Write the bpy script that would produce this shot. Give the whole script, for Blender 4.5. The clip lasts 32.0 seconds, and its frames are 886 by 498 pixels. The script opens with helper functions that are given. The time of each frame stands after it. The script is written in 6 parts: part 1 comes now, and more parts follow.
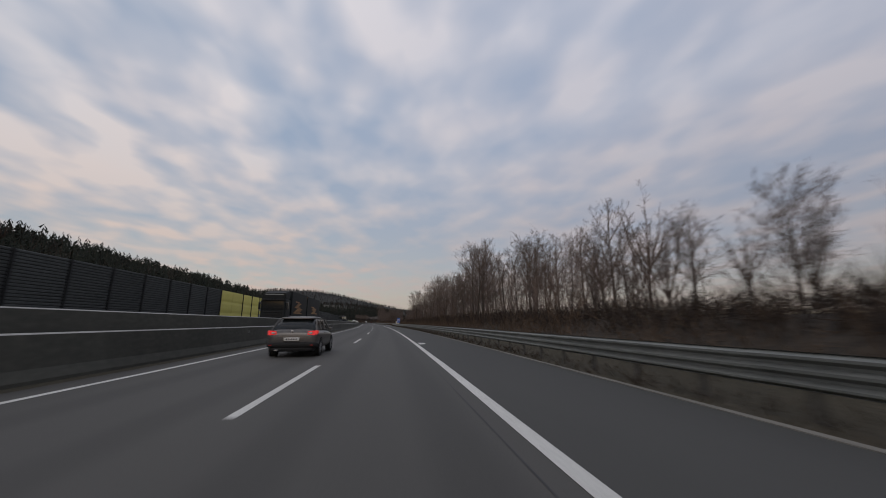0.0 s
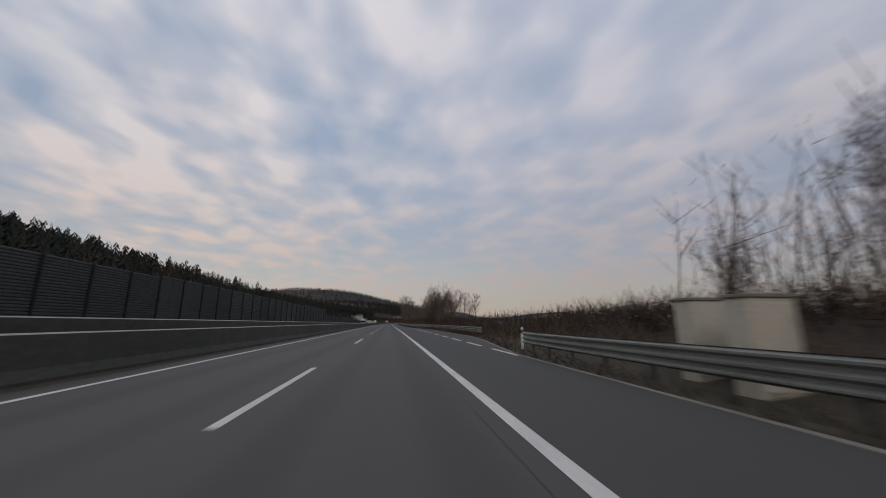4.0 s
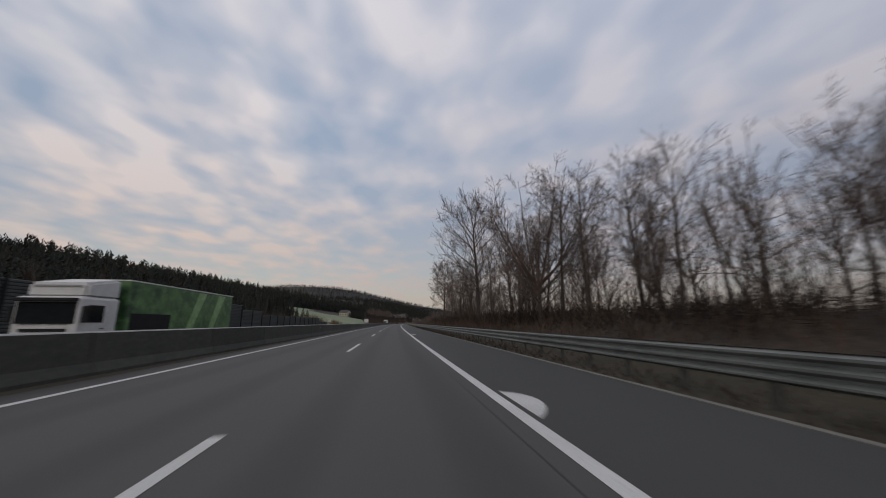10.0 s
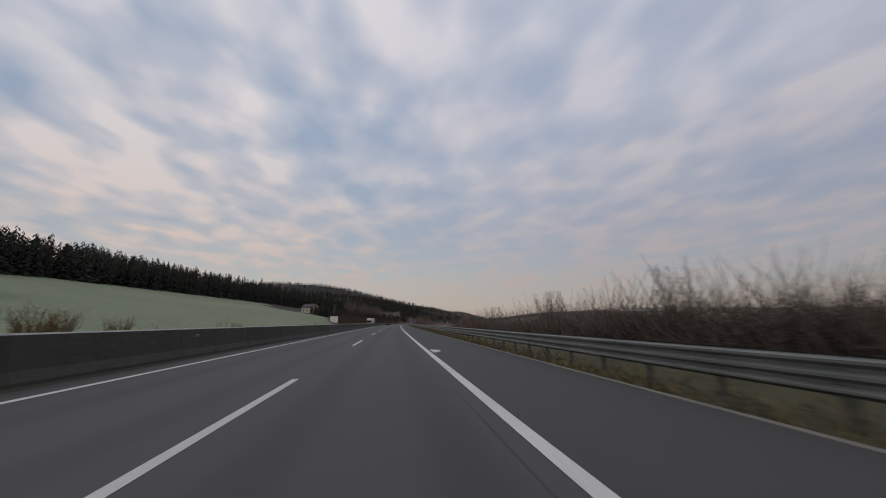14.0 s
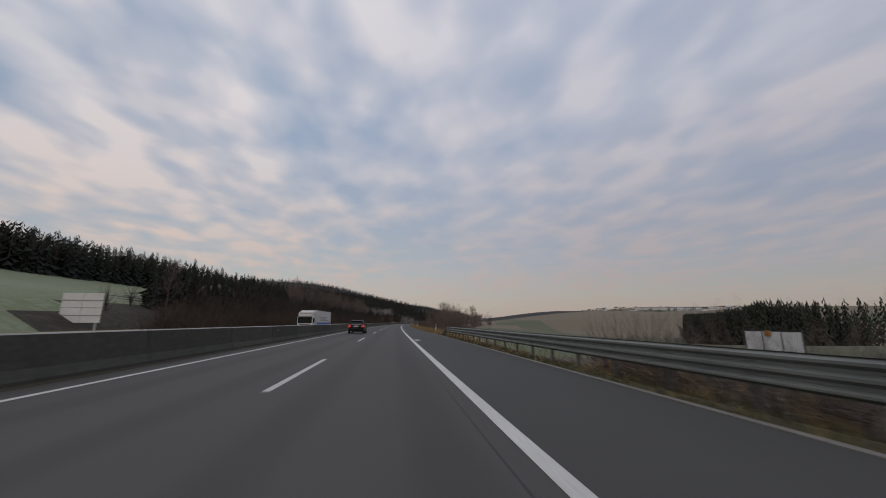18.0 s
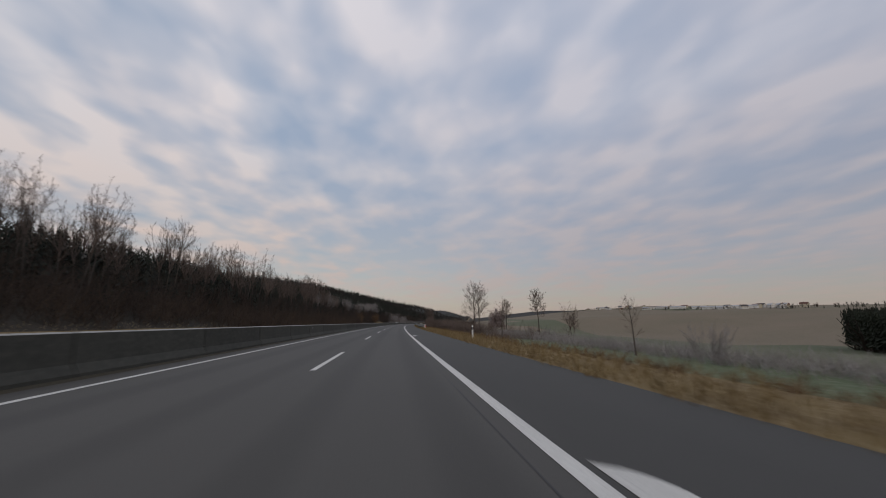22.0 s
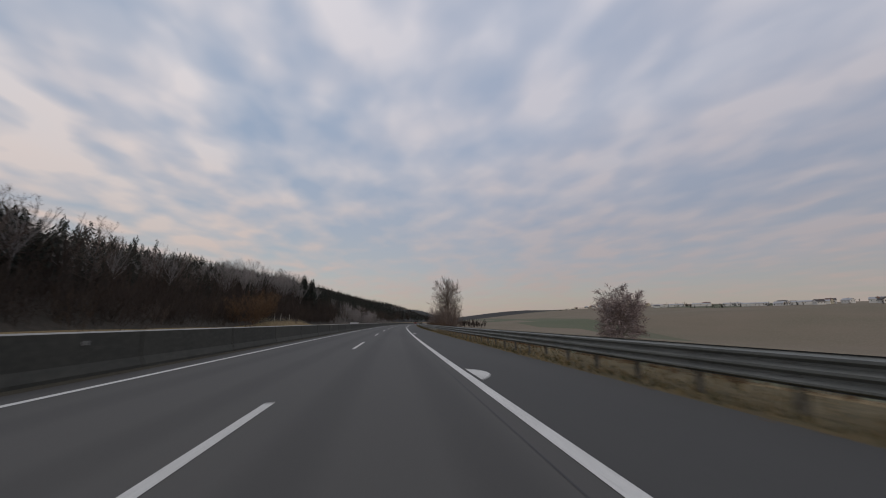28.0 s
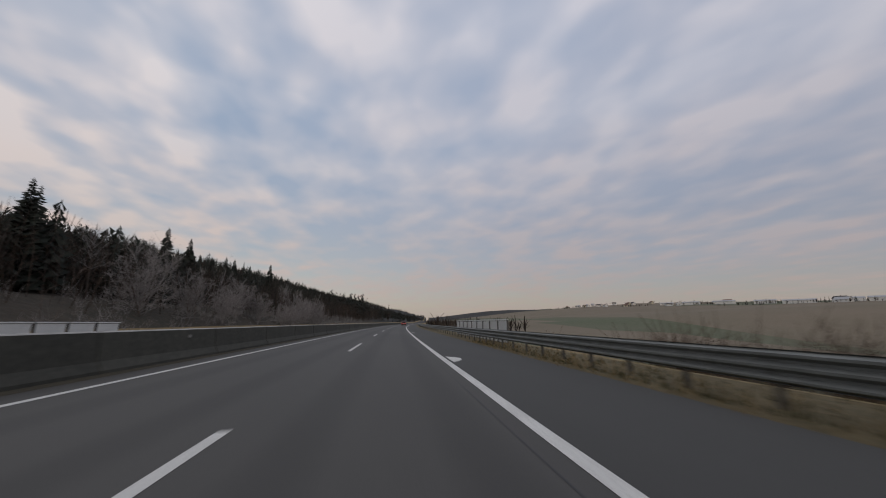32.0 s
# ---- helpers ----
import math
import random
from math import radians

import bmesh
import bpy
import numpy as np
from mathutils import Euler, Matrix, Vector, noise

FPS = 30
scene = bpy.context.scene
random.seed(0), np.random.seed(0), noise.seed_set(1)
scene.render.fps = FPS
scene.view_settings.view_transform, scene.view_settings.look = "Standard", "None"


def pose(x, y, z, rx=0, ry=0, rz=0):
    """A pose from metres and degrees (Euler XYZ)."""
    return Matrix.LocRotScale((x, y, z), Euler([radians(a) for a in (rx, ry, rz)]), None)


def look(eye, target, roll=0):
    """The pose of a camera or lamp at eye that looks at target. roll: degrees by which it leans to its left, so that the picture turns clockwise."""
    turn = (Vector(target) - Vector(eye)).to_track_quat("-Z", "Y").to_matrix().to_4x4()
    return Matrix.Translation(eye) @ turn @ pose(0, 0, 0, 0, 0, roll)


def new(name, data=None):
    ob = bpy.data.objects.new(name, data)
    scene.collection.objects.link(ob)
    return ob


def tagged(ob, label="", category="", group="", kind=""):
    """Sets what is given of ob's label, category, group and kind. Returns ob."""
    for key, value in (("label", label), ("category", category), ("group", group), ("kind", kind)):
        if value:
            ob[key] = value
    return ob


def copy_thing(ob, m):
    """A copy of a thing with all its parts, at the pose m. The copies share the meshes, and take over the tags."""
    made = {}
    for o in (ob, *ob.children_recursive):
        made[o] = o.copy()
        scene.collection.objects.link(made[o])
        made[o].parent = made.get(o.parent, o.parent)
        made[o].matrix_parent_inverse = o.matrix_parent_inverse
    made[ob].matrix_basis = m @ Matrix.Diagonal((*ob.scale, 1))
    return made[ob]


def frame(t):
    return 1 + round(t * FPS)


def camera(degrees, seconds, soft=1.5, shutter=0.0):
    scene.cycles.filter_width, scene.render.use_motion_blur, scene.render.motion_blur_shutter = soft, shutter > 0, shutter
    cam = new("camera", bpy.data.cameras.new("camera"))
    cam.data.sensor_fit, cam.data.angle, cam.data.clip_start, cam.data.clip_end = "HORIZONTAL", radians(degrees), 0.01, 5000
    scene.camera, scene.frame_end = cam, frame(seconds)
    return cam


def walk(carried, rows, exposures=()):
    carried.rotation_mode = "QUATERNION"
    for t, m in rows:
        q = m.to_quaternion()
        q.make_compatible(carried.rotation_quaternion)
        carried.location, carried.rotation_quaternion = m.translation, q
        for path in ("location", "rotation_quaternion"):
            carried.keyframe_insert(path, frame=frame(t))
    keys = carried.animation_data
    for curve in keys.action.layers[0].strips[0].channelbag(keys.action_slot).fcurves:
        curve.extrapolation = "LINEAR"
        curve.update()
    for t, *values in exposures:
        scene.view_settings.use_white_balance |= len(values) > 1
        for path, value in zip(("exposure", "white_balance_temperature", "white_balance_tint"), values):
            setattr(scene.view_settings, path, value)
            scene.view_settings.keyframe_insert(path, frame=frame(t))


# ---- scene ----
# ---------------- the road's course ----------------
# s runs along the dashed line of our carriageway, q to its right, z up.
HEAD_S = [-260, -60, -10, 22, 54, 84, 110, 162, 240, 302, 363, 423, 499, 576, 637, 698, 763, 842, 891, 954, 986, 1100, 1250, 1450]
HEAD_D = [7.0, 5.6, 4.1, 3.0, 2.0, 1.1, 0.5, 0.05, 0.0, 0.4, 1.1, 1.65, 2.5, 3.4, 4.35, 5.65, 7.1, 9.25, 10.6, 12.2, 13.1, 16.0, 18.5, 19.0]
LINE_S = np.arange(-260.0, 4600.0, 1.0)
_h = np.interp(LINE_S, HEAD_S, HEAD_D)
_k = np.hanning(61) / np.hanning(61).sum()
LINE_H = np.radians(np.convolve(np.pad(_h, 30, mode="edge"), _k, mode="valid"))
LINE_X = np.cumsum(np.sin(LINE_H)) - np.interp(178, LINE_S, np.cumsum(np.sin(LINE_H)))
LINE_Y = np.cumsum(np.cos(LINE_H)) - np.interp(178, LINE_S, np.cumsum(np.cos(LINE_H))) + 178


def heading(s):
    return float(np.interp(s, LINE_S, LINE_H))


def R(s, q, z=0.0):
    """The world place of road place s, q, z."""
    h = heading(s)
    return Vector((float(np.interp(s, LINE_S, LINE_X)) + q * math.cos(h), float(np.interp(s, LINE_S, LINE_Y)) - q * math.sin(h), z))


def RM(s, q, z=0.0, turn=0.0):
    """A pose on the road: its y axis runs along the road."""
    return Matrix.Translation(R(s, q, z)) @ Matrix.Rotation(-heading(s) + radians(turn), 4, "Z")


# ---------------- camera ----------------
cam = camera(102.0, 32.0, soft=1.0, shutter=0.22)
EYE_S = [-10.9, 22.2, 53.8, 84.6, 115.6, 146.8, 178.1, 209.3, 240.4, 271.3, 301.9, 332.6, 363.3, 393.7, 423.7, 454.0, 484.0, 514.3, 545.2, 575.6, 605.6, 637.0, 668.2, 699.3, 731.0, 763.3, 795.3, 826.6, 858.2, 890.4, 922.2, 954.3, 985.7]
EYE_Q = [2.08, 2.1, 2.17, 2.12, 2.1, 2.1, 2.12, 2.1, 2.02, 1.92, 1.88, 1.95, 2.08, 2.14, 2.1, 2.12, 2.16, 2.18, 2.26, 2.22, 2.16, 2.15, 2.06, 2.0, 1.96, 1.96, 1.93, 1.9, 1.87, 1.86, 1.83, 1.86, 1.9]
EYE_YAW = [0.0] * 33
EYE_Z = 1.25
PITCH = 11.57
rows = []
for i, (s, q) in enumerate(zip(EYE_S, EYE_Q)):
    p = R(s, q, EYE_Z)
    rows.append((float(i), pose(p.x, p.y, p.z, 90 + PITCH, 0, -math.degrees(heading(s)) - 8.0 + EYE_YAW[i])))
walk(cam, rows)

# ---------------- sky and sun ----------------
world = bpy.data.worlds.new("dusk_sky")
scene.world = world
world.use_nodes = True
wt = world.node_tree
wt.nodes.clear()


def wn(kind, **values):
    n = wt.nodes.new(kind)
    for k, v in values.items():
        n.inputs[k.replace("_", " ")].default_value = v
    return n


def wl(a, b):
    wt.links.new(a, b)


def wmath(op, a, b=None, clamp=False):
    n = wt.nodes.new("ShaderNodeMath")
    n.operation, n.use_clamp = op, clamp
    for i, v in enumerate((a, b)):
        if v is None:
            continue
        if isinstance(v, (int, float)):
            n.inputs[i].default_value = v
        else:
            wl(v, n.inputs[i])
    return n.outputs[0]


def ramp(tree, fac, stops):
    n = tree.nodes.new("ShaderNodeValToRGB")
    e = n.color_ramp.elements
    while len(e) < len(stops):
        e.new(0.5)
    for el, (p, c) in zip(e, stops):
        el.position, el.color = p, (*c, 1) if len(c) == 3 else c
    tree.links.new(fac, n.inputs[0])
    return n.outputs[0]


def wmix(fac, a, b, mode="MIX"):
    n = wt.nodes.new("ShaderNodeMix")
    n.data_type, n.blend_type = "RGBA", mode
    if isinstance(fac, (int, float)):
        n.inputs[0].default_value = fac
    else:
        wl(fac, n.inputs[0])
    for i, v in ((6, a), (7, b)):
        if isinstance(v, tuple):
            n.inputs[i].default_value = (*v, 1)
        else:
            wl(v, n.inputs[i])
    return n.outputs[2]


geo = wn("ShaderNodeTexCoord")
sep = wn("ShaderNodeSeparateXYZ")
wl(geo.outputs["Generated"], sep.inputs[0])
up = wmath("MAXIMUM", sep.outputs[2], 0.0)
den = wmath("ADD", up, 0.11)
px = wmath("DIVIDE", sep.outputs[0], den)
py = wmath("DIVIDE", sep.outputs[1], den)
comb = wn("ShaderNodeCombineXYZ")
wl(px, comb.inputs[0])
wl(py, comb.inputs[1])


def cloud_noise(scale, detail, rough, shift, stretch=(1, 1, 1), turn=0.0, distort=0.0):
    """Noise on the cloud sheet, drawn out along the rolls of cloud."""
    m = wn("ShaderNodeMapping")
    m.inputs["Location"].default_value = shift
    m.inputs["Rotation"].default_value = (0, 0, radians(turn))
    m.inputs["Scale"].default_value = stretch
    wl(comb.outputs[0], m.inputs[0])
    n = wn("ShaderNodeTexNoise")
    n.inputs["Scale"].default_value = scale
    n.inputs["Detail"].default_value = detail
    n.inputs["Roughness"].default_value = rough
    n.inputs["Distortion"].default_value = distort
    wl(m.outputs[0], n.inputs["Vector"])
    return n.outputs["Fac"]


broad = cloud_noise(0.8, 2, 0.5, (3.1, 1.7, 0), (1, 0.8, 1), 10)
puffs = cloud_noise(4.6, 1.5, 0.4, (0.4, 5.2, 2.0), (1, 0.72, 1), -24, 0.15)
rolls = cloud_noise(1.9, 2.0, 0.45, (5.4, 0.9, 1.0), (1, 0.55, 1), 6, 0.2)
fine = cloud_noise(9.0, 1.5, 0.5, (7.0, 2.2, 4.0), (1, 0.75, 1), 20, 0.3)
tints = cloud_noise(1.5, 2.0, 0.5, (1.3, 8.2, 3.0), (1, 0.7, 1), 0, 0.0)
mixn = wmath("ADD", wmath("ADD", wmath("MULTIPLY", broad, 0.28), wmath("MULTIPLY", puffs, 0.40)), wmath("ADD", wmath("MULTIPLY", fine, 0.10), wmath("MULTIPLY", rolls, 0.22)))
mask = ramp(wt, mixn, [(0.40, (0, 0, 0)), (0.495, (0.42, 0.42, 0.42)), (0.585, (1, 1, 1))])
sky = wt.nodes.new("ShaderNodeTexSky")
sky.sky_type, sky.sun_disc = "NISHITA", False
sky.sun_elevation, sky.sun_rotation = radians(7), radians(200)
blue = ramp(wt, sep.outputs[2], [(0.0, (0.36, 0.34, 0.355)), (0.10, (0.325, 0.335, 0.385)), (0.25, (0.285, 0.325, 0.415)), (0.6, (0.27, 0.335, 0.45)), (1.0, (0.265, 0.335, 0.46))])
white = ramp(wt, sep.outputs[2], [(0.0, (0.52, 0.46, 0.435)), (0.12, (0.555, 0.498, 0.488)), (0.32, (0.635, 0.595, 0.606)), (0.7, (0.715, 0.705, 0.748)), (1.0, (0.72, 0.725, 0.785))])
white = wmix(ramp(wt, tints, [(0.42, (0, 0, 0)), (0.62, (1, 1, 1))]), white, (1.045, 1.0, 0.97), "MULTIPLY")
clear = wmix(0.04, blue, sky.outputs[0])
east = wmath("ADD", wmath("MULTIPLY", sep.outputs[0], 0.75), 0.22, True)
mask = wmix(wmath("MINIMUM", east, 0.42), mask, (0.5, 0.5, 0.5))
col = wmix(mask, clear, white)
col = wmix(wmath("MULTIPLY", wmath("MINIMUM", east, 0.8), 0.62), col, (0.76, 0.75, 0.785), "MULTIPLY")
low_west = wmath("MULTIPLY", ramp(wt, sep.outputs[2], [(0.0, (1, 1, 1)), (0.16, (0.8, 0.8, 0.8)), (0.42, (0, 0, 0))]), wmath("ADD", wmath("MULTIPLY", sep.outputs[0], -1.3), 0.55, True))
col = wmix(low_west, col, (1.055, 0.995, 0.925), "MULTIPLY")
high_east = wmath("MULTIPLY", wmath("MULTIPLY", up, 1.2, True), wmath("ADD", wmath("MULTIPLY", sep.outputs[0], 1.0), 0.5, True))
col = wmix(high_east, col, (0.965, 0.995, 1.035), "MULTIPLY")
low_east = wmath("MULTIPLY", ramp(wt, sep.outputs[2], [(0.0, (1, 1, 1)), (0.25, (0.75, 0.75, 0.75)), (0.5, (0, 0, 0))]), wmath("ADD", wmath("MULTIPLY", sep.outputs[0], 0.9), 0.5, True))
col = wmix(low_east, col, (0.81, 0.805, 0.82), "MULTIPLY")
warm_band = wmath("MULTIPLY", ramp(wt, sep.outputs[2], [(0.0, (1, 1, 1)), (0.05, (0.8, 0.8, 0.8)), (0.15, (0, 0, 0))]), wmath("ADD", wmath("MULTIPLY", sep.outputs[0], 1.2), 0.35, True))
col = wmix(warm_band, col, (1.05, 1.01, 0.925), "MULTIPLY")
# the land below the horizon, seen by nothing but bounced light
col = wmix(wmath("LESS_THAN", sep.outputs[2], -0.02), col, (0.06, 0.06, 0.055))
bg = wn("ShaderNodeBackground")
wl(col, bg.inputs[0])
bg.inputs[1].default_value = 1.0
wout = wn("ShaderNodeOutputWorld")
wl(bg.outputs[0], wout.inputs[0])

sun = new("sun", bpy.data.lights.new("sun", "SUN"))
sun.data.energy, sun.data.angle, sun.data.color = 0.5, radians(25), (1.0, 0.9, 0.82)
sun.matrix_world = look((0, 0, 50), (12, 40, 20))


# ---------------- materials ----------------
def principled(name, base, rough=0.8, metal=0.0, spec=0.4):
    m = bpy.data.materials.new(name)
    m.use_nodes = True
    b = m.node_tree.nodes["Principled BSDF"]
    b.inputs["Base Color"].default_value = (*base, 1)
    b.inputs["Roughness"].default_value = rough
    b.inputs["Metallic"].default_value = metal
    b.inputs["Specular IOR Level"].default_value = spec
    return m, m.node_tree, b


def tex_noise(nt, scale, detail=4, rough=0.55, stretch=None, coord="Object"):
    tc = nt.nodes.new("ShaderNodeTexCoord")
    n = nt.nodes.new("ShaderNodeTexNoise")
    n.inputs["Scale"].default_value, n.inputs["Detail"].default_value, n.inputs["Roughness"].default_value = scale, detail, rough
    if stretch:
        mp = nt.nodes.new("ShaderNodeMapping")
        mp.inputs["Scale"].default_value = stretch
        nt.links.new(tc.outputs[coord], mp.inputs[0])
        nt.links.new(mp.outputs[0], n.inputs["Vector"])
    else:
        nt.links.new(tc.outputs[coord], n.inputs["Vector"])
    return n.outputs["Fac"]


def blend(nt, fac, a, b, mode="MIX"):
    n = nt.nodes.new("ShaderNodeMix")
    n.data_type, n.blend_type = "RGBA", mode
    if isinstance(fac, (int, float)):
        n.inputs[0].default_value = fac
    else:
        nt.links.new(fac, n.inputs[0])
    for i, v in ((6, a), (7, b)):
        if isinstance(v, tuple):
            n.inputs[i].default_value = (*v, 1)
        else:
            nt.links.new(v, n.inputs[i])
    return n.outputs[2]


def bump(nt, b, height, strength, dist=0.02):
    n = nt.nodes.new("ShaderNodeBump")
    n.inputs["Strength"].default_value, n.inputs["Distance"].default_value = strength, dist
    nt.links.new(height, n.inputs["Height"])
    nt.links.new(n.outputs[0], b.inputs["Normal"])


def surface(name, c1, c2, c3=None, big=0.3, small=6.0, rough=0.85, bump_s=0.3, bump_d=0.02, stretch=None, metal=0.0, spec=0.4, vary=0.0):
    """Two-scale stained surface from c1 to c2 with flecks of c3."""
    m, nt, b = principled(name, c1, rough, metal, spec)
    n1 = tex_noise(nt, big, 4, 0.6, stretch)
    n2 = tex_noise(nt, small, 5, 0.65)
    f1 = ramp(nt, n1, [(0.32, (0, 0, 0)), (0.68, (1, 1, 1))])
    colr = blend(nt, f1, c1, c2)
    f2 = ramp(nt, n2, [(0.45, (0, 0, 0)), (0.72, (1, 1, 1))])
    colr = blend(nt, f2, colr, c3 or tuple(min(1, v * 1.35) for v in c1))
    if vary:
        oi = nt.nodes.new("ShaderNodeObjectInfo")
        hsv = nt.nodes.new("ShaderNodeHueSaturation")
        mr = nt.nodes.new("ShaderNodeMapRange")
        mr.inputs["To Min"].default_value, mr.inputs["To Max"].default_value = 1 - vary, 1 + vary
        nt.links.new(oi.outputs["Random"], mr.inputs["Value"])
        nt.links.new(mr.outputs[0], hsv.inputs["Value"])
        nt.links.new(colr, hsv.inputs["Color"])
        colr = hsv.outputs[0]
    nt.links.new(colr, b.inputs["Base Color"])
    if bump_s:
        bump(nt, b, n2, bump_s, bump_d)
    return m


M_ASPHALT = surface("asphalt", (0.059, 0.056, 0.0515), (0.074, 0.07, 0.063), (0.092, 0.087, 0.08), 0.25, 60, 0.76, 0.25, 0.004, (1, 0.12, 1), spec=0.31)
# wheel tracks: darker bands along each lane
_nt = M_ASPHALT.node_tree
_uv = _nt.nodes.new("ShaderNodeUVMap")
_uv.uv_map = "lane"
_sx = _nt.nodes.new("ShaderNodeSeparateXYZ")
_nt.links.new(_uv.outputs[0], _sx.inputs[0])
_m1 = _nt.nodes.new("ShaderNodeMath")
_m1.operation = "MULTIPLY_ADD"
_nt.links.new(_sx.outputs[0], _m1.inputs[0])
_m1.inputs[1].default_value, _m1.inputs[2].default_value = 2 * math.pi / 1.85, -2 * math.pi * 0.95 / 1.85
_m2 = _nt.nodes.new("ShaderNodeMath")
_m2.operation = "COSINE"
_nt.links.new(_m1.outputs[0], _m2.inputs[0])
_wear = ramp(_nt, _m2.outputs[0], [(0.0, (1.05, 1.05, 1.05)), (0.9, (0.86, 0.86, 0.865))])
_b = _nt.nodes["Principled BSDF"]
_base = _b.inputs["Base Color"].links[0].from_socket
_nt.links.new(blend(_nt, 1.0, _base, _wear, "MULTIPLY"), _b.inputs["Base Color"])
M_SHOULDER = surface("shoulder_asphalt", (0.049, 0.0475, 0.044), (0.061, 0.059, 0.054), (0.078, 0.075, 0.07), 0.3, 50, 0.78, 0.25, 0.004, (1, 0.15, 1), spec=0.31)
M_SEAM = surface("tar_seam", (0.03, 0.03, 0.03), (0.045, 0.044, 0.043), (0.05, 0.05, 0.05), 0.4, 12, 0.7, 0)
M_LINE = surface("road_paint", (0.66, 0.645, 0.60), (0.54, 0.525, 0.485), (0.36, 0.35, 0.325), 0.7, 25, 0.65, 0.1, 0.002, vary=0.08)
M_EDGE = surface("kerb_concrete", (0.20, 0.185, 0.16), (0.13, 0.12, 0.10), (0.26, 0.245, 0.215), 0.5, 9, 0.9)
M_LOWWALL = surface("pale_stained_concrete", (0.60, 0.57, 0.49), (0.36, 0.34, 0.27), (0.70, 0.67, 0.60), 0.9, 6, 0.9, 0.2, 0.01, (1, 1, 0.3), vary=0.12)
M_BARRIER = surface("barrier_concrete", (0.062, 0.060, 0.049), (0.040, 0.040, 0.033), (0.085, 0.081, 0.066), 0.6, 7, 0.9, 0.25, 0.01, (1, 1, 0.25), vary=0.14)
# the barrier's concrete again, much paler: sky light on its top put into the colour
M_BTOP_LIT = surface("lit_barrier_top_concrete", (0.42, 0.41, 0.38), (0.30, 0.29, 0.27), (0.5, 0.49, 0.46), 0.8, 9, 0.85, vary=0.1)
M_STEEL = surface("galvanised_steel", (0.215, 0.22, 0.20), (0.145, 0.15, 0.137), (0.28, 0.28, 0.26), 0.8, 14, 0.5, 0.08, 0.003, metal=0.4)
M_POST = surface("galvanised_post", (0.10, 0.096, 0.088), (0.065, 0.06, 0.053), (0.14, 0.13, 0.12), 2.0, 15, 0.6, 0.1, 0.003, metal=0.4)
M_GRASS = surface("dry_verge_grass", (0.235, 0.168, 0.072), (0.145, 0.095, 0.045), (0.31, 0.245, 0.135), 0.6, 9, 0.95, 0.8, 0.06)
M_STRAW = surface("pale_dry_grass", (0.33, 0.27, 0.16), (0.24, 0.19, 0.11), (0.40, 0.33, 0.21), 0.6, 9, 0.95, 0.6, 0.05)
M_MOSSVERGE = surface("mossy_verge_grass", (0.125, 0.095, 0.044), (0.068, 0.058, 0.028), (0.18, 0.135, 0.068), 0.5, 9, 0.95, 0.8, 0.06)
M_DARKVERGE = surface("dark_green_verge", (0.066, 0.062, 0.027), (0.04, 0.04, 0.018), (0.105, 0.088, 0.042), 0.6, 9, 0.95, 0.8, 0.06)
M_DIRTYVERGE = surface("dirty_verge", (0.05, 0.041, 0.025), (0.036, 0.032, 0.02), (0.085, 0.068, 0.042), 0.5, 10, 0.95, 0.8, 0.06)
M_FIELD = surface("frosted_green_field", (0.15, 0.18, 0.095), (0.185, 0.21, 0.125), (0.235, 0.255, 0.175), 0.03, 1.2, 0.95, 0.5, 0.05)
M_LEA = surface("green_winter_lea", (0.078, 0.105, 0.046), (0.10, 0.115, 0.06), (0.15, 0.165, 0.11), 0.04, 1.6, 0.95, 0.5, 0.05)
M_MEADOW = surface("olive_winter_meadow", (0.078, 0.094, 0.044), (0.105, 0.102, 0.058), (0.13, 0.13, 0.085), 0.012, 0.5, 0.95, 0.5, 0.05)
M_PLOUGH = surface("pale_stubble_field", (0.175, 0.135, 0.09), (0.135, 0.113, 0.07), (0.205, 0.165, 0.115), 0.012, 0.8, 0.95, 0.5, 0.05)
M_FOREST = surface("forest_floor", (0.045, 0.036, 0.026), (0.03, 0.028, 0.02), (0.07, 0.055, 0.04), 0.08, 1.5, 0.95, 0.8, 0.2)
M_BRUSHSOIL = surface("leaf_litter", (0.045, 0.033, 0.024), (0.032, 0.025, 0.018), (0.07, 0.052, 0.036), 0.2, 4, 0.95, 0.8, 0.1)
M_FARWOOD = surface("far_woodland", (0.016, 0.018, 0.015), (0.024, 0.022, 0.019), (0.032, 0.03, 0.027), 0.01, 0.12, 0.95, 0.6, 2.0)
M_GRAVEL = surface("median_gravel", (0.09, 0.085, 0.075), (0.07, 0.066, 0.058), (0.14, 0.13, 0.12), 0.5, 12, 0.95, 0.6, 0.03)
M_BARK = surface("bare_bark", (0.085, 0.068, 0.055), (0.055, 0.045, 0.038), (0.12, 0.10, 0.085), 0.8, 7, 0.9, 0.5, 0.02, (1, 1, 0.3), vary=0.15)
M_TWIG = surface("bare_twigs", (0.125, 0.09, 0.074), (0.095, 0.072, 0.06), (0.155, 0.12, 0.098), 0.3, 3, 0.9, 0, vary=0.2)
M_FROSTTWIG = surface("frosted_twigs", (0.24, 0.22, 0.21), (0.19, 0.17, 0.16), (0.32, 0.30, 0.29), 0.3, 3, 0.9, 0, vary=0.15)
M_PALETWIG = surface("pale_reddish_twigs", (0.17, 0.132, 0.122), (0.135, 0.108, 0.1), (0.21, 0.17, 0.158), 0.3, 3, 0.9, 0, vary=0.15)
M_PALEFROST = surface("frosted_reddish_twigs", (0.26, 0.205, 0.195), (0.21, 0.165, 0.155), (0.32, 0.265, 0.25), 0.3, 3, 0.9, 0)
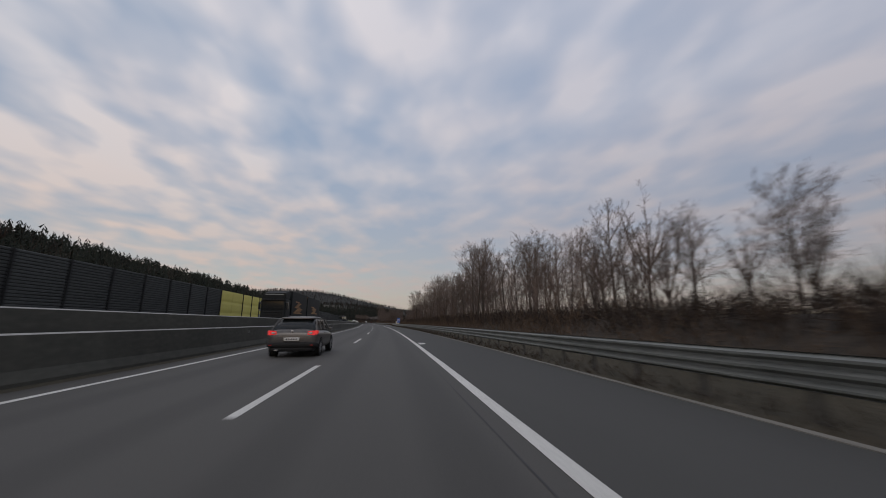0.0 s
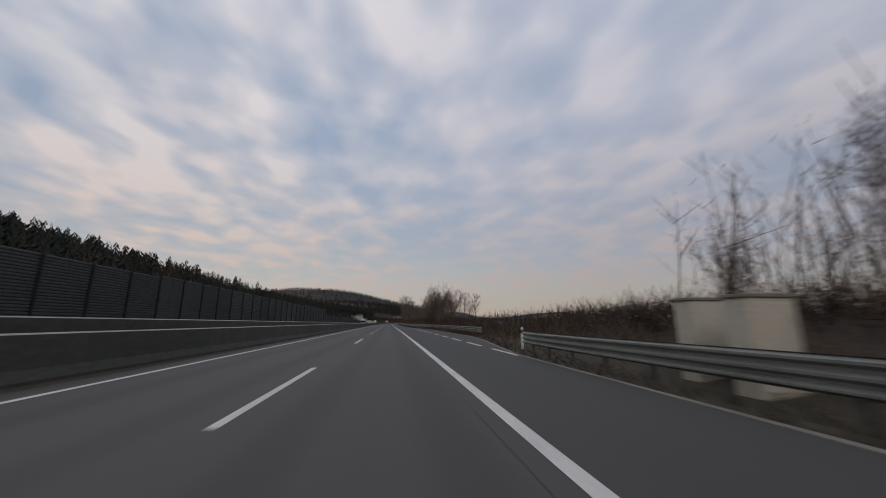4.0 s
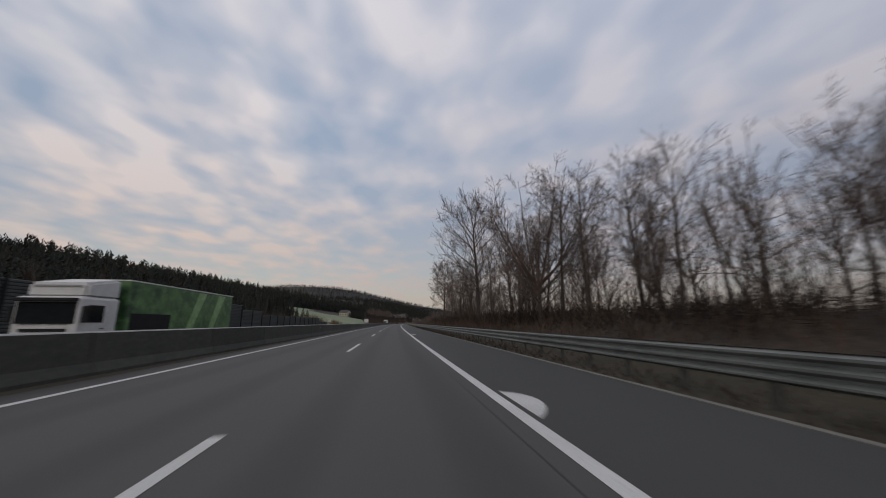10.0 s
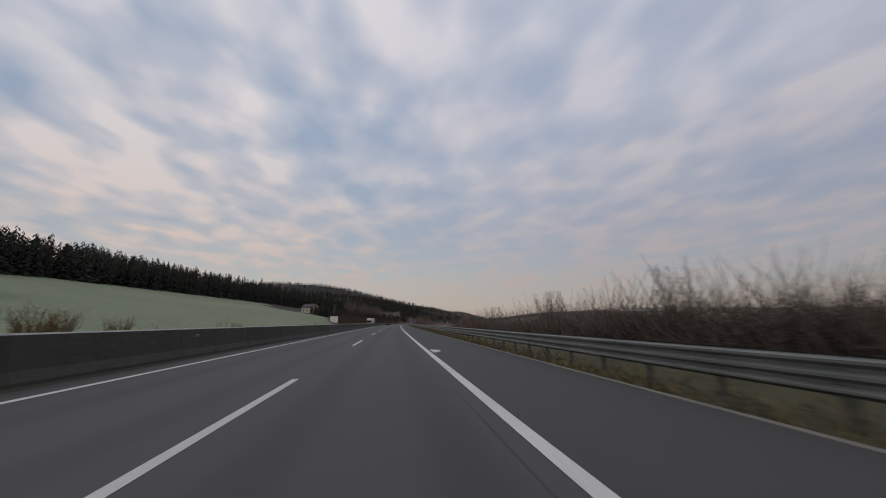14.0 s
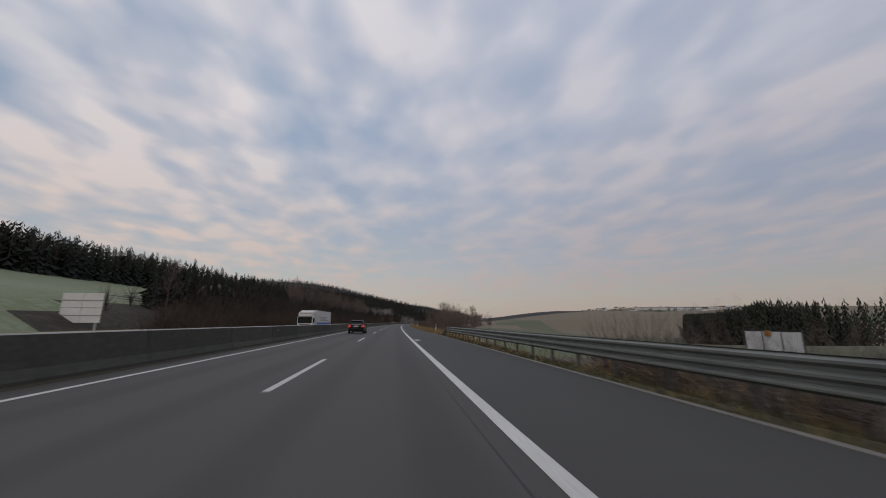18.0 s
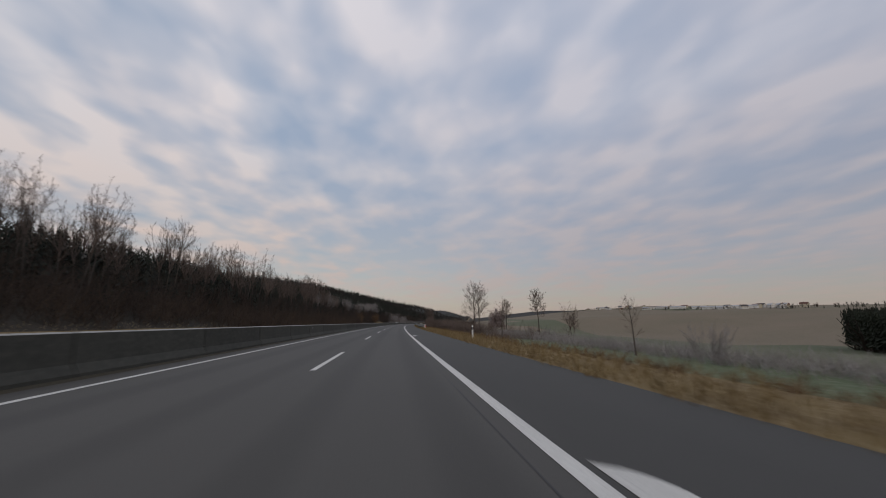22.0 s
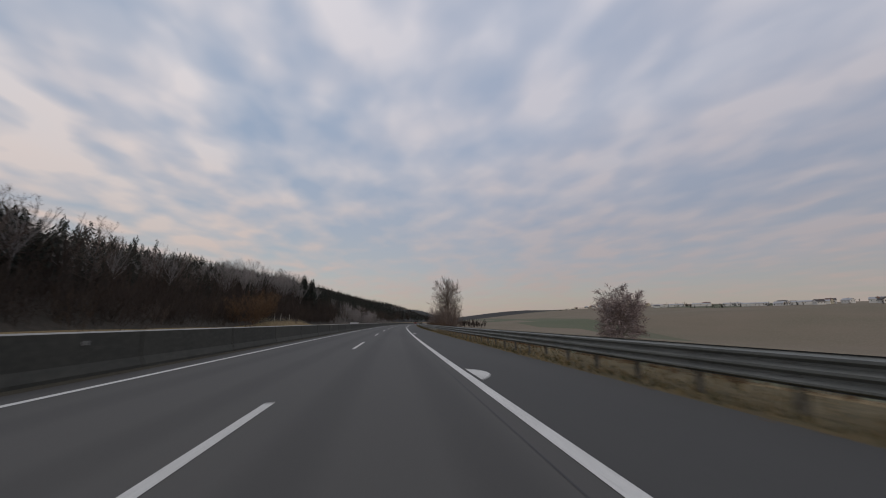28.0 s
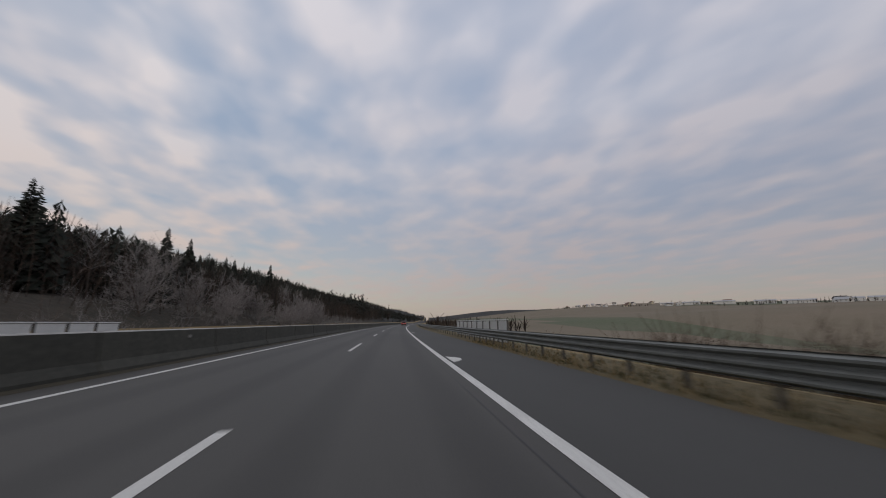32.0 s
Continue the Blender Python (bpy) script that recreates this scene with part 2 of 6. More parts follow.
M_BRUSH = surface("brown_brush", (0.085, 0.055, 0.036), (0.06, 0.042, 0.03), (0.12, 0.08, 0.05), 0.15, 2, 0.9, 0, vary=0.25)
M_DARKBRUSH = surface("dark_brown_brush", (0.046, 0.033, 0.026), (0.030, 0.023, 0.019), (0.072, 0.050, 0.036), 0.09, 1.2, 0.95, 0, vary=0.2)
M_RUST = surface("rust_brown_weeds", (0.13, 0.072, 0.035), (0.09, 0.055, 0.03), (0.17, 0.11, 0.06), 0.25, 3, 0.95, 0)
M_PINE = surface("plantation_needles", (0.030, 0.036, 0.022), (0.020, 0.025, 0.016), (0.042, 0.046, 0.030), 0.2, 2.0, 0.95, 0, vary=0.2)
M_NEEDLE = surface("conifer_needles", (0.016, 0.020, 0.014), (0.010, 0.013, 0.010), (0.026, 0.030, 0.020), 0.3, 2.5, 0.95, 0, vary=0.2)
M_WALLDARK = surface("grey_absorber_panel", (0.050, 0.054, 0.052), (0.036, 0.039, 0.038), (0.072, 0.076, 0.074), 0.4, 5, 0.85, 0.2, 0.01, vary=0.14)
M_WALLYELLOW = surface("yellow_panel", (0.62, 0.56, 0.13), (0.54, 0.49, 0.12), (0.66, 0.60, 0.19), 0.4, 5, 0.7, 0.1, 0.005, vary=0.08)
M_WALLGREY = surface("pale_grey_panel", (0.30, 0.30, 0.29), (0.25, 0.25, 0.24), (0.35, 0.35, 0.33), 0.4, 5, 0.7, 0.1, 0.005, vary=0.08)
M_PLASTICWHITE = surface("white_plastic", (0.68, 0.67, 0.64), (0.58, 0.57, 0.54), (0.72, 0.71, 0.69), 1.5, 12, 0.5, 0)
M_BLACKPLASTIC = surface("black_plastic", (0.012, 0.012, 0.013), (0.018, 0.018, 0.018), (0.022, 0.022, 0.022), 2, 20, 0.7, 0, spec=0.2)
M_RED = surface("red_reflector", (0.55, 0.03, 0.03), (0.45, 0.03, 0.03), (0.6, 0.06, 0.05), 2, 20, 0.35, 0)
M_OLDRED = surface("faded_red_paint", (0.24, 0.05, 0.05), (0.16, 0.05, 0.045), (0.3, 0.09, 0.08), 2, 20, 0.5, 0)
M_BLUE = surface("blue_sign_face", (0.02, 0.10, 0.42), (0.02, 0.09, 0.38), (0.03, 0.12, 0.46), 2, 10, 0.4, 0)
M_WOODBACK = surface("weathered_board", (0.50, 0.46, 0.38), (0.42, 0.38, 0.31), (0.56, 0.52, 0.44), 1, 8, 0.7, 0.1)
M_RENDER = surface("cream_render", (0.46, 0.42, 0.31), (0.40, 0.36, 0.27), (0.50, 0.46, 0.36), 0.6, 6, 0.9, 0.1)
M_WHITEWALL = surface("white_render", (0.62, 0.61, 0.58), (0.54, 0.53, 0.50), (0.66, 0.65, 0.62), 0.6, 6, 0.85, 0.1)
M_ROOFDARK = surface("dark_roof_tiles", (0.05, 0.046, 0.045), (0.065, 0.058, 0.055), (0.08, 0.07, 0.068), 0.6, 8, 0.75, 0.3, 0.02)
M_ROOFRED = surface("red_roof_tiles", (0.13, 0.065, 0.048), (0.11, 0.055, 0.042), (0.16, 0.085, 0.065), 0.6, 8, 0.8, 0.3, 0.02)
M_ROOFMETAL = surface("grey_sheet_roof", (0.36, 0.36, 0.37), (0.30, 0.30, 0.31), (0.42, 0.42, 0.42), 0.5, 6, 0.5, 0.05, 0.01)
M_RUBBER = surface("tyre_rubber", (0.018, 0.018, 0.018), (0.025, 0.025, 0.025), (0.035, 0.035, 0.034), 3, 20, 0.85, 0.1, 0.003)
M_RIM = surface("alloy_rim", (0.42, 0.42, 0.43), (0.34, 0.34, 0.35), (0.5, 0.5, 0.5), 3, 20, 0.35, 0, metal=0.8)
M_GLASS = surface("tinted_glass", (0.010, 0.012, 0.013), (0.016, 0.018, 0.019), (0.02, 0.022, 0.023), 1, 6, 0.1, 0, spec=0.35)
M_CARGREY = surface("grey_brown_car_paint", (0.105, 0.097, 0.092), (0.09, 0.084, 0.08), (0.12, 0.112, 0.105), 1, 9, 0.32, 0, metal=0.35, spec=0.45)
M_CARBLACK = surface("black_car_paint", (0.005, 0.005, 0.006), (0.007, 0.007, 0.008), (0.009, 0.009, 0.009), 1, 9, 0.28, 0, spec=0.12)
M_CARSILVER = surface("silver_car_paint", (0.45, 0.46, 0.47), (0.40, 0.41, 0.42), (0.5, 0.5, 0.51), 1, 9, 0.3, 0, metal=0.5)
M_CARRED = surface("red_car_paint", (0.33, 0.05, 0.045), (0.28, 0.04, 0.04), (0.38, 0.07, 0.06), 1, 9, 0.3, 0)
M_TRUCKWHITE = surface("white_truck_paint", (0.60, 0.59, 0.57), (0.50, 0.49, 0.47), (0.64, 0.63, 0.61), 0.8, 5, 0.45, 0)
M_TRUCKBLACK = surface("black_tarpaulin", (0.010, 0.013, 0.014), (0.015, 0.017, 0.018), (0.022, 0.024, 0.024), 0.6, 4, 0.65, 0.1, spec=0.2)
M_TRUCKGREEN = surface("green_tarpaulin", (0.09, 0.20, 0.065), (0.016, 0.038, 0.018), (0.14, 0.27, 0.10), 0.45, 1.6, 0.5, 0.1)
M_LEAFPRINT = surface("pale_green_print", (0.24, 0.40, 0.17), (0.16, 0.30, 0.11), (0.34, 0.48, 0.26), 0.8, 3, 0.5, 0)
M_ORANGE = surface("orange_print", (0.30, 0.13, 0.03), (0.20, 0.09, 0.025), (0.38, 0.2, 0.06), 0.8, 3, 0.5, 0)


def lamp_material(name, colour, strength):
    m, nt, b = principled(name, colour, 0.3)
    b.inputs["Emission Color"].default_value = (*colour, 1)
    b.inputs["Emission Strength"].default_value = strength
    return m


M_TAIL = lamp_material("lit_tail_lamp", (0.62, 0.02, 0.018), 0.5)
M_TAILOFF = surface("tail_lamp_glass", (0.35, 0.02, 0.02), (0.30, 0.02, 0.02), (0.4, 0.04, 0.03), 2, 20, 0.2, 0)
M_HEADLAMP = lamp_material("lit_head_lamp", (0.9, 0.9, 0.85), 1.2)


# ---------------- mesh helpers ----------------
def mesh_of(name, verts, faces, mats, index=None, smooth=False):
    me = bpy.data.meshes.new(name)
    me.from_pydata(verts, [], faces)
    for m in (mats if isinstance(mats, (list, tuple)) else [mats]):
        me.materials.append(m)
    if index is not None:
        me.polygons.foreach_set("material_index", index)
    if smooth:
        me.polygons.foreach_set("use_smooth", [True] * len(me.polygons))
    me.update()
    return me


def child(name, me, parent, m=None, label=""):
    ob = new(name, me)
    ob.parent = parent
    if m is not None:
        ob.matrix_basis = m
    if label:
        ob["label"] = label
    return ob


def part(name, bm, material, parent, label="", smooth=False):
    me = bpy.data.meshes.new(name)
    bm.to_mesh(me)
    bm.free()
    me.materials.append(material)
    if smooth:
        me.polygons.foreach_set("use_smooth", [True] * len(me.polygons))
    return child(name, me, parent, None, label)


def box(bm, x0, x1, y0, y1, z0, z1, bevel=0.0):
    r = bmesh.ops.create_cube(bm, size=1)
    for v in r["verts"]:
        v.co = Vector(((x0 + x1) / 2 + v.co.x * (x1 - x0), (y0 + y1) / 2 + v.co.y * (y1 - y0), (z0 + z1) / 2 + v.co.z * (z1 - z0)))
    if bevel:
        es = list({e for v in r["verts"] for e in v.link_edges})
        bmesh.ops.bevel(bm, geom=es, offset=bevel, segments=2, affect="EDGES", profile=0.5)
    return bm


def boxed(x0, x1, y0, y1, z0, z1, bevel=0.0):
    return box(bmesh.new(), x0, x1, y0, y1, z0, z1, bevel)


def sweep(profile, stations, place, closed=False, caps=True):
    """Verts and faces of a profile of (q, z) carried along stations by place(s, q, z)."""
    n = len(profile)
    verts = [tuple(place(s, q, z)) for s in stations for q, z in profile]
    faces = []
    for i in range(len(stations) - 1):
        for j in range(n if closed else n - 1):
            a, b = i * n + j, i * n + (j + 1) % n
            faces.append((a, a + n, b + n, b))
    if closed and caps:
        faces.append(tuple(range(n)))
        faces.append(tuple(reversed(range((len(stations) - 1) * n, len(stations) * n))))
    return verts, faces


def steps(a, b, d):
    n = max(1, int(round((b - a) / d)))
    return [a + (b - a) * i / n for i in range(n + 1)]


# ---------------- the lie of the land ----------------
def smooth(x, a, b):
    t = min(1.0, max(0.0, (x - a) / (b - a)))
    return t * t * (3 - 2 * t)


def opp_z(s):
    """Height of the other carriageway above ours."""
    return float(np.interp(s, [0, 70, 170, 240, 330, 400], [0.55, 0.5, 0.25, 0.0, -0.7, -0.7]))


def widening(s):
    """Extra paved width on the right, where the lay-by joins."""
    return 2.6 * smooth(s, 126, 150) * (1 - smooth(s, 176, 214))


EDGE = 6.85


def far_hills(s, q):
    z = 0.0
    for hs, hq, amp, ws, wq in ((2700, -900, 70, 620, 420), (3700, -250, 34, 500, 380), (3900, 900, 26, 900, 900), (1500, -300, 10, 420, 170), (4300, 300, 30, 500, 700)):
        z += amp * math.exp(-((s - hs) / ws) ** 2 - ((q - hq) / wq) ** 2)
    p = R(s, q)
    z += 122 * math.exp(-((p.x + 680) / 720) ** 2 - ((p.y - 2560) / 480) ** 2)
    return z


def ground_z(s, q):
    if q >= 0:
        e = EDGE + widening(s)
        d = q - e
        if d < 0:
            return -0.12
        bank = 1.55 * smooth(d, 2.0, 6.5) * (1 - smooth(d, 16, 30))
        yard = smooth(s, 490, 530) * (1 - smooth(s, 640, 690))
        dip = -(2.3 + 1.5 * yard) * smooth(d, 2.2, 12 + 6 * yard) + (max(0.0, min(q, 640) - 42) * 0.045 + 1.5 * yard * smooth(q, 70, 200)) * (1 + 1.5 * smooth(s, 1000, 2400))
        dip -= 19.0 * smooth(q, 25, 230) * (1 - smooth(q, 270, 520)) * smooth(s, 540, 700) * (1 - smooth(s, 1050, 1300))
        w = smooth(s, 385, 470)
        flat = bank + max(0.0, min(q, 700) - 42) * 0.012
        drop = smooth(s, 484, 512) * (1 - smooth(s, 566, 592))
        z = (1 - w) * flat + w * dip - 0.05 * smooth(d, 0, 1) - 1.6 * drop * smooth(d, 1.0, 3.2) * (1 - smooth(d, 8, 14))
    else:
        d = -q - 17.6
        if d < 0:
            return (-0.12 if q > -5.8 else opp_z(s) - 0.14)
        bank = smooth(s, 530, 575)
        slope = (0.145 + 0.05 * (1 - smooth(s, 250, 420))) * min(d, 112) + 0.18 * min(max(0.0, d - 112), 140)
        z = opp_z(s) + 0.03 + slope * smooth(d, 1.0, 9) + bank * 2.4 * smooth(d, 2.5, 12) * (1 - 0.5 * smooth(d, 25, 70))
        z += 0.85 * smooth(s, 922, 933) * (1 - smooth(s, 954, 966)) * smooth(d, 0.8, 5) * (1 - smooth(d, 20, 50))
    if q < -80:
        z += 15 * smooth(s, 400, 1000) * smooth(-q, 85, 190)
    if abs(q) > 60:
        z += noise.noise((s * 0.006, q * 0.006, 0.3)) * 2.5 * smooth(abs(q), 60, 160)
    if s > 780:
        z += far_hills(s, q) * smooth(s, 780, 1300)
    return z


def field_end(d):
    """Where the left field gives way to the brush."""
    return 566 + 3.0 * max(0.0, min(d - 4, 9)) + 1.75 * max(0.0, d - 13)


def wood_end(q):
    """Where the wood behind the noise wall ends."""
    return min(492, 428 + 1.8 * max(0.0, -q - 25))


def ground_material(s, q):
    e = EDGE + widening(s)
    if q >= 0:
        if q < e + 3.0:
            return 7 if s < 400 else (10 if s > 745 else (11 if s < 585 else 0))
        if s < 395:
            return 3 if q < 45 else 2
        if q < e + (5.0 if s > 585 else 9):
            return 11 if s < 585 else 0
        if s > 3000:
            return 5
        if s > 480 and s < 600 and q < 70:
            return 6
        band = (q + 26 * noise.noise((s * 0.004, 0.0, 7.0))) / 60.0
        if q < 42:
            return 9 if s < 800 else 8
        if q < 160 + 30 * noise.noise((s * 0.006, 3.0, 0.0)) and s < 900:
            return 8
        return (8, 2, 2, 8)[int(band) % 4] if s < 900 else (2, 2, 8, 2)[int(band) % 4]
    d = -q - 17.6
    if d < 0:
        return 6
    if s < wood_end(q) - 8:
        return 7 if d < 4 else (3 if d < 90 else 4)
    if s < field_end(d):
        return 0 if d < 2.5 else (1 if d < 110 else 4)
    if d < (7 if 926 < s < 962 or 688 < s < 724 else 5):
        return 0
    return 4 if s < 1250 else 5


GQ = [-2300, -2000, -1750, -1550, -1400, -1280, -1160, -1040, -930, -820, -720, -630, -540, -450, -340, -260, -200, -160, -140, -126, -110, -95, -80, -66, -55, -46, -39, -33, -29, -26, -23.5, -21.5, -19.5, -17.6, -17.2, -6.2, -5.6, 0, 6.8, 7.6, 8.6, 9.6, 10.8, 12.2, 14, 16.5, 20, 25, 31, 38, 48, 62, 80, 105, 140, 190, 260, 360, 500, 700, 1000, 1500]
GS = steps(-250, 1150, 7) + steps(1170, 1700, 20)[0:] + steps(1750, 3200, 45) + steps(3300, 4500, 100)
gverts, gfaces, gidx = [], [], []
for s in GS:
    for q in GQ:
        z = ground_z(s, q)
        wob = noise.noise((s * 0.15, q * 0.2, 4.0)) * (0.12 if (q > 10 or q < -19) else 0)
        gverts.append(tuple(R(s, q, z + wob)))
nq = len(GQ)
for i in range(len(GS) - 1):
    for j in range(nq - 1):
        a = i * nq + j
        gfaces.append((a, a + 1, a + nq + 1, a + nq))
        gidx.append(ground_material((GS[i] + GS[i + 1]) / 2, (GQ[j] + GQ[j + 1]) / 2 + 0.01))
ground = new("ground", mesh_of("ground", gverts, gfaces, [M_GRASS, M_FIELD, M_PLOUGH, M_BRUSHSOIL, M_FOREST, M_FARWOOD, M_GRAVEL, M_DIRTYVERGE, M_MEADOW, M_LEA, M_MOSSVERGE, M_DARKVERGE], gidx, True))
tagged(ground, "rolling winter land with frosted fields and dry verges", "ground", kind="structure")

# ---------------- carriageways ----------------
LONG = steps(-240, 1690, 10)


def slab(name, q0, q1, zf, mat, label, wide=None):
    v = []
    for s in LONG:
        z = zf(s)
        w = wide(s) if wide else 0.0
        v += [tuple(R(s, q0, z - 0.2)), tuple(R(s, q0, z)), tuple(R(s, q1 + w, z)), tuple(R(s, q1 + w, z - 0.2))]
    f = []
    for i in range(len(LONG) - 1):
        for j in range(3):
            a = i * 4 + j
            f.append((a, a + 1, a + 5, a + 4))
    me = mesh_of(name, v, f, mat)
    lay = me.uv_layers.new(name="lane")
    across = [q0, q0, q1, q1]
    for lp in me.loops:
        lay.data[lp.index].uv = (across[lp.vertex_index % 4], lp.vertex_index // 4)
    ob = new(name, me)
    return tagged(ob, label, "road", kind="structure")


road = slab("road", -5.3, 3.66, lambda s: 0.0, M_ASPHALT, "grey two-lane motorway carriageway of worn asphalt")
shoulder = slab("hard_shoulder", 3.66, EDGE, lambda s: -0.002, M_SHOULDER, "darker asphalt hard shoulder beside the carriageway", widening)
road_b = slab("opposite_road", -17.2, -6.3, opp_z, M_ASPHALT, "opposite motorway carriageway behind the concrete barrier")
kerb = slab("edge_strip", EDGE, EDGE + 0.14, lambda s: 0.012, M_EDGE, "narrow pale concrete edging along the shoulder")
for i, v in enumerate(kerb.data.vertices):
    s = LONG[i // 4]
    p = R(s, (EDGE if i % 4 < 2 else EDGE + 0.14) + widening(s), v.co.z)
    v.co.x, v.co.y = p.x, p.y
    if s > 590:
        v.co.z -= 0.3


def line_strip(name, q, w, a, b, zf, parent, dq=None):
    st = steps(a, b, 10)
    v = [tuple(R(s, q + (dq(s) if dq else 0) + o, zf(s) + 0.005)) for s in st for o in (-w / 2, w / 2)]
    f = [(2 * i, 2 * i + 1, 2 * i + 3, 2 * i + 2) for i in range(len(st) - 1)]
    return child(name, mesh_of(name, v, f, M_LINE), parent)


line_strip("edge_line", 3.68, 0.2, -230, 1690, lambda s: 0.0, road, )
seam = line_strip("seam", 3.32, 0.022, -230, 1690, lambda s: -0.002, road)
seam.data.materials[0] = M_SEAM
dirt = line_strip("gutter_dirt", -4.96, 0.42, -230, 1690, lambda s: -0.001, road)
dirt.data.materials[0] = M_DIRTYVERGE
line_strip("edge_line", -3.95, 0.16, -230, 1690, lambda s: 0.0, road)
line_strip("edge_line", -6.95, 0.16, -230, 1690, opp_z, road_b)
line_strip("edge_line", -14.0, 0.2, -230, 1690, opp_z, road_b)


def dash_mesh(name, length, w):
    c = 0.02
    v = [(-w / 2, c, 0), (w / 2, 0, 0), (w / 2, length, 0), (-w / 2, length - c, 0)]
    return mesh_of(name, v, [(0, 1, 2, 3)], M_LINE)


me_dash = dash_mesh("lane_dash", 6.0, 0.15)
for k in range(-12, 90):
    child("lane_dash", me_dash, road, RM(18 * k - 5.45, 0, 0.005))
for k in range(-12, 90):
    child("lane_dash", me_dash, road_b, RM(18 * k - 2, -10.45, opp_z(18 * k + 1) + 0.006))
me_short = dash_mesh("merge_dash", 3.7, 0.2)
for k in range(0, 13):
    child("merge_dash", me_short, shoulder, RM(129.4 + 5.8 * k, 7.0, 0.004))
# half-round distance marks beside the edge line
mv = [(0, -0.8, 0), (0, 1.1, 0)] + [(0.44 * math.sin(math.pi * (1 - (i / 12) ** 0.8)) ** 0.8, 1.1 - 1.9 * (i / 12), 0) for i in range(1, 12)]
me_mark = mesh_of("distance_mark", mv, [tuple([0] + [12 - i for i in range(0, 11)] + [1])], M_LINE)
MARK_K = [-14, 0, 2, 9, 12, 13, 17, 18, 19, 40]
MARK_S = [-120.4, 340.7, 407.4, 637.6, 736.6, 768.9, 900.2, 933.5, 965.6, 1657.0]
for k in range(-14, 40):
    s = float(np.interp(k, MARK_K, MARK_S)) - 0.15
    if not 118 < s < 216:
        child("distance_mark", me_mark, shoulder, RM(s, 3.88, 0.004))

# ---------------- median barriers ----------------
def barrier_profile(h):
    return [(-0.30, -0.14), (-0.30, 0.08), (-0.17, 0.30), (-0.12, h - 0.05), (-0.10, h), (0.10, h), (0.125, h - 0.03), (0.17, 0.30), (0.30, 0.08), (0.30, -0.14)]


def barrier_mesh(h, length):
    prof = barrier_profile(h)
    v, f = sweep(prof, [0.015, length - 0.015], lambda s, q, z: (q, s, z), True)
    # flat top and road-side chamfer take the concrete with the light painted in
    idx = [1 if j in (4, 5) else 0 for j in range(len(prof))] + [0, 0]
    return mesh_of("barrier_element", v, f, [M_BARRIER, M_BTOP_LIT], idx)


median = tagged(new("median_barrier"), "dark weathered concrete median barrier with sky light painted pale along its top edge", "barrier", kind="structure")
me_el = barrier_mesh(1.03, 6.0)
me_refl = bpy.data.meshes.new("reflector")
_b = boxed(-0.03, 0.02, -0.03, 0.03, 0, 0.10, 0.008)
_b.to_mesh(me_refl)
_b.free()
me_refl.materials.append(M_WALLGREY)
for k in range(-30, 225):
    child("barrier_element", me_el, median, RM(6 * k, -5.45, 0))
for k in range(-3, 34):
    child("reflector", me_refl, median, RM(33 * k + 10, -5.28, 0.72), "small pale reflector block")
median_b = tagged(new("opposite_median_barrier"), "second concrete barrier standing behind the first", "barrier", kind="structure")
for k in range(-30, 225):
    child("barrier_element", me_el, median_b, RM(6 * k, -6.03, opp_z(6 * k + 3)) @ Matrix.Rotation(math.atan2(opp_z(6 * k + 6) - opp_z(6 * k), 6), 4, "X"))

# ---------------- right guardrail ----------------
RAIL = [(0.00, 0.86), (0.03, 0.85), (-0.05, 0.80), (-0.05, 0.76), (0.02, 0.71), (0.02, 0.67), (-0.05, 0.62), (-0.05, 0.58), (0.02, 0.53), (0.02, 0.49), (-0.05, 0.44), (-0.05, 0.41), (0.02, 0.37), (0.00, 0.36)]


def guard_q(s):
    return 7.55 + widening(s)


pm = bmesh.new()
box(pm, 0.05, 0.11, -0.05, 0.05, -0.5, 0.80)
box(pm, 0.02, 0.05, -0.04, 0.04, 0.42, 0.82)
me_gpost = bpy.data.meshes.new("post")
pm.to_mesh(me_gpost)
pm.free()
me_gpost.materials.append(M_POST)


def guardrail(a, b, label, down_start=False, down_end=False):
    g = tagged(new("guardrail"), label, "guardrail", "guardrails beside the shoulder", "structure")
    piece = 0
    st = a
    while st < b - 0.5:
        en = min(b, st + 12.0)

        def place(s, q, z):
            drop = 0.0
            if down_end and s > b - 4.2:
                drop = smooth(s, b - 4.2, b) * 0.78
            if down_start and s < a + 4.2:
                drop = (1 - smooth(s, a, a + 4.2)) * 0.78
            return R(s, guard_q(s) + q, z - drop + 0.004 * (piece % 2))
        v, f = sweep(RAIL, steps(st, en + 0.1, 2.0), place)
        child("rail", mesh_of("rail", v, f, M_STEEL, smooth=False), g)
        piece += 1
        st = en
    n = int((b - a) / 1.75)
    for k in range(n):
        s = a + 0.6 + 1.75 * k
        if (down_end and s > b - 3.5) or (down_start and s < a + 3.5):
            continue
        child("post", me_gpost, g, RM(s, guard_q(s), 0))
    return g


guardrail(-30, 131, "grey galvanised triple-wave steel guardrail on steel posts")
guardrail(147, 585, "grey galvanised steel guardrail running down into the verge", down_end=True)
guardrail(738, 1120, "grey galvanised steel guardrail beside the field")

rail_b = [o for o in bpy.data.objects if o.name.startswith("guardrail")][1]
for s in (398.8, 523.5):
    for z in (0.58, 0.78):
        mark = part("paint_mark", boxed(-0.075, -0.055, -0.09, 0.09, z - 0.035, z + 0.035, 0.004), M_OLDRED, rail_b, "red paint mark")
        mark.matrix_basis = RM(s, guard_q(s), 0)

# ---------------- far noise wall ----------------
WALL_Q = -19.6


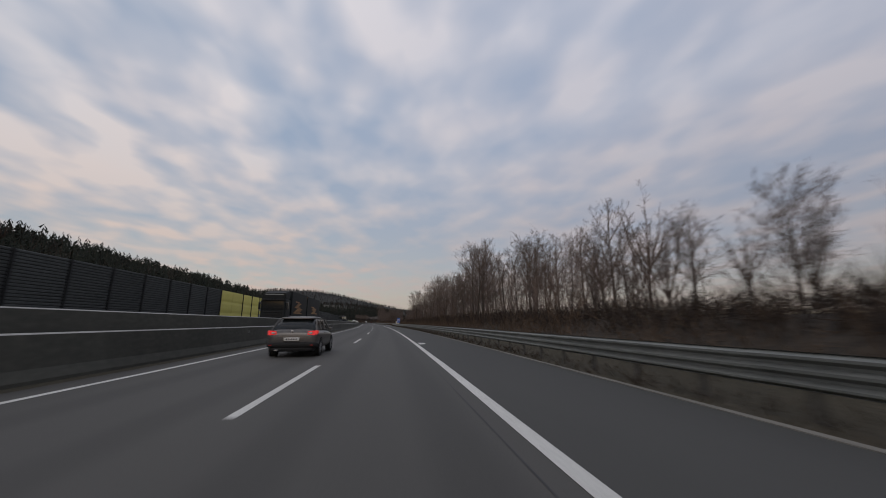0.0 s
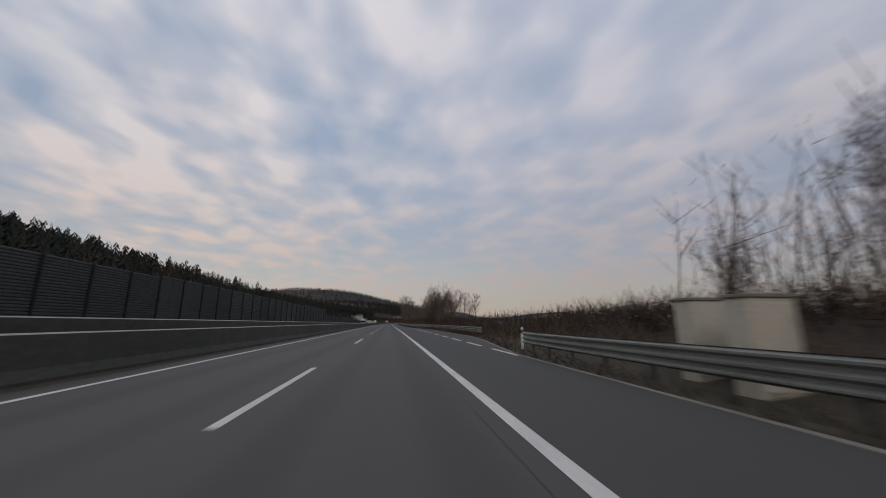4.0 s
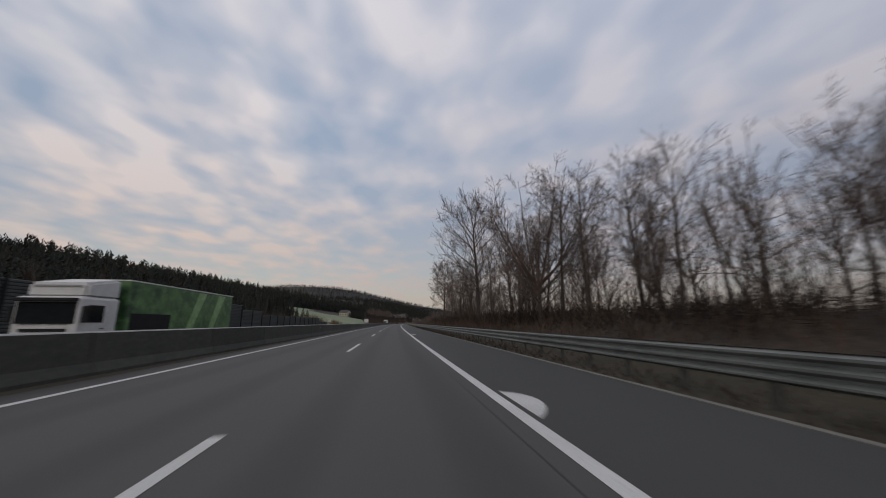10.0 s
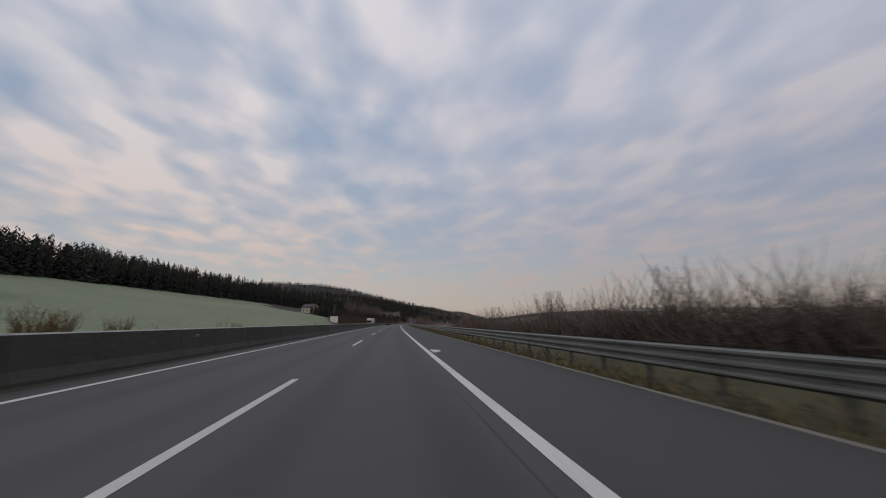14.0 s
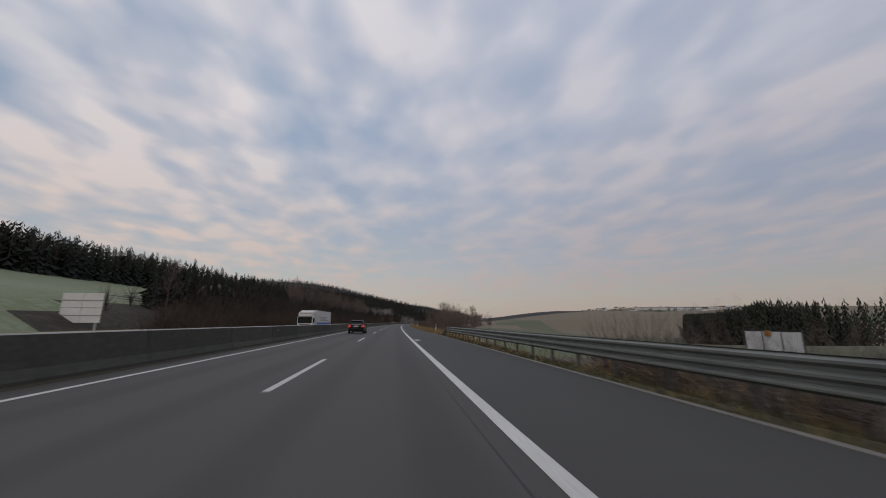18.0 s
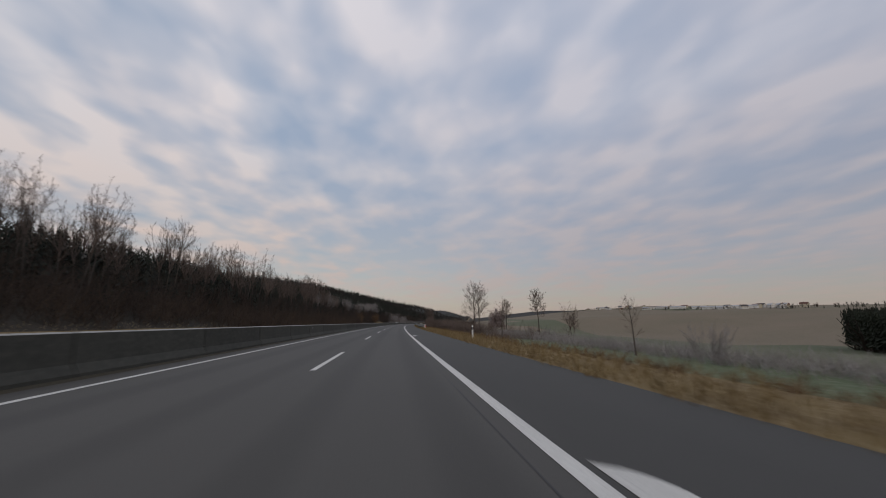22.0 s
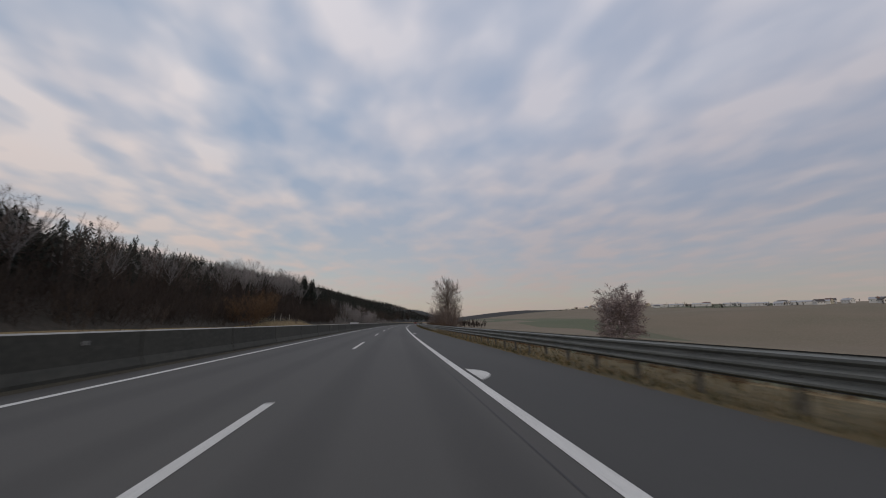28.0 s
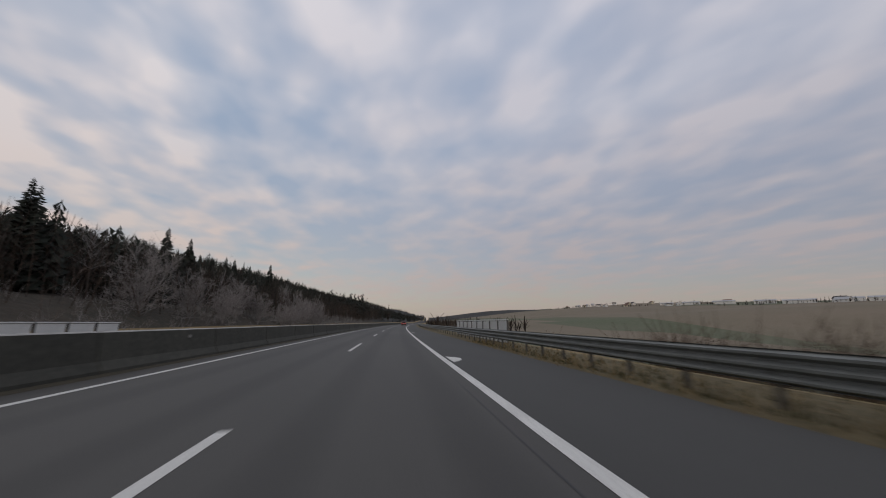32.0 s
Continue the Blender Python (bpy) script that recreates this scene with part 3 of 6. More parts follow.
def panel_mesh(name, mats, length, h, ribs):
    """A panel of slats: each slat a ridge."""
    prof = []
    n = ribs
    for i in range(n):
        z0, z1 = h * i / n, h * (i + 1) / n
        prof += [(0.0, z0), (0.05, z0 + 0.25 * (z1 - z0)), (0.05, z0 + 0.75 * (z1 - z0))]
    prof += [(0.0, h), (-0.08, h), (-0.08, 0.0)]
    v, f = sweep(prof, [0.05, length - 0.05], lambda s, q, z: (q, s, z), True)
    return mesh_of(name, v, f, mats)


def stripe_panel(h):
    rows_n = 8
    v, f, idx = [], [], []
    for i in range(rows_n):
        z0, z1 = h * i / rows_n, h * (i + 1) / rows_n - 0.02
        d = 0.03 if i % 2 else 0.0
        pv, pf = sweep([(d, z0), (d, z1), (-0.1, z1), (-0.1, z0)], [0.05, 3.95], lambda s, q, z: (q, s, z), True)
        f += [tuple(k + len(v) for k in face) for face in pf]
        idx += [i % 2] * len(pf)
        v += pv
    return mesh_of("panel", v, f, [M_WALLGREY, M_WALLYELLOW], idx)


wall_thing = tagged(new("noise_wall"), "tall noise wall of dark slatted panels with a yellow stretch", "noise wall", kind="structure")
WALL_STEPS = ((-120, 245, 5.55), (245, 357, 3.7), (357, 362, 3.1), (362, 408, 2.46), (408, 420, 1.4))
me_wallpanels = {}


def wall_panel(kind, h):
    if (kind, h) not in me_wallpanels:
        if kind == "dark":
            me_wallpanels[kind, h] = panel_mesh("panel", M_WALLDARK, 4.0, h, max(4, int(h * 5)))
        elif kind == "yellow":
            me_wallpanels[kind, h] = panel_mesh("panel", M_WALLYELLOW, 4.0, h, 3)
        else:
            me_wallpanels[kind, h] = stripe_panel(h)
    return me_wallpanels[kind, h]


me_base = bpy.data.meshes.new("plinth")
_b = boxed(-0.12, 0.14, 0, 4.0, -0.6, 0.5)
_b.to_mesh(me_base)
_b.free()
me_base.materials.append(M_BARRIER)
me_wallposts = {}


def post_mesh(h):
    if h not in me_wallposts:
        b = boxed(-0.1, 0.13, -0.08, 0.08, -0.6, h)
        me = bpy.data.meshes.new("wall_post")
        b.to_mesh(me)
        b.free()
        me.materials.append(M_BLACKPLASTIC)
        me_wallposts[h] = me
    return me_wallposts[h]


s = -119.0
while s < 418:
    top = [h for a, b, h in WALL_STEPS if a <= s < b][0]
    z = opp_z(s) + 0.05
    kind = "dark"
    if 41 <= s < 57 or 101 <= s < 133:
        kind = "yellow"
    elif 57 <= s < 101:
        kind = "stripe"
    h = round((top - z - 0.5) * 5) / 5
    child("panel", wall_panel(kind, h), wall_thing, RM(s, WALL_Q, z + 0.5))
    child("plinth", me_base, wall_thing, RM(s, WALL_Q, z))
    if kind == "dark" or int(s) % 8 == 1 or int(s) % 24 == 5:
        child("wall_post", post_mesh(round(h + 0.52, 2)), wall_thing, RM(s, WALL_Q, z))
    s += 4.0


# ---------------- plants ----------------
def tube(verts, faces, pts, radii, sides):
    base = len(verts)
    for i, (p, r) in enumerate(zip(pts, radii)):
        d = (pts[min(i + 1, len(pts) - 1)] - pts[max(i - 1, 0)])
        d = d.normalized() if d.length > 1e-6 else Vector((0, 0, 1))
        u = d.orthogonal().normalized()
        w = d.cross(u)
        for k in range(sides):
            a = 2 * math.pi * k / sides
            verts.append(tuple(p + (u * math.cos(a) + w * math.sin(a)) * r))
    for i in range(len(pts) - 1):
        for k in range(sides):
            a, b = base + i * sides + k, base + i * sides + (k + 1) % sides
            faces.append((a, b, b + sides, a + sides))


def _cyl(r, z0, z1, n=12, top=None):
    b = bmesh.new()
    bmesh.ops.create_cone(b, cap_ends=True, segments=n, radius1=r, radius2=r if top is None else top, depth=z1 - z0, matrix=Matrix.Translation((0, 0, (z0 + z1) / 2)))
    return b


def ribbon(verts, faces, pts, widths, rng):
    """A thin flat twig along pts."""
    d = (pts[-1] - pts[0]).normalized()
    w = d.cross(Vector((rng.uniform(-1, 1), rng.uniform(-1, 1), rng.uniform(-1, 1))))
    w = w.normalized() if w.length > 1e-4 else Vector((1, 0, 0))
    b = len(verts)
    for p, r in zip(pts, widths):
        verts.append(tuple(p - w * r * 0.5))
        verts.append(tuple(p + w * r * 0.5))
    for i in range(len(pts) - 1):
        faces.append((b + 2 * i, b + 2 * i + 1, b + 2 * i + 3, b + 2 * i + 2))


def limb(rng, start, d, length, bend, rise, segs):
    pts = [start.copy()]
    d = d.normalized()
    for i in range(segs):
        d = (d + Vector((rng.uniform(-1, 1), rng.uniform(-1, 1), rng.uniform(-1, 1))) * bend + Vector((0, 0, rise))).normalized()
        pts.append(pts[-1] + d * (length / segs))
    return pts


def along(pts, t):
    x = t * (len(pts) - 1)
    i = min(int(x), len(pts) - 2)
    return pts[i].lerp(pts[i + 1], x - i), (pts[i + 1] - pts[i]).normalized()


def crowned_tree(seed, h, width, fork=0.4, leaders=7, low=3, subs=11, twigs=8, fine=3, stems=1, twigmat=None, thick=1.0, w3=0.022, up=0.35, tall=False):
    """A leafless tree with a domed crown full of fine twigs. Its trunk parts into leaders at the fork or, if tall, runs on through the crown."""
    rng = random.Random(seed)
    tv, tf, cv, cf = [], [], [], []

    def spread_dir(base, amount, lift):
        return base + Vector((rng.uniform(-1, 1), rng.uniform(-1, 1), rng.uniform(-1, 1))) * amount + Vector((0, 0, lift))

    def bough(p0, tip, r0, count, reach, out=0.62, lift=0.42):
        """A curved bough from p0 to tip with its branches and twigs."""
        d = tip - p0
        mid = p0 + Vector((d.x * out, d.y * out, d.z * lift)) + Vector((rng.uniform(-1, 1), rng.uniform(-1, 1), rng.uniform(-0.5, 0.5))) * d.length * 0.06
        pts = []
        for i in range(7):
            t = i / 6
            pts.append(p0 * (1 - t) ** 2 + mid * 2 * t * (1 - t) + tip * t * t + Vector((rng.uniform(-1, 1), rng.uniform(-1, 1), rng.uniform(-1, 1))) * 0.012 * h * t)
        tube(cv, cf, pts, [max(0.012, r0 * (1 - 0.9 * i / 6)) for i in range(7)], 4)
        for j in range(count):
            t2 = 0.16 + 0.84 * (j + rng.random()) / count
            p2, bd = along(pts, min(0.999, t2))
            l2 = reach * rng.uniform(0.65, 1.1) * (1.2 - 0.62 * t2)
            b2 = limb(rng, p2, spread_dir(bd, 1.0, up * 0.3), l2, 0.13, up * 0.25, 3)
            rb = max(0.012, r0 * 0.42 * (1.1 - t2))
            ribbon(cv, cf, b2, [rb * 1.9, rb * 1.5, rb * 1.1, 0.012], rng)
            for w in range(twigs):
                p3, b3 = along(b2, 0.12 + 0.87 * (w + rng.random()) / twigs)
                tw = limb(rng, p3, spread_dir(b3, 0.9, up * 0.4), l2 * rng.uniform(0.32, 0.6), 0.1, up * 0.3, 1)
                ribbon(cv, cf, tw, (w3, w3 * 0.45), rng)
                for u in range(fine):
                    p4, b4 = along(tw, rng.uniform(0.25, 0.98))
                    e = spread_dir(b4, 0.8, up * 0.4).normalized() * l2 * rng.uniform(0.16, 0.34)
                    ribbon(cv, cf, (p4, p4 + e), (w3 * 0.75, w3 * 0.3), rng)

    for st in range(stems):
        hh = h * (1.0 if st == 0 else rng.uniform(0.75, 0.95))
        lean = Vector((rng.uniform(-1, 1), rng.uniform(-1, 1), 0)) * (0.05 if stems == 1 else 0.2)
        trunk = limb(rng, Vector((0, 0, -0.4)) + lean * 1.5 * (stems > 1), Vector((0, 0, 1)) + lean, hh * (0.86 if tall else fork + 0.14), 0.045 if tall else 0.06, 0.03, 6)
        r0 = 0.0165 * hh * thick
        tube(tv, tf, trunk, [r0 * (1.3 if i == 0 else 1) * (1 - (0.86 if tall else 0.5) * i / 6) for i in range(7)], 7)
        turn = rng.uniform(0, 6.28)
        axis = trunk[-1]
        for k in range(leaders + low):
            turn += 2.4 + rng.uniform(-0.45, 0.45)
            if tall and k < leaders:
                u = (k + rng.random()) / leaders
                p0 = along(trunk, min(0.999, (fork + (0.84 - fork) * u) / 0.86))[0]
                r = width * hh * (max(0.0, 1 - ((u - 0.38) / 0.74) ** 2) ** 0.5) * rng.uniform(0.78, 1.1)
                z = min(hh * rng.uniform(0.92, 1.0), p0.z + hh * (0.07 + 0.15 * u) + r * rng.uniform(0.1, 0.65) * (0.5 + u))
                if k == leaders - 1:
                    r, z = 0.04 * hh, hh
                axis = p0
            elif k < leaders:
                p0 = along(trunk, min(0.999, 0.68 + 0.32 * (k + 1) / leaders))[0]
                z = hh * (rng.uniform(0.94, 1.0) if k == 0 else rng.uniform(0.7, 0.97))
                ball = max(0.0, 1 - ((z / hh - 0.66) / 0.40) ** 2) ** 0.5
                r = width * hh * ball * (0.25 if k == 0 else rng.uniform(0.75, 1.1))
            else:
                p0 = along(trunk, rng.uniform(0.35, 0.8))[0]
                z = hh * rng.uniform(fork * 0.85, 0.66)
                r = width * hh * rng.uniform(0.7, 1.1)
            tip = Vector((axis.x + r * math.cos(turn), axis.y + r * math.sin(turn), z))
            bough(p0, tip, r0 * (0.28 if tall else 0.52 if k < leaders else 0.34), subs if k < leaders else subs - 3, width * hh * (0.5 if k < leaders else 0.42) + 0.04 * hh, 0.5 if tall else 0.62, 0.52 if tall else 0.42)
    return mesh_of("trunk", tv, tf, M_BARK, smooth=True), mesh_of("crown", cv, cf, twigmat or M_TWIG)


def shrub_mesh(seed, h, stems, mat):
    rng = random.Random(seed)
    v, f = [], []
    for k in range(stems):
        a = rng.uniform(0, 6.28)
        r = rng.random() ** 0.5 * h * 0.25
        st = Vector((r * math.cos(a), r * math.sin(a), -0.2))
        ln = h * rng.uniform(0.6, 1.08)
        b = limb(rng, st, Vector((math.cos(a) * 0.35, math.sin(a) * 0.35, 1.0)), ln, 0.09, 0.02, 4)
        ribbon(v, f, b, [0.036, 0.03, 0.024, 0.018, 0.01], rng)
        for j in range(7):
            p, d = along(b, 0.18 + 0.8 * (j + rng.random()) / 7)
            d2 = d + Vector((rng.uniform(-1, 1), rng.uniform(-1, 1), rng.uniform(-0.2, 0.7))) * 0.8
            tw = limb(rng, p, d2, ln * rng.uniform(0.16, 0.34), 0.2, 0.05, 2)
            ribbon(v, f, tw, (0.026, 0.02, 0.012), rng)
            for w in range(3):
                p3, d3 = along(tw, rng.uniform(0.3, 0.95))
                tw2 = [p3, p3 + (d3 + Vector((rng.uniform(-1, 1), rng.uniform(-1, 1), rng.uniform(-0.3, 0.8)))).normalized() * ln * 0.09]
                ribbon(v, f, tw2, (0.016, 0.008), rng)
    return mesh_of("crown", v, f, mat)


def conifer_mesh(seed, h, detail=1):
    """Trunk and crown of a spruce: drooping jagged whorls."""
    rng = random.Random(seed)
    tv, tf, cv, cf = [], [], [], []
    tube(tv, tf, [Vector((0, 0, -0.4)), Vector((0, 0, h * 0.5)), Vector((0, 0, h))], [0.018 * h, 0.010 * h, 0.02], 6)
    count = int(260 * detail)
    for i in range(count):
        t = 0.06 + 0.93 * (i + rng.random()) / count
        z = h * t
        r = (0.21 * h * (1 - t) ** 0.75 + 0.12) * rng.uniform(0.6, 1.15)
        a = i * 2.4 + rng.uniform(-0.5, 0.5)
        droop = r * rng.uniform(0.05, 0.45)
        dx, dy = math.cos(a), math.sin(a)
        wd = r * rng.uniform(0.16, 0.28)
        wx, wy = -dy * wd, dx * wd
        b = len(cv)
        cv += [(0, 0, z), (dx * r * 0.5 + wx, dy * r * 0.5 + wy, z - droop * 0.5 - 0.25 * r), (dx * r, dy * r, z - droop), (dx * r * 0.5 - wx, dy * r * 0.5 - wy, z - droop * 0.5 - 0.25 * r), (dx * r * 0.55, dy * r * 0.55, z - droop * 0.4 + 0.06 * r)]
        cf += [(b, b + 1, b + 4), (b + 1, b + 2, b + 4), (b + 2, b + 3, b + 4), (b + 3, b, b + 4)]
    return mesh_of("trunk", tv, tf, M_BARK), mesh_of("crown", cv, cf, M_NEEDLE)


class Kind:
    """A plant built once and then copied."""

    def __init__(self, name, label, category, group, meshes):
        self.name, self.label, self.category, self.group, self.meshes = name, label, category, group, meshes
        self.first = None

    def put(self, s, q, scale=1.0, turn=0.0, dz=0.0, tall=1.0):
        m = RM(s, q, ground_z(s, q) + dz, turn)
        if self.first is None:
            ob = new(self.name)
            tagged(ob, self.label, self.category, self.group)
            for n, me in self.meshes:
                child(n, me, ob)
            ob.matrix_basis = m @ Matrix.Diagonal((scale, scale, scale * tall, 1))
            self.first = ob
            return ob
        self.first.scale, keep = (scale, scale, scale * tall), self.first.scale.copy()
        ob = copy_thing(self.first, m)
        self.first.scale = keep
        return ob


def crown_kind(seed, label, group, **k):
    t, c = crowned_tree(seed, 12.0, **k)
    return Kind("tree", label, "tree", group, [("trunk", t), ("crown", c)])


TALL = [crown_kind(11, "tall leafless tree with a narrow twiggy grey-brown crown", "bare trees on the bank", width=0.17, fork=0.28, leaders=15, low=0, subs=8, twigs=7, fine=3, tall=True),
        crown_kind(12, "tall leafless tree with an open domed crown", "bare trees on the bank", width=0.26, fork=0.30, leaders=14, low=0, subs=9, twigs=7, fine=3, tall=True),
        crown_kind(13, "leafless tree with several leaning trunks", "bare trees on the bank", width=0.20, fork=0.32, leaders=5, low=2, subs=8, twigs=7, fine=3, stems=2, thick=0.8),
        crown_kind(14, "tall leafless tree with a dense oval crown of twigs", "bare trees on the bank", width=0.22, fork=0.24, leaders=16, low=0, subs=8, twigs=7, fine=3, tall=True)]
GRAND = [crown_kind(21, "large leafless oak with a wide oval crown", "large bare trees", width=0.24, fork=0.27, leaders=26, low=0, subs=10, twigs=9, fine=4, thick=1.2, w3=0.024, up=0.25, tall=True),
         crown_kind(22, "large leafless tree with a forked rounded crown", "large bare trees", width=0.40, fork=0.16, leaders=14, low=6, subs=11, twigs=9, fine=4, thick=1.1, w3=0.024, up=0.2)]
GRAND.append(crown_kind(25, "very large leafless tree with a broad fanning crown", "large bare trees", width=0.29, fork=0.22, leaders=22, low=0, subs=10, twigs=9, fine=4, thick=1.3, w3=0.022, up=0.4, tall=True))
BACK = [crown_kind(15, "background tree", "background trees", width=0.22, fork=0.26, leaders=12, low=0, subs=7, twigs=6, fine=2, tall=True, w3=0.03),
        crown_kind(16, "background tree", "background trees", width=0.24, fork=0.3, leaders=8, low=2, subs=7, twigs=6, fine=2, w3=0.03)]
BUSHY = [crown_kind(23, "leafless tree branching close to the ground", "low-branched bare trees", width=0.26, fork=0.14, leaders=8, low=3, subs=9, twigs=8, fine=3, stems=2, thick=0.7, w3=0.026),
         crown_kind(24, "bushy leafless tree with a rounded twiggy head", "low-branched bare trees", width=0.30, fork=0.12, leaders=11, low=4, subs=10, twigs=8, fine=3, thick=0.9, w3=0.026)]
SLIM = [crown_kind(31, "slim leafless tree standing in a row on the bank", "slim bare trees", width=0.14, fork=0.3, leaders=11, low=0, subs=7, twigs=5, fine=2, tall=True, w3=0.026, up=0.5),
        crown_kind(32, "slim leafless tree with upswept branches", "slim bare trees", width=0.17, fork=0.34, leaders=10, low=0, subs=7, twigs=5, fine=2, tall=True, w3=0.026, up=0.6),
        crown_kind(33, "young leafless tree with a small crown", "slim bare trees", width=0.2, fork=0.42, leaders=9, low=0, subs=7, twigs=6, fine=2, tall=True, w3=0.026)]
LSLIM = [crown_kind(34, "slim leafless tree rising over the brush", "slim bare trees", width=0.15, fork=0.42, leaders=11, low=0, subs=8, twigs=6, fine=2, tall=True, w3=0.026, up=0.5, thick=0.55),
         crown_kind(35, "slim leafless tree with a fan of upright twigs", "slim bare trees", width=0.2, fork=0.4, leaders=9, low=0, subs=8, twigs=6, fine=2, w3=0.026, up=0.5, thick=0.5),
         crown_kind(36, "slim leafless twin-stemmed tree on the bank", "slim bare trees", width=0.14, fork=0.4, leaders=6, low=0, subs=8, twigs=6, fine=2, stems=2, w3=0.026, up=0.5, thick=0.5)]
LFROST = [crown_kind(43, "tall frosted tree at the edge of the wood", "frosted trees", width=0.19, fork=0.42, leaders=10, low=0, subs=8, twigs=6, fine=2, tall=True, w3=0.034, twigmat=M_FROSTTWIG),
          crown_kind(44, "slim frosted tree behind the brush", "frosted trees", width=0.23, fork=0.4, leaders=8, low=0, subs=8, twigs=6, fine=2, w3=0.034, twigmat=M_FROSTTWIG)]
FAN = [Kind("shrub", "tall fan-shaped leafless shrub beside the verge", "shrub", "fan-shaped shrubs", [(n, me) for n, me in zip(("trunk", "crown"), crowned_tree(s_, 5.5, 0.38, fork=0.05, leaders=22, low=6, subs=8, twigs=6, fine=2, thick=0.5, w3=0.018, up=0.3))]) for s_ in (46, 47)]
BIGFAN = Kind("shrub", "large round leafless shrub fanning out from the ground", "shrub", "fan-shaped shrubs", [(n, me) for n, me in zip(("trunk", "crown"), crowned_tree(50, 5.6, 0.56, fork=0.05, leaders=26, low=12, subs=10, twigs=8, fine=3, thick=0.5, w3=0.02, up=0.22))])
FIELDTREE = [crown_kind(s_, "leafless field tree with a broom-like crown on a bare trunk", "field trees", width=0.17, fork=0.42, leaders=16, low=0, subs=9, twigs=8, fine=3, tall=True, w3=0.032, up=0.55) for s_ in (37, 38)]
FROST = [Kind("tree", "small rounded tree with pale drooping twigs", "tree", "frosted trees", [(n, me) for n, me in zip(("trunk", "crown"), crowned_tree(42, 8.0, 0.40, fork=0.10, leaders=22, low=22, subs=12, twigs=9, fine=4, thick=0.8, w3=0.05, up=-0.2, twigmat=M_PALEFROST))])]
PALE = [Kind("tree", "rounded roadside tree with reddish twigs", "tree", "frosted trees", [(n, me) for n, me in zip(("trunk", "crown"), crowned_tree(45, 8.0, 0.46, fork=0.10, leaders=16, low=9, subs=9, twigs=8, fine=4, thick=0.8, w3=0.02, up=0.1, twigmat=M_PALETWIG))])]
FBUSH = [Kind("shrub", "rounded frosted grey bush at the foot of the wood", "shrub", "frosted shrubs", [(n, me) for n, me in zip(("trunk", "crown"), crowned_tree(s_, 5.0, 0.42, fork=0.04, leaders=12, low=6, subs=10, twigs=9, fine=4, thick=0.5, w3=0.018, up=0.1, twigmat=M_FROSTTWIG))]) for s_ in (48, 49)]
OBUSH = [Kind("shrub", "large rounded rust-brown leafless bush", "shrub", "rust-brown bushes", [(n, me) for n, me in zip(("trunk", "crown"), crowned_tree(57, 4.6, 0.44, fork=0.04, leaders=12, low=6, subs=9, twigs=7, fine=3, thick=0.6, w3=0.03, up=0.15, twigmat=M_RUST))])]
SHRUB = [Kind("shrub", "leafless brown shrub of many thin stems", "shrub", "brown shrubs", [("crown", shrub_mesh(51, 3.6, 13, M_BRUSH))]),
         Kind("shrub", "dense leafless roadside shrub", "shrub", "brown shrubs", [("crown", shrub_mesh(52, 3.2, 14, M_TWIG))]),
         Kind("shrub", "rust-brown leafless shrub on the bank", "shrub", "brown shrubs", [("crown", shrub_mesh(53, 4.2, 13, M_BRUSH))])]
RSHRUB = [Kind("shrub", "dense rust-brown leafless bush", "shrub", "rust-brown bushes", [("crown", shrub_mesh(55, 2.6, 70, M_RUST))])]
FSHRUB = [Kind("shrub", "frosted grey leafless shrub", "shrub", "frosted shrubs", [("crown", shrub_mesh(54, 3.4, 24, M_FROSTTWIG))])]
SPRUCE = [Kind("spruce", "dark green spruce at the edge of the wood", "conifer", "spruces", [(n, me) for n, me in zip(("trunk", "crown"), conifer_mesh(61, 13))]),
          Kind("spruce", "tall dark spruce with drooping boughs", "conifer", "spruces", [(n, me) for n, me in zip(("trunk", "crown"), conifer_mesh(62, 14, 1.2))])]

rnd = random.Random(5)


def scatter(kinds, a, b, count, q0, q1, lo, hi, tall=(0.9, 1.15), jitter=1.0):
    for k in range(count):
        s = a + (b - a) * (k + 0.5 + rnd.uniform(-0.5, 0.5) * jitter) / count
        rnd.choice(kinds).put(s, rnd.uniform(q0, q1), rnd.uniform(lo, hi), rnd.uniform(0, 360), -0.1, rnd.uniform(*tall))


def grove(name, label, kinds, a, b, count, q0, q1, lo, hi):
    """A crowd of background trees joined into one object."""
    v, f, idx, mats = [], [], [], []
    n = 0
    for k in range(count):
        s = a + (b - a) * (k + rnd.random()) / count
        q = rnd.uniform(q0, q1)
        sc = rnd.uniform(lo, hi)
        m = np.array(RM(s, q, ground_z(s, q) - 0.1, rnd.uniform(0, 360)) @ Matrix.Diagonal((sc, sc, sc * rnd.uniform(0.9, 1.15), 1)))
        for _, me in rnd.choice(kinds).meshes:
            co = np.empty(len(me.vertices) * 3)
            me.vertices.foreach_get("co", co)
            v.append(co.reshape(-1, 3) @ m[:3, :3].T + m[:3, 3])
            loops = np.empty(len(me.loops), dtype=int)
            me.loops.foreach_get("vertex_index", loops)
            f.append(loops.reshape(-1, 4) + n)
            n += len(me.vertices)
            if me.materials[0] not in mats:
                mats.append(me.materials[0])
            idx += [mats.index(me.materials[0])] * len(me.polygons)
    me = mesh_of(name, np.concatenate(v).tolist(), np.concatenate(f).tolist(), mats, idx)
    return tagged(new(name, me), label, "trees", kind="stuff")


def plant(kinds, rows_):
    """Rows of s, q, height of the top above the road."""
    for s, q, top in rows_:
        k = rnd.choice(kinds)
        g = ground_z(s, q)
        k.put(s, q, (top - g) / 12.0, rnd.uniform(0, 360), -0.05, 1.0)


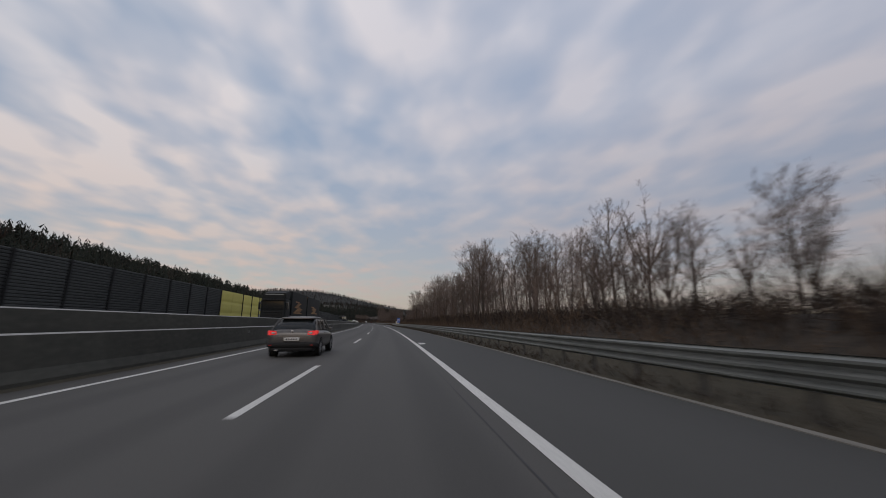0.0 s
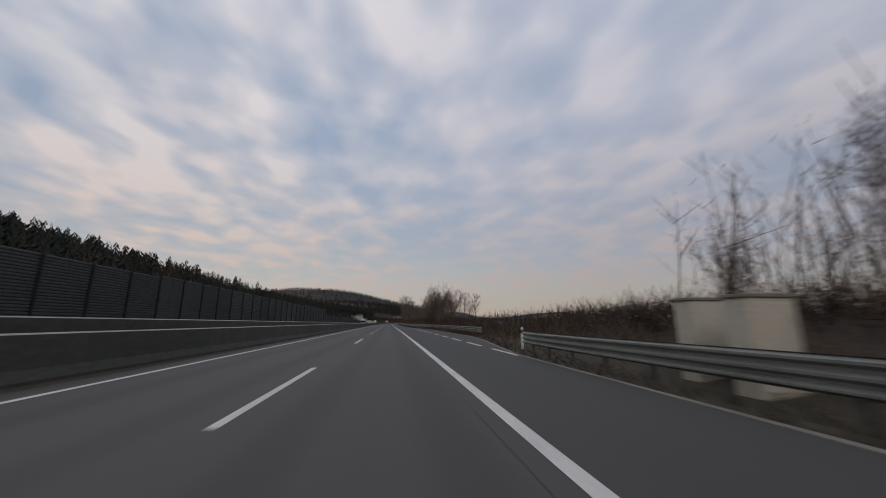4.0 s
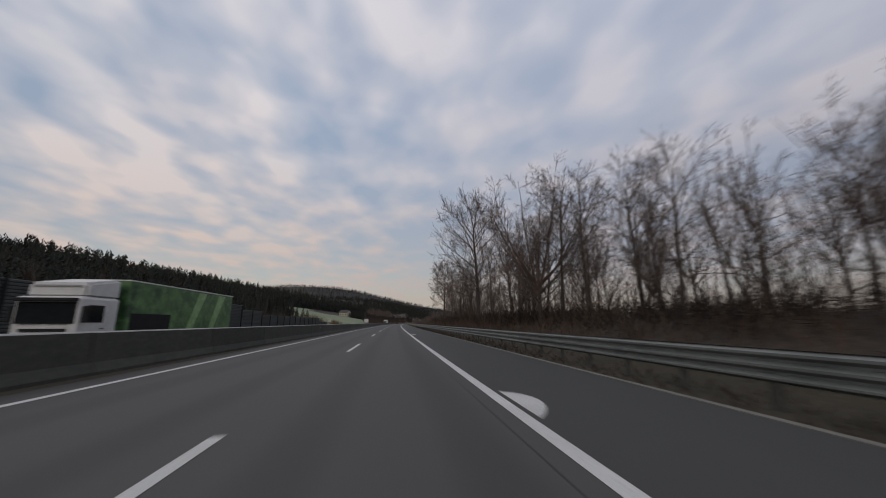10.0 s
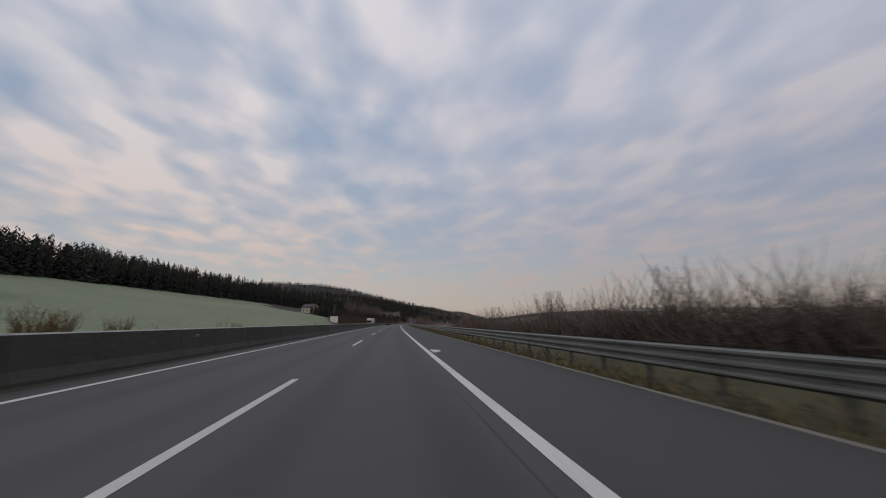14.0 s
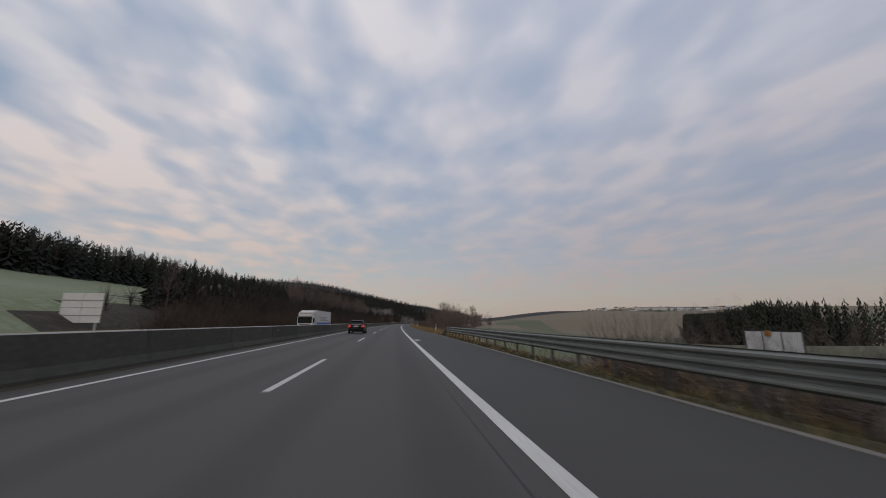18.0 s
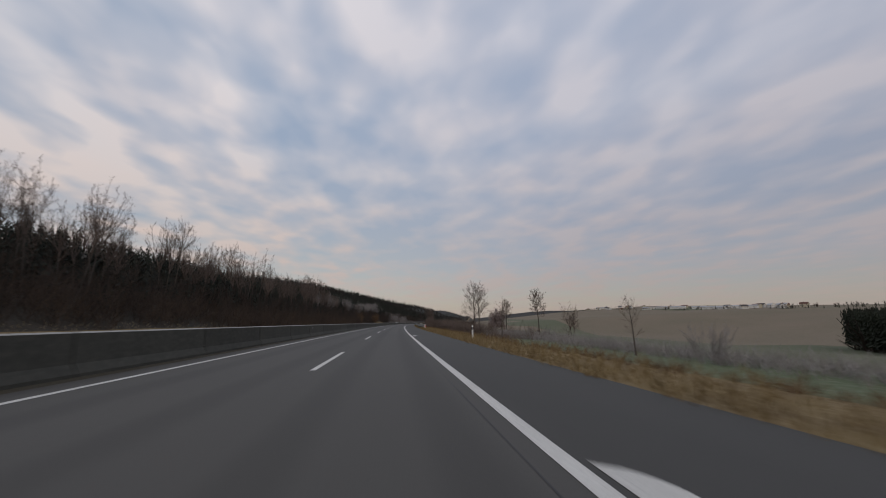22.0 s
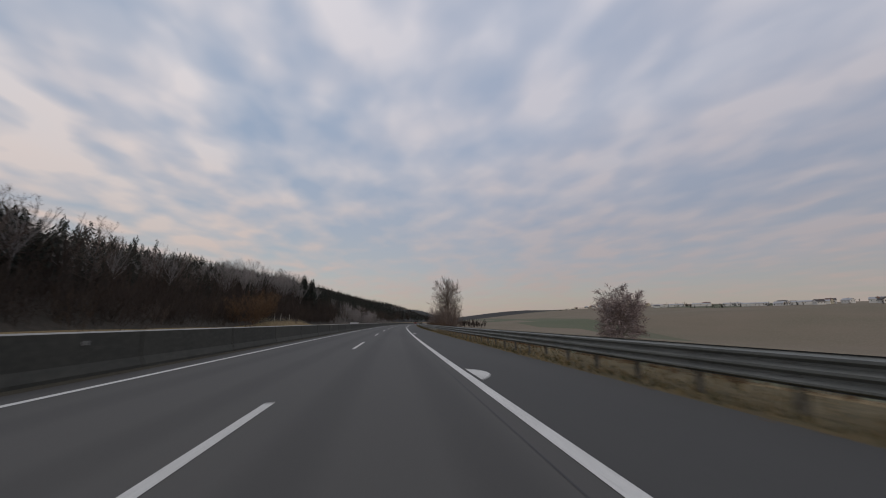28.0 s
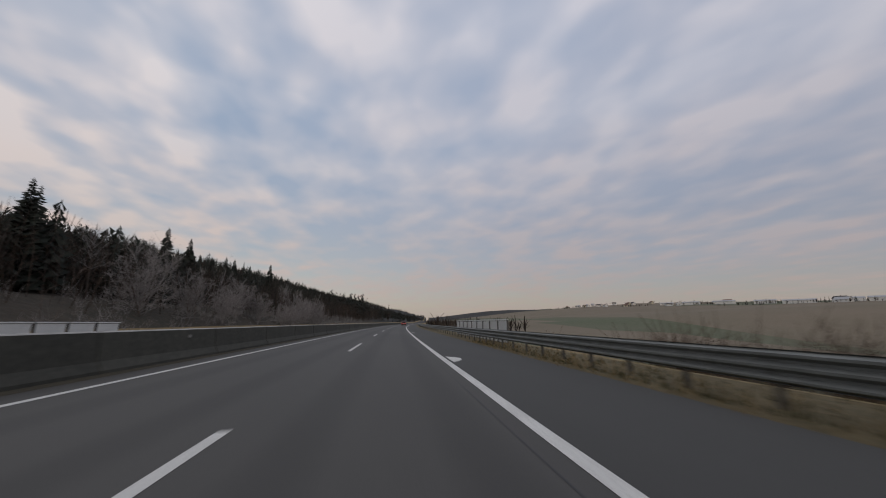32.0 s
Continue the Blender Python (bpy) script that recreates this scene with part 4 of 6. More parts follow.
# right bank, woods beside the first stretch
plant(TALL, [(3, 18, 6.2), (8, 20, 7.0), (14, 20, 8.6), (20, 21, 9.6), (25, 20, 10.4), (30, 12.4, 9.6), (31.5, 13.5, 10.6), (34.7, 13.1, 11.2), (37, 15, 10.5), (40, 19, 11), (44.6, 14.1, 9.8), (50.6, 14.1, 9.6), (54, 13, 8.8)])
plant(TALL, [(56, 15.5, 9.2), (58, 18, 10), (61, 14, 9.2), (63, 16.5, 10.4), (66, 14, 10.9), (68, 19, 11.9), (71, 12.8, 9.9), (74, 16, 11.9), (77, 15, 11.9), (80, 18, 11.4), (82, 13.2, 9.9), (86, 15.5, 10.4), (89, 18, 10.4), (12, 16, 7), (18, 17.5, 8.2), (22, 15.5, 8.8), (28, 18, 11), (33, 21, 12), (36, 24, 12.5), (42, 22, 12.5), (47, 18, 11.2), (52, 22, 12.2)])
plant(SLIM, [(24, 13.6, 7.5), (27, 14.6, 8.5), (39, 13, 8.5), (42, 12.6, 7.5), (47, 13, 8.5), (60, 12.6, 8.5), (66, 12.4, 8), (78, 12.6, 8.5), (84, 12.4, 8)])
plant(TALL, [(99, 14.1, 7.6), (103, 14.1, 8.6), (107, 15, 8.2), (112, 15.5, 8), (118, 14.5, 8.2), (123, 16, 7.5), (170.9, 14.5, 5.6), (174, 16, 5.8), (178.5, 15, 6.4), (194.6, 15.1, 6.8)])
plant(TALL + SLIM, [(205, 13.5, 7.4), (209, 14.5, 7.8), (213, 13.2, 7.2), (216.4, 12.4, 8.8), (220, 13.1, 7.2), (225, 13.1, 8.6), (230, 13.6, 7.6), (235, 14, 8), (240, 13.2, 7.5), (245, 14.5, 7.8), (250, 12.4, 6.6), (258, 14, 7.8), (263, 13, 7.4), (268, 14, 8), (273, 13.5, 8.2), (280.2, 12.4, 8.0), (283.6, 12.6, 8.0), (292, 14, 7.6)])
plant(TALL, [(312, 13.5, 8), (314.5, 13, 8.5), (318, 13.9, 9.5), (321, 12.8, 10), (324.4, 12.9, 11.2), (330, 14, 11.5), (334, 13, 12), (338, 14.5, 12.5), (341, 12.6, 9.5), (351, 13.2, 10.8), (356, 13.5, 12.6), (360.6, 13, 13.2), (365, 14, 12.4), (369, 12.3, 7.8), (371.5, 12.5, 8.0), (374, 13.4, 11.2)])
plant(TALL + BUSHY, [(-9, 16, 5.6), (-6, 14.8, 6.0), (-4, 17, 6.8), (-1.5, 15.2, 6.0), (0.5, 17.2, 7.0), (3, 15.2, 6.2), (6, 16.5, 6.8), (9, 15, 6.4), (11, 18.5, 7.4)])
plant(BUSHY, [(58, 13, 5.5), (70, 13.2, 5), (97, 13, 6), (106, 13.2, 6.6), (111, 13, 6.2), (116, 12.8, 6), (121, 13, 5.6), (126, 13.4, 5), (203, 12.4, 6.5), (208, 12.6, 7), (214, 12.5, 6.2), (248, 12.8, 6), (256, 12.6, 6), (266, 12.8, 6.2), (297, 13, 6), (303, 13, 6.4), (308, 13, 7), (316, 13, 7.4), (329, 12.5, 7), (352, 12.4, 6), (362, 12.4, 5.5)])
grove("back_row_trees", "crowd of bare trees behind the first row", BACK, 14, 125, 26, 18, 26, 0.72, 0.95)
grove("strip_trees", "bare trees in the depth of the roadside strip", BACK, 215, 370, 34, 14.5, 20, 0.45, 0.66)
scatter(LSLIM + SLIM, 294, 328, 16, 12.5, 17, 0.45, 0.62)
scatter(SHRUB, 294, 380, 20, 11.5, 15, 0.7, 1.0)
plant([GRAND[0]], [(93.5, 12.2, 9.8), (378, 12.2, 13.9)])
plant([GRAND[2]], [(345.6, 12.2, 16.5), (286.6, 12.2, 10.4)])
plant([GRAND[1]], [(200.4, 13.3, 9.4), (206, 15.5, 10.2), (196.5, 16, 8.6), (211.5, 14.2, 9.6), (326, 12.0, 11.4)])
scatter(SHRUB, -5, 128, 16, 10.5, 14.5, 0.45, 0.8)
scatter(SHRUB, 180, 400, 26, 10.8, 14.5, 0.4, 0.75)
scatter(SHRUB, 400, 448, 12, 12.5, 16, 0.45, 0.65)
scatter(SHRUB, 448, 520, 10, 12, 18, 0.35, 0.6)
plant(BUSHY, [(450, 14, 3.7), (453, 15.5, 3.4), (437, 13.5, 3.6), (466, 14, 3.2), (478, 14.5, 2.8), (408, 13.2, 3.9), (402, 13.8, 4.3), (397, 13, 4.4)])
plant(SLIM, [(417, 14, 4.8), (419, 14.8, 4.4), (421, 13.8, 4.9), (423.5, 14.6, 4.3), (425, 14, 4.0)])
# shrubs and young trees beside the open field
for s, q, k in ((596, 13, 0.55), (618.2, 13.0, 0.84), (625, 14.2, 1.15), (626.5, 15, 1.0), (636, 13.5, 0.85), (637.5, 14.5, 0.8), (643.5, 12.8, 1.0), (645, 14, 1.05)):
    rnd.choice(FAN).put(s, q, k, rnd.uniform(0, 360), -0.1)
BIGFAN.put(611.5, 13.4, 0.8, 20, -0.1)
for s, q, k in ((614.5, 14.6, 0.8), (616, 15.6, 0.9), (617.6, 15, 0.75)):
    SHRUB[1].put(s, q, k, rnd.uniform(0, 360), -0.1)
plant(SLIM[:2], [(715, 16, 4.4), (707, 29, 4.2)])
plant(TALL[1:2], [(798.3, 28.2, 14.8), (795.5, 29.6, 12.8)])
plant(FIELDTREE, [(791.7, 38.2, 8.8), (784.6, 47.2, 11.8)])
plant(BUSHY[:1], [(781.3, 57, 8.0)])
scatter(SHRUB + FSHRUB, 742, 802, 34, 23, 40, 0.6, 1.0)
scatter(FSHRUB, 655, 760, 5, 24, 34, 0.2, 0.42)
for s, q, k in ((698, 30, 1.1), (699.5, 31.5, 1.0)):
    FSHRUB[0].put(s, q, k, 40 * k)
scatter(FSHRUB + SHRUB + SHRUB, 772, 835, 30, 20, 26, 0.5, 0.95)
scatter(SHRUB, 780, 840, 10, 11.5, 16, 0.5, 0.8)
FROST[0].put(964, 68, 2.1, 30, 0.0, 0.92)
plant(BUSHY, [(943, 14.0, 4.6), (946.8, 15.0, 6.6), (970, 13.4, 6.0)])
plant([GRAND[2]], [(951, 14.2, 11.4)])
plant(TALL[1:2], [(954.5, 14.8, 11.4), (958, 14.6, 9.6), (966, 14.8, 8.0)])
for s, q, k in ((983.4, 14.0, 0.98), (987, 13.6, 0.85)):
    PALE[0].put(s, q, k, 70 * k)
scatter(SHRUB, 938, 960, 12, 11.5, 15, 0.5, 0.8)
scatter(SHRUB, 962, 1000, 10, 11.5, 15, 0.35, 0.6)
scatter(SHRUB + FSHRUB, 1030, 1120, 20, 12, 24, 0.6, 1.0)

# left bank
scatter(SHRUB, 588, 830, 25, -26, -21.0, 0.55, 0.95)
scatter(SHRUB, 830, 985, 12, -32, -22.5, 0.5, 0.9)
scatter(FBUSH, 1028, 1105, 13, -26.5, -22.5, 0.95, 1.4)
for s, q, k in ((926, -23.4, 1.1), (930.5, -24, 1.25), (935.5, -24.6, 1.1), (921, -24.5, 0.95), (874, -24, 1.0), (878, -25.5, 1.1)):
    OBUSH[0].put(s, q, k, rnd.uniform(0, 360), -0.1)
scatter(LFROST, 1026, 1110, 11, -36, -29, 0.55, 0.75)
plant(LFROST, [(1005, -38, 18.5), (1011, -39, 19.5), (1016.5, -37.5, 17)])
scatter(LSLIM, 667, 688, 9, -36, -30, 0.84, 1.0, jitter=0.7)
scatter(LSLIM, 690, 697, 3, -36, -30, 0.74, 0.9, jitter=0.7)
scatter(LSLIM, 698, 716, 11, -36, -29, 0.84, 1.0, jitter=0.7)
scatter(LSLIM, 725, 757, 17, -36, -30, 0.92, 1.1, jitter=0.7)
scatter(LSLIM, 766, 790, 9, -36, -30, 0.87, 1.0, jitter=0.7)
scatter(LSLIM, 795, 822, 13, -36, -29, 1.0, 1.2, jitter=0.7)
scatter(LSLIM, 823, 880, 14, -42, -31, 0.65, 0.85)
plant(TALL[:1], [(597.2, -27.5, 9.6)])
grove("frosted_wood", "pale frosted tree tops crowding over the dark wood", LFROST, 936, 958, 22, -44, -30, 0.64, 0.8)
grove("tall_frosted_wood", "taller frosted tree tops crowding behind the spruces", LFROST, 958, 1000, 40, -44, -30, 0.82, 0.97)
grove("frosted_wood_edge", "brown-grey rounded trees over the dark bank", BACK + LFROST[1:], 846, 904, 40, -44, -31, 0.72, 0.88)
grove("low_frosted_wood", "lower frosted trees over the dark bank", LFROST + BACK, 904, 936, 20, -44, -31, 0.5, 0.66)
scatter(SPRUCE, 890, 980, 10, -38, -29, 0.4, 0.6)
for s, q, k in ((933, -33, 0.64), (981, -31, 0.82), (983, -35, 0.95), (988, -30.5, 0.9), (997, -35, 0.95), (985, -32, 0.98), (990, -34, 1.05), (994, -31.5, 0.95), (1024, -34, 0.8), (1027, -36, 0.86), (1045, -34, 0.9), (1052, -34.5, 0.82), (1066, -35, 0.76), (1074, -37, 0.8), (1088, -34, 0.98)):
    rnd.choice(SPRUCE).put(s, q, k, rnd.uniform(0, 360))
scatter(SPRUCE, 598, 640, 12, -33, -29, 0.3, 0.45)
for s, q, k in ((411, -22, 1.35), (414, -23.5, 1.5), (417, -21.8, 1.2), (442, -21.5, 0.8), (445, -22.4, 1.0), (447.5, -21.6, 0.9), (452, -22, 1.0), (455, -23, 0.9), (460, -22, 0.8), (484, -22, 0.6), (520, -21.5, 0.5)):
    RSHRUB[0].put(s, q, k, rnd.uniform(0, 360), -0.1)
scatter(SHRUB, 460, 560, 9, -24, -20.5, 0.3, 0.55)
scatter(SPRUCE, 396, 426, 10, -36, -26, 0.4, 0.62)
scatter(SHRUB, 400, 432, 12, -25, -21.5, 0.7, 1.05)


# woods and far hills: one mesh of many simple trees
def wood(name, label, places, seed, boughs=20, strands=18, strand_w=0.022, twig=None, clear=None, broad=0.42, spread=(0.17, 0.30), vary=(0.78, 1.08), needle=None):
    rng = random.Random(seed)
    v, f, idx = [], [], []
    for s, q, h, dark in places:
        p = R(s, q, ground_z(s, q) - 0.5)
        b = len(v)
        if dark:
            h *= rng.uniform(*vary)
            wide = rng.uniform(*spread)
            v += [(p.x - 0.012 * h, p.y, p.z), (p.x + 0.012 * h, p.y + 0.005 * h, p.z), (p.x, p.y, p.z + h)]
            f.append((b, b + 1, b + 2))
            idx.append(2)
            low = rng.uniform(0.08, 0.3) if clear is None else clear
            for i in range(boughs):
                t = low + (0.98 - low) * (i + rng.random()) / boughs
                r = (wide * h * (1 - (t - low) / (1 - low)) ** rng.choice((0.5, 0.7, 0.8)) + 0.02 * h) * rng.uniform(0.6, 1.2)
                a = i * 2.4 + rng.uniform(-0.6, 0.6)
                dx, dy = math.cos(a), math.sin(a)
                w = r * broad
                z = p.z + h * t
                c = len(v)
                v += [(p.x, p.y, z + 0.05 * h), (p.x + dx * r * 0.6 - dy * w, p.y + dy * r * 0.6 + dx * w, z - 0.22 * r), (p.x + dx * r, p.y + dy * r, z - rng.uniform(0.1, 0.5) * r), (p.x + dx * r * 0.6 + dy * w, p.y + dy * r * 0.6 - dx * w, z - 0.22 * r - 0.04 * h)]
                f += [(c, c + 1, c + 2), (c, c + 2, c + 3)]
                idx += [0, 0]
        else:
            for i in range(strands):
                a, e = rng.uniform(0, 6.2832), rng.uniform(0.5, 1.5)
                L = h * rng.uniform(0.3, 0.6)
                base = Vector((p.x, p.y, p.z + h * rng.uniform(0.0, 0.45)))
                d = Vector((math.cos(a) * math.cos(e), math.sin(a) * math.cos(e), math.sin(e)))
                w = Vector((-math.sin(a), math.cos(a), 0)) * h * strand_w
                c = len(v)
                v += [tuple(base - w), tuple(base + w), tuple(base + d * L + w * 0.4), tuple(base + d * L * 1.05 - w * 0.4)]
                f.append((c, c + 1, c + 2, c + 3))
                idx.append(1)
    ob = new(name, mesh_of(name, v, f, [needle or M_NEEDLE, twig or M_TWIG, M_BARK], idx))
    return tagged(ob, label, "wood", kind="stuff")


rng = random.Random(9)
pl = []
for k in range(4300):
    s = rng.uniform(30, 1500)
    q = -124 - abs(rng.gauss(0, 1)) * (40 if k % 3 else 8)
    q *= 1 - 0.2 * smooth(s, 700, 900)
    pl.append((s, q, rng.uniform(13, 16.5) + 2.0 * (1 - smooth(s, 330, 450)), rng.random() < 0.86))
wood("hillside_wood", "dark mixed spruce wood along the hillside", pl, 1, 34, 24, 0.014, M_DARKBRUSH, 0.0, 0.26)
pl = []
for k in range(2500):
    q = rng.uniform(-125, -24.5)
    s = rng.uniform(40, wood_end(q))
    rise_ = float(np.interp(s, [40, 80, 110, 145, 180, 225, 300, 380], [-2.5, -2.2, -0.6, 2.2, 3.4, 3.6, 2.6, 0])) * smooth(-q, 28, 40)
    pl.append((s, q, rng.uniform(4.8, 6.2) + rise_ + 6 * smooth(-q, 27, 120) + 3.5 * smooth(-q, 34, 42) * smooth(s, 405, 440), rng.random() < 0.8))
wood("slope_wood", "dark spruce wood on the slope behind the noise wall", pl, 6, 44, 36, 0.008, M_DARKBRUSH, 0.02, 0.22)
pl = []
for k in range(3300):
    d = abs(rng.gauss(0, 1)) * 13
    q = -26.5 - d
    s = rng.uniform(576, 1250)
    if s < field_end(-q - 17.6) + 4 or (q < -44 and s < 684):
        continue
    if s < 860:
        pl.append((s, q, rng.uniform(4.2, 6.6) * (0.72 + 0.28 * smooth(d, 0, 4)), rng.random() < 0.42))
    else:
        pl.append((s, q - 5, rng.uniform(6, 10) * (1 - 0.28 * smooth(s, 898, 906) * (1 - smooth(s, 934, 950))), rng.random() < 0.5))
wood("bank_wood", "dense dark young wood on the bank", pl, 2, 40, 40, 0.007, M_DARKBRUSH, None, 0.3)
pl = []
for k in range(1500):
    s = rng.uniform(1180, 1800)
    pl.append((s, -60 - abs(rng.gauss(0, 1)) * 170, rng.uniform(9, 15), rng.random() < 0.6))
for k in range(1300):
    s = rng.uniform(1250, 4000)
    q = rng.uniform(-1600, -22) if rng.random() < 0.8 else -22 - abs(rng.gauss(0, 60))
    pl.append((s, q, rng.uniform(10, 18), rng.random() < 0.6))
for k in range(260):
    s = rng.uniform(1120, 1700)
    pl.append((s, rng.uniform(13, 60), rng.uniform(4, 9), False))
for k in range(1500):
    s = rng.uniform(1300, 2600)
    pl.append((s, rng.uniform(-260, -21), rng.uniform(9, 14), rng.random() < 0.7))
for k in range(60):
    pl.append((rng.uniform(1195, 1260), rng.uniform(-48, -27), rng.uniform(11, 16), True))
for k in range(1900):
    pl.append((rng.uniform(1750, 2650), rng.uniform(-1650, -380), rng.uniform(13, 22), rng.random() < 0.75))
wood("far_wood", "distant woods on the hills ahead", pl, 3, 14, 12, 0.03, M_DARKBRUSH)
pl = []
for k in range(150):
    s = rng.uniform(700, 3600)
    pl.append((s, rng.uniform(560, 700), rng.uniform(3, 7), rng.random() < 0.4))
for c in range(34):
    s0, q0 = rng.uniform(1050, 2500), rng.uniform(500, 560)
    for k in range(rng.randint(3, 16)):
        pl.append((s0 + rng.gauss(0, 22), q0 + rng.gauss(0, 8), rng.uniform(3, 7.5), rng.random() < 0.45))
wood("ridge_trees", "thin line of trees on the far field ridge", pl, 4, 18, 30, 0.02, M_DARKBRUSH, 0.05)
pl = []
for k in range(2000):
    t, d = rng.random(), abs(rng.gauss(0, 1)) * 22
    deep = min(d / 18, 1.0)
    pl.append((672 + 182 * t - 0.6 * d, 118 + 119 * t + 0.8 * d, 15 + 7 * t + (1 - t) * (5.4 * deep - 2.8) + rng.uniform(-0.5, 0.5), rng.random() < 0.97))
wood("plantation", "dense green conifer plantation beyond the meadow", pl, 5, 30, 20, 0.02, M_DARKBRUSH, 0.2, 0.3, (0.08, 0.13), (0.93, 1.05), M_PINE)


def thicket(name, label, count, place, lo, hi, mat, seed, arms=5):
    """Many thin leafless stems as one mesh."""
    rng = random.Random(seed)
    v, f = [], []
    for k in range(count):
        s, q = place(rng)
        p = R(s, q, ground_z(s, q) - 0.1)
        h = rng.uniform(lo, hi)
        for j in range(arms):
            e = Vector((rng.uniform(-0.55, 0.55), rng.uniform(-0.55, 0.55), rng.uniform(0.6, 1.05))) * h
            st = p + Vector((rng.uniform(-0.4, 0.4), rng.uniform(-0.4, 0.4), 0))
            mid = st + e * 0.55 + Vector((rng.uniform(-0.1, 0.1), rng.uniform(-0.1, 0.1), 0)) * h
            ribbon(v, f, (st, mid, st + e), (0.036, 0.028, 0.01), rng)
            for w in range(3):
                a = st.lerp(mid, rng.uniform(0.35, 1.0))
                ribbon(v, f, (a, a + Vector((rng.uniform(-0.5, 0.5), rng.uniform(-0.5, 0.5), rng.uniform(0.0, 0.5))) * h * 0.6), (0.024, 0.009), rng)
    return tagged(new(name, mesh_of(name, v, f, mat)), label, "thicket", kind="stuff")


def bank_place(r):
    q = -21.5 - abs(r.gauss(0, 4.5))
    s = r.uniform(583 + 2.6 * (-q - 21.5), 870)
    return s, q - 2.2 * smooth(s, 680, 695) * (1 - smooth(s, 720, 735))


def weed_place(r):
    s = r.choice((r.uniform(560, 925), r.uniform(560, 925), r.uniform(560, 925), r.uniform(962, 1000)))
    return s, -19.2 - abs(r.gauss(0, 1.6))


thicket("bank_brush", "dense dark brown brush on the bank", 3000, bank_place, 2.2, 4.6, M_DARKBRUSH, 71, 4)
thicket("rusty_bank_brush", "rust-brown brush among the dark brush on the bank", 2200, bank_place, 1.8, 4.0, M_BRUSH, 68, 4)
thicket("bank_weeds", "rusty brown weeds at the foot of the bank", 1700, weed_place, 0.5, 1.5, M_BRUSH, 78, 4)
thicket("verge_brush", "reddish brown brush behind the guardrail", 2300, lambda r: (r.uniform(772, 838), 12 + abs(r.gauss(0, 4.0))), 1.6, 3.8, M_TWIG, 79, 4)
thicket("slope_brush", "brown brush at the edge of the slope wood", 900, lambda r: (r.uniform(380, 432), -22 - abs(r.gauss(0, 3))), 1.6, 3.8, M_BRUSH, 80, 4)
thicket("wood_edge_brush", "leafless brush along the edge of the wood", 2600, lambda r: (r.uniform(860, 1000), -24 - abs(r.gauss(0, 4.5))), 1.8, 4.2, M_DARKBRUSH, 72, 4)
thicket("frosted_brush", "frosted grey brush beside the road", 320, lambda r: (r.uniform(990, 1200), -22 - abs(r.gauss(0, 6))), 1.2, 2.6, M_FROSTTWIG, 73, 4)
thicket("hollow_brush", "greyish brush in the hollow below the road", 1900, lambda r: (r.uniform(770, 850), 17 + abs(r.gauss(0, 6))), 2.4, 5.6, M_TWIG, 74)
thicket("field_edge_brush", "low frosted brush at the edge of the field", 1600, lambda r: (r.uniform(640, 800), 33 + r.gauss(0, 2)), 1.0, 2.4, M_FROSTTWIG, 75)
thicket("yard_brush", "fuzzy brown shrubs at the edge of the yard", 210, lambda r: (r.choice((554, 558, 560.5, 563)) + r.gauss(0, 0.9), 13.2 + abs(r.gauss(0, 0.8))), 3.0, 4.6, M_TWIG, 91, 4)
thicket("lane_brush", "brown brush behind the guardrail", 1400, lambda r: (r.uniform(400, 475), 11.8 + abs(r.gauss(0, 2.8))), 0.8, 2.3, M_TWIG, 76)
thicket("hedge_brush", "thick brown hedge beyond the guardrail", 1700, lambda r: (r.uniform(430, 486), 12.2 + abs(r.gauss(0, 2.5))), 1.6, 3.7, M_TWIG, 90)
thicket("far_lane_brush", "brown brush under the trees", 900, lambda r: (r.uniform(935, 1000), 11 + abs(r.gauss(0, 2.5))), 1.0, 2.4, M_BRUSH, 77)


def saplings(name, label, count, place, lo, hi, mat, seed):
    """A stand of thin upright young stems with side twigs, as one mesh."""
    rng = random.Random(seed)
    v, f = [], []
    for k in range(count):
        s, q = place(rng)
        p = R(s, q, ground_z(s, q) - 0.1)
        h = rng.uniform(lo, hi)
        e = Vector((rng.uniform(-0.24, 0.24), rng.uniform(-0.24, 0.24), 1)) * h
        mid = p + e * 0.5 + Vector((rng.uniform(-0.05, 0.05), rng.uniform(-0.05, 0.05), 0)) * h
        ribbon(v, f, (p, mid, p + e), (0.008 * h + 0.02, 0.006 * h + 0.012, 0.01), rng)
        for j in range(7):
            a = mid.lerp(p + e, rng.uniform(0, 0.9)) if j % 4 else p.lerp(mid, rng.uniform(0.4, 1))
            d = Vector((rng.uniform(-0.6, 0.6), rng.uniform(-0.6, 0.6), rng.uniform(0.15, 0.75))) * h * rng.uniform(0.18, 0.42)
            ribbon(v, f, (a, a + d), (0.028, 0.01), rng)
            b = a + d * rng.uniform(0.3, 0.8)
            ribbon(v, f, (b, b + Vector((rng.uniform(-0.4, 0.4), rng.uniform(-0.4, 0.4), rng.uniform(0.1, 0.6))) * h * 0.12), (0.02, 0.008), rng)
    return tagged(new(name, mesh_of(name, v, f, mat)), label, "wood", kind="stuff")


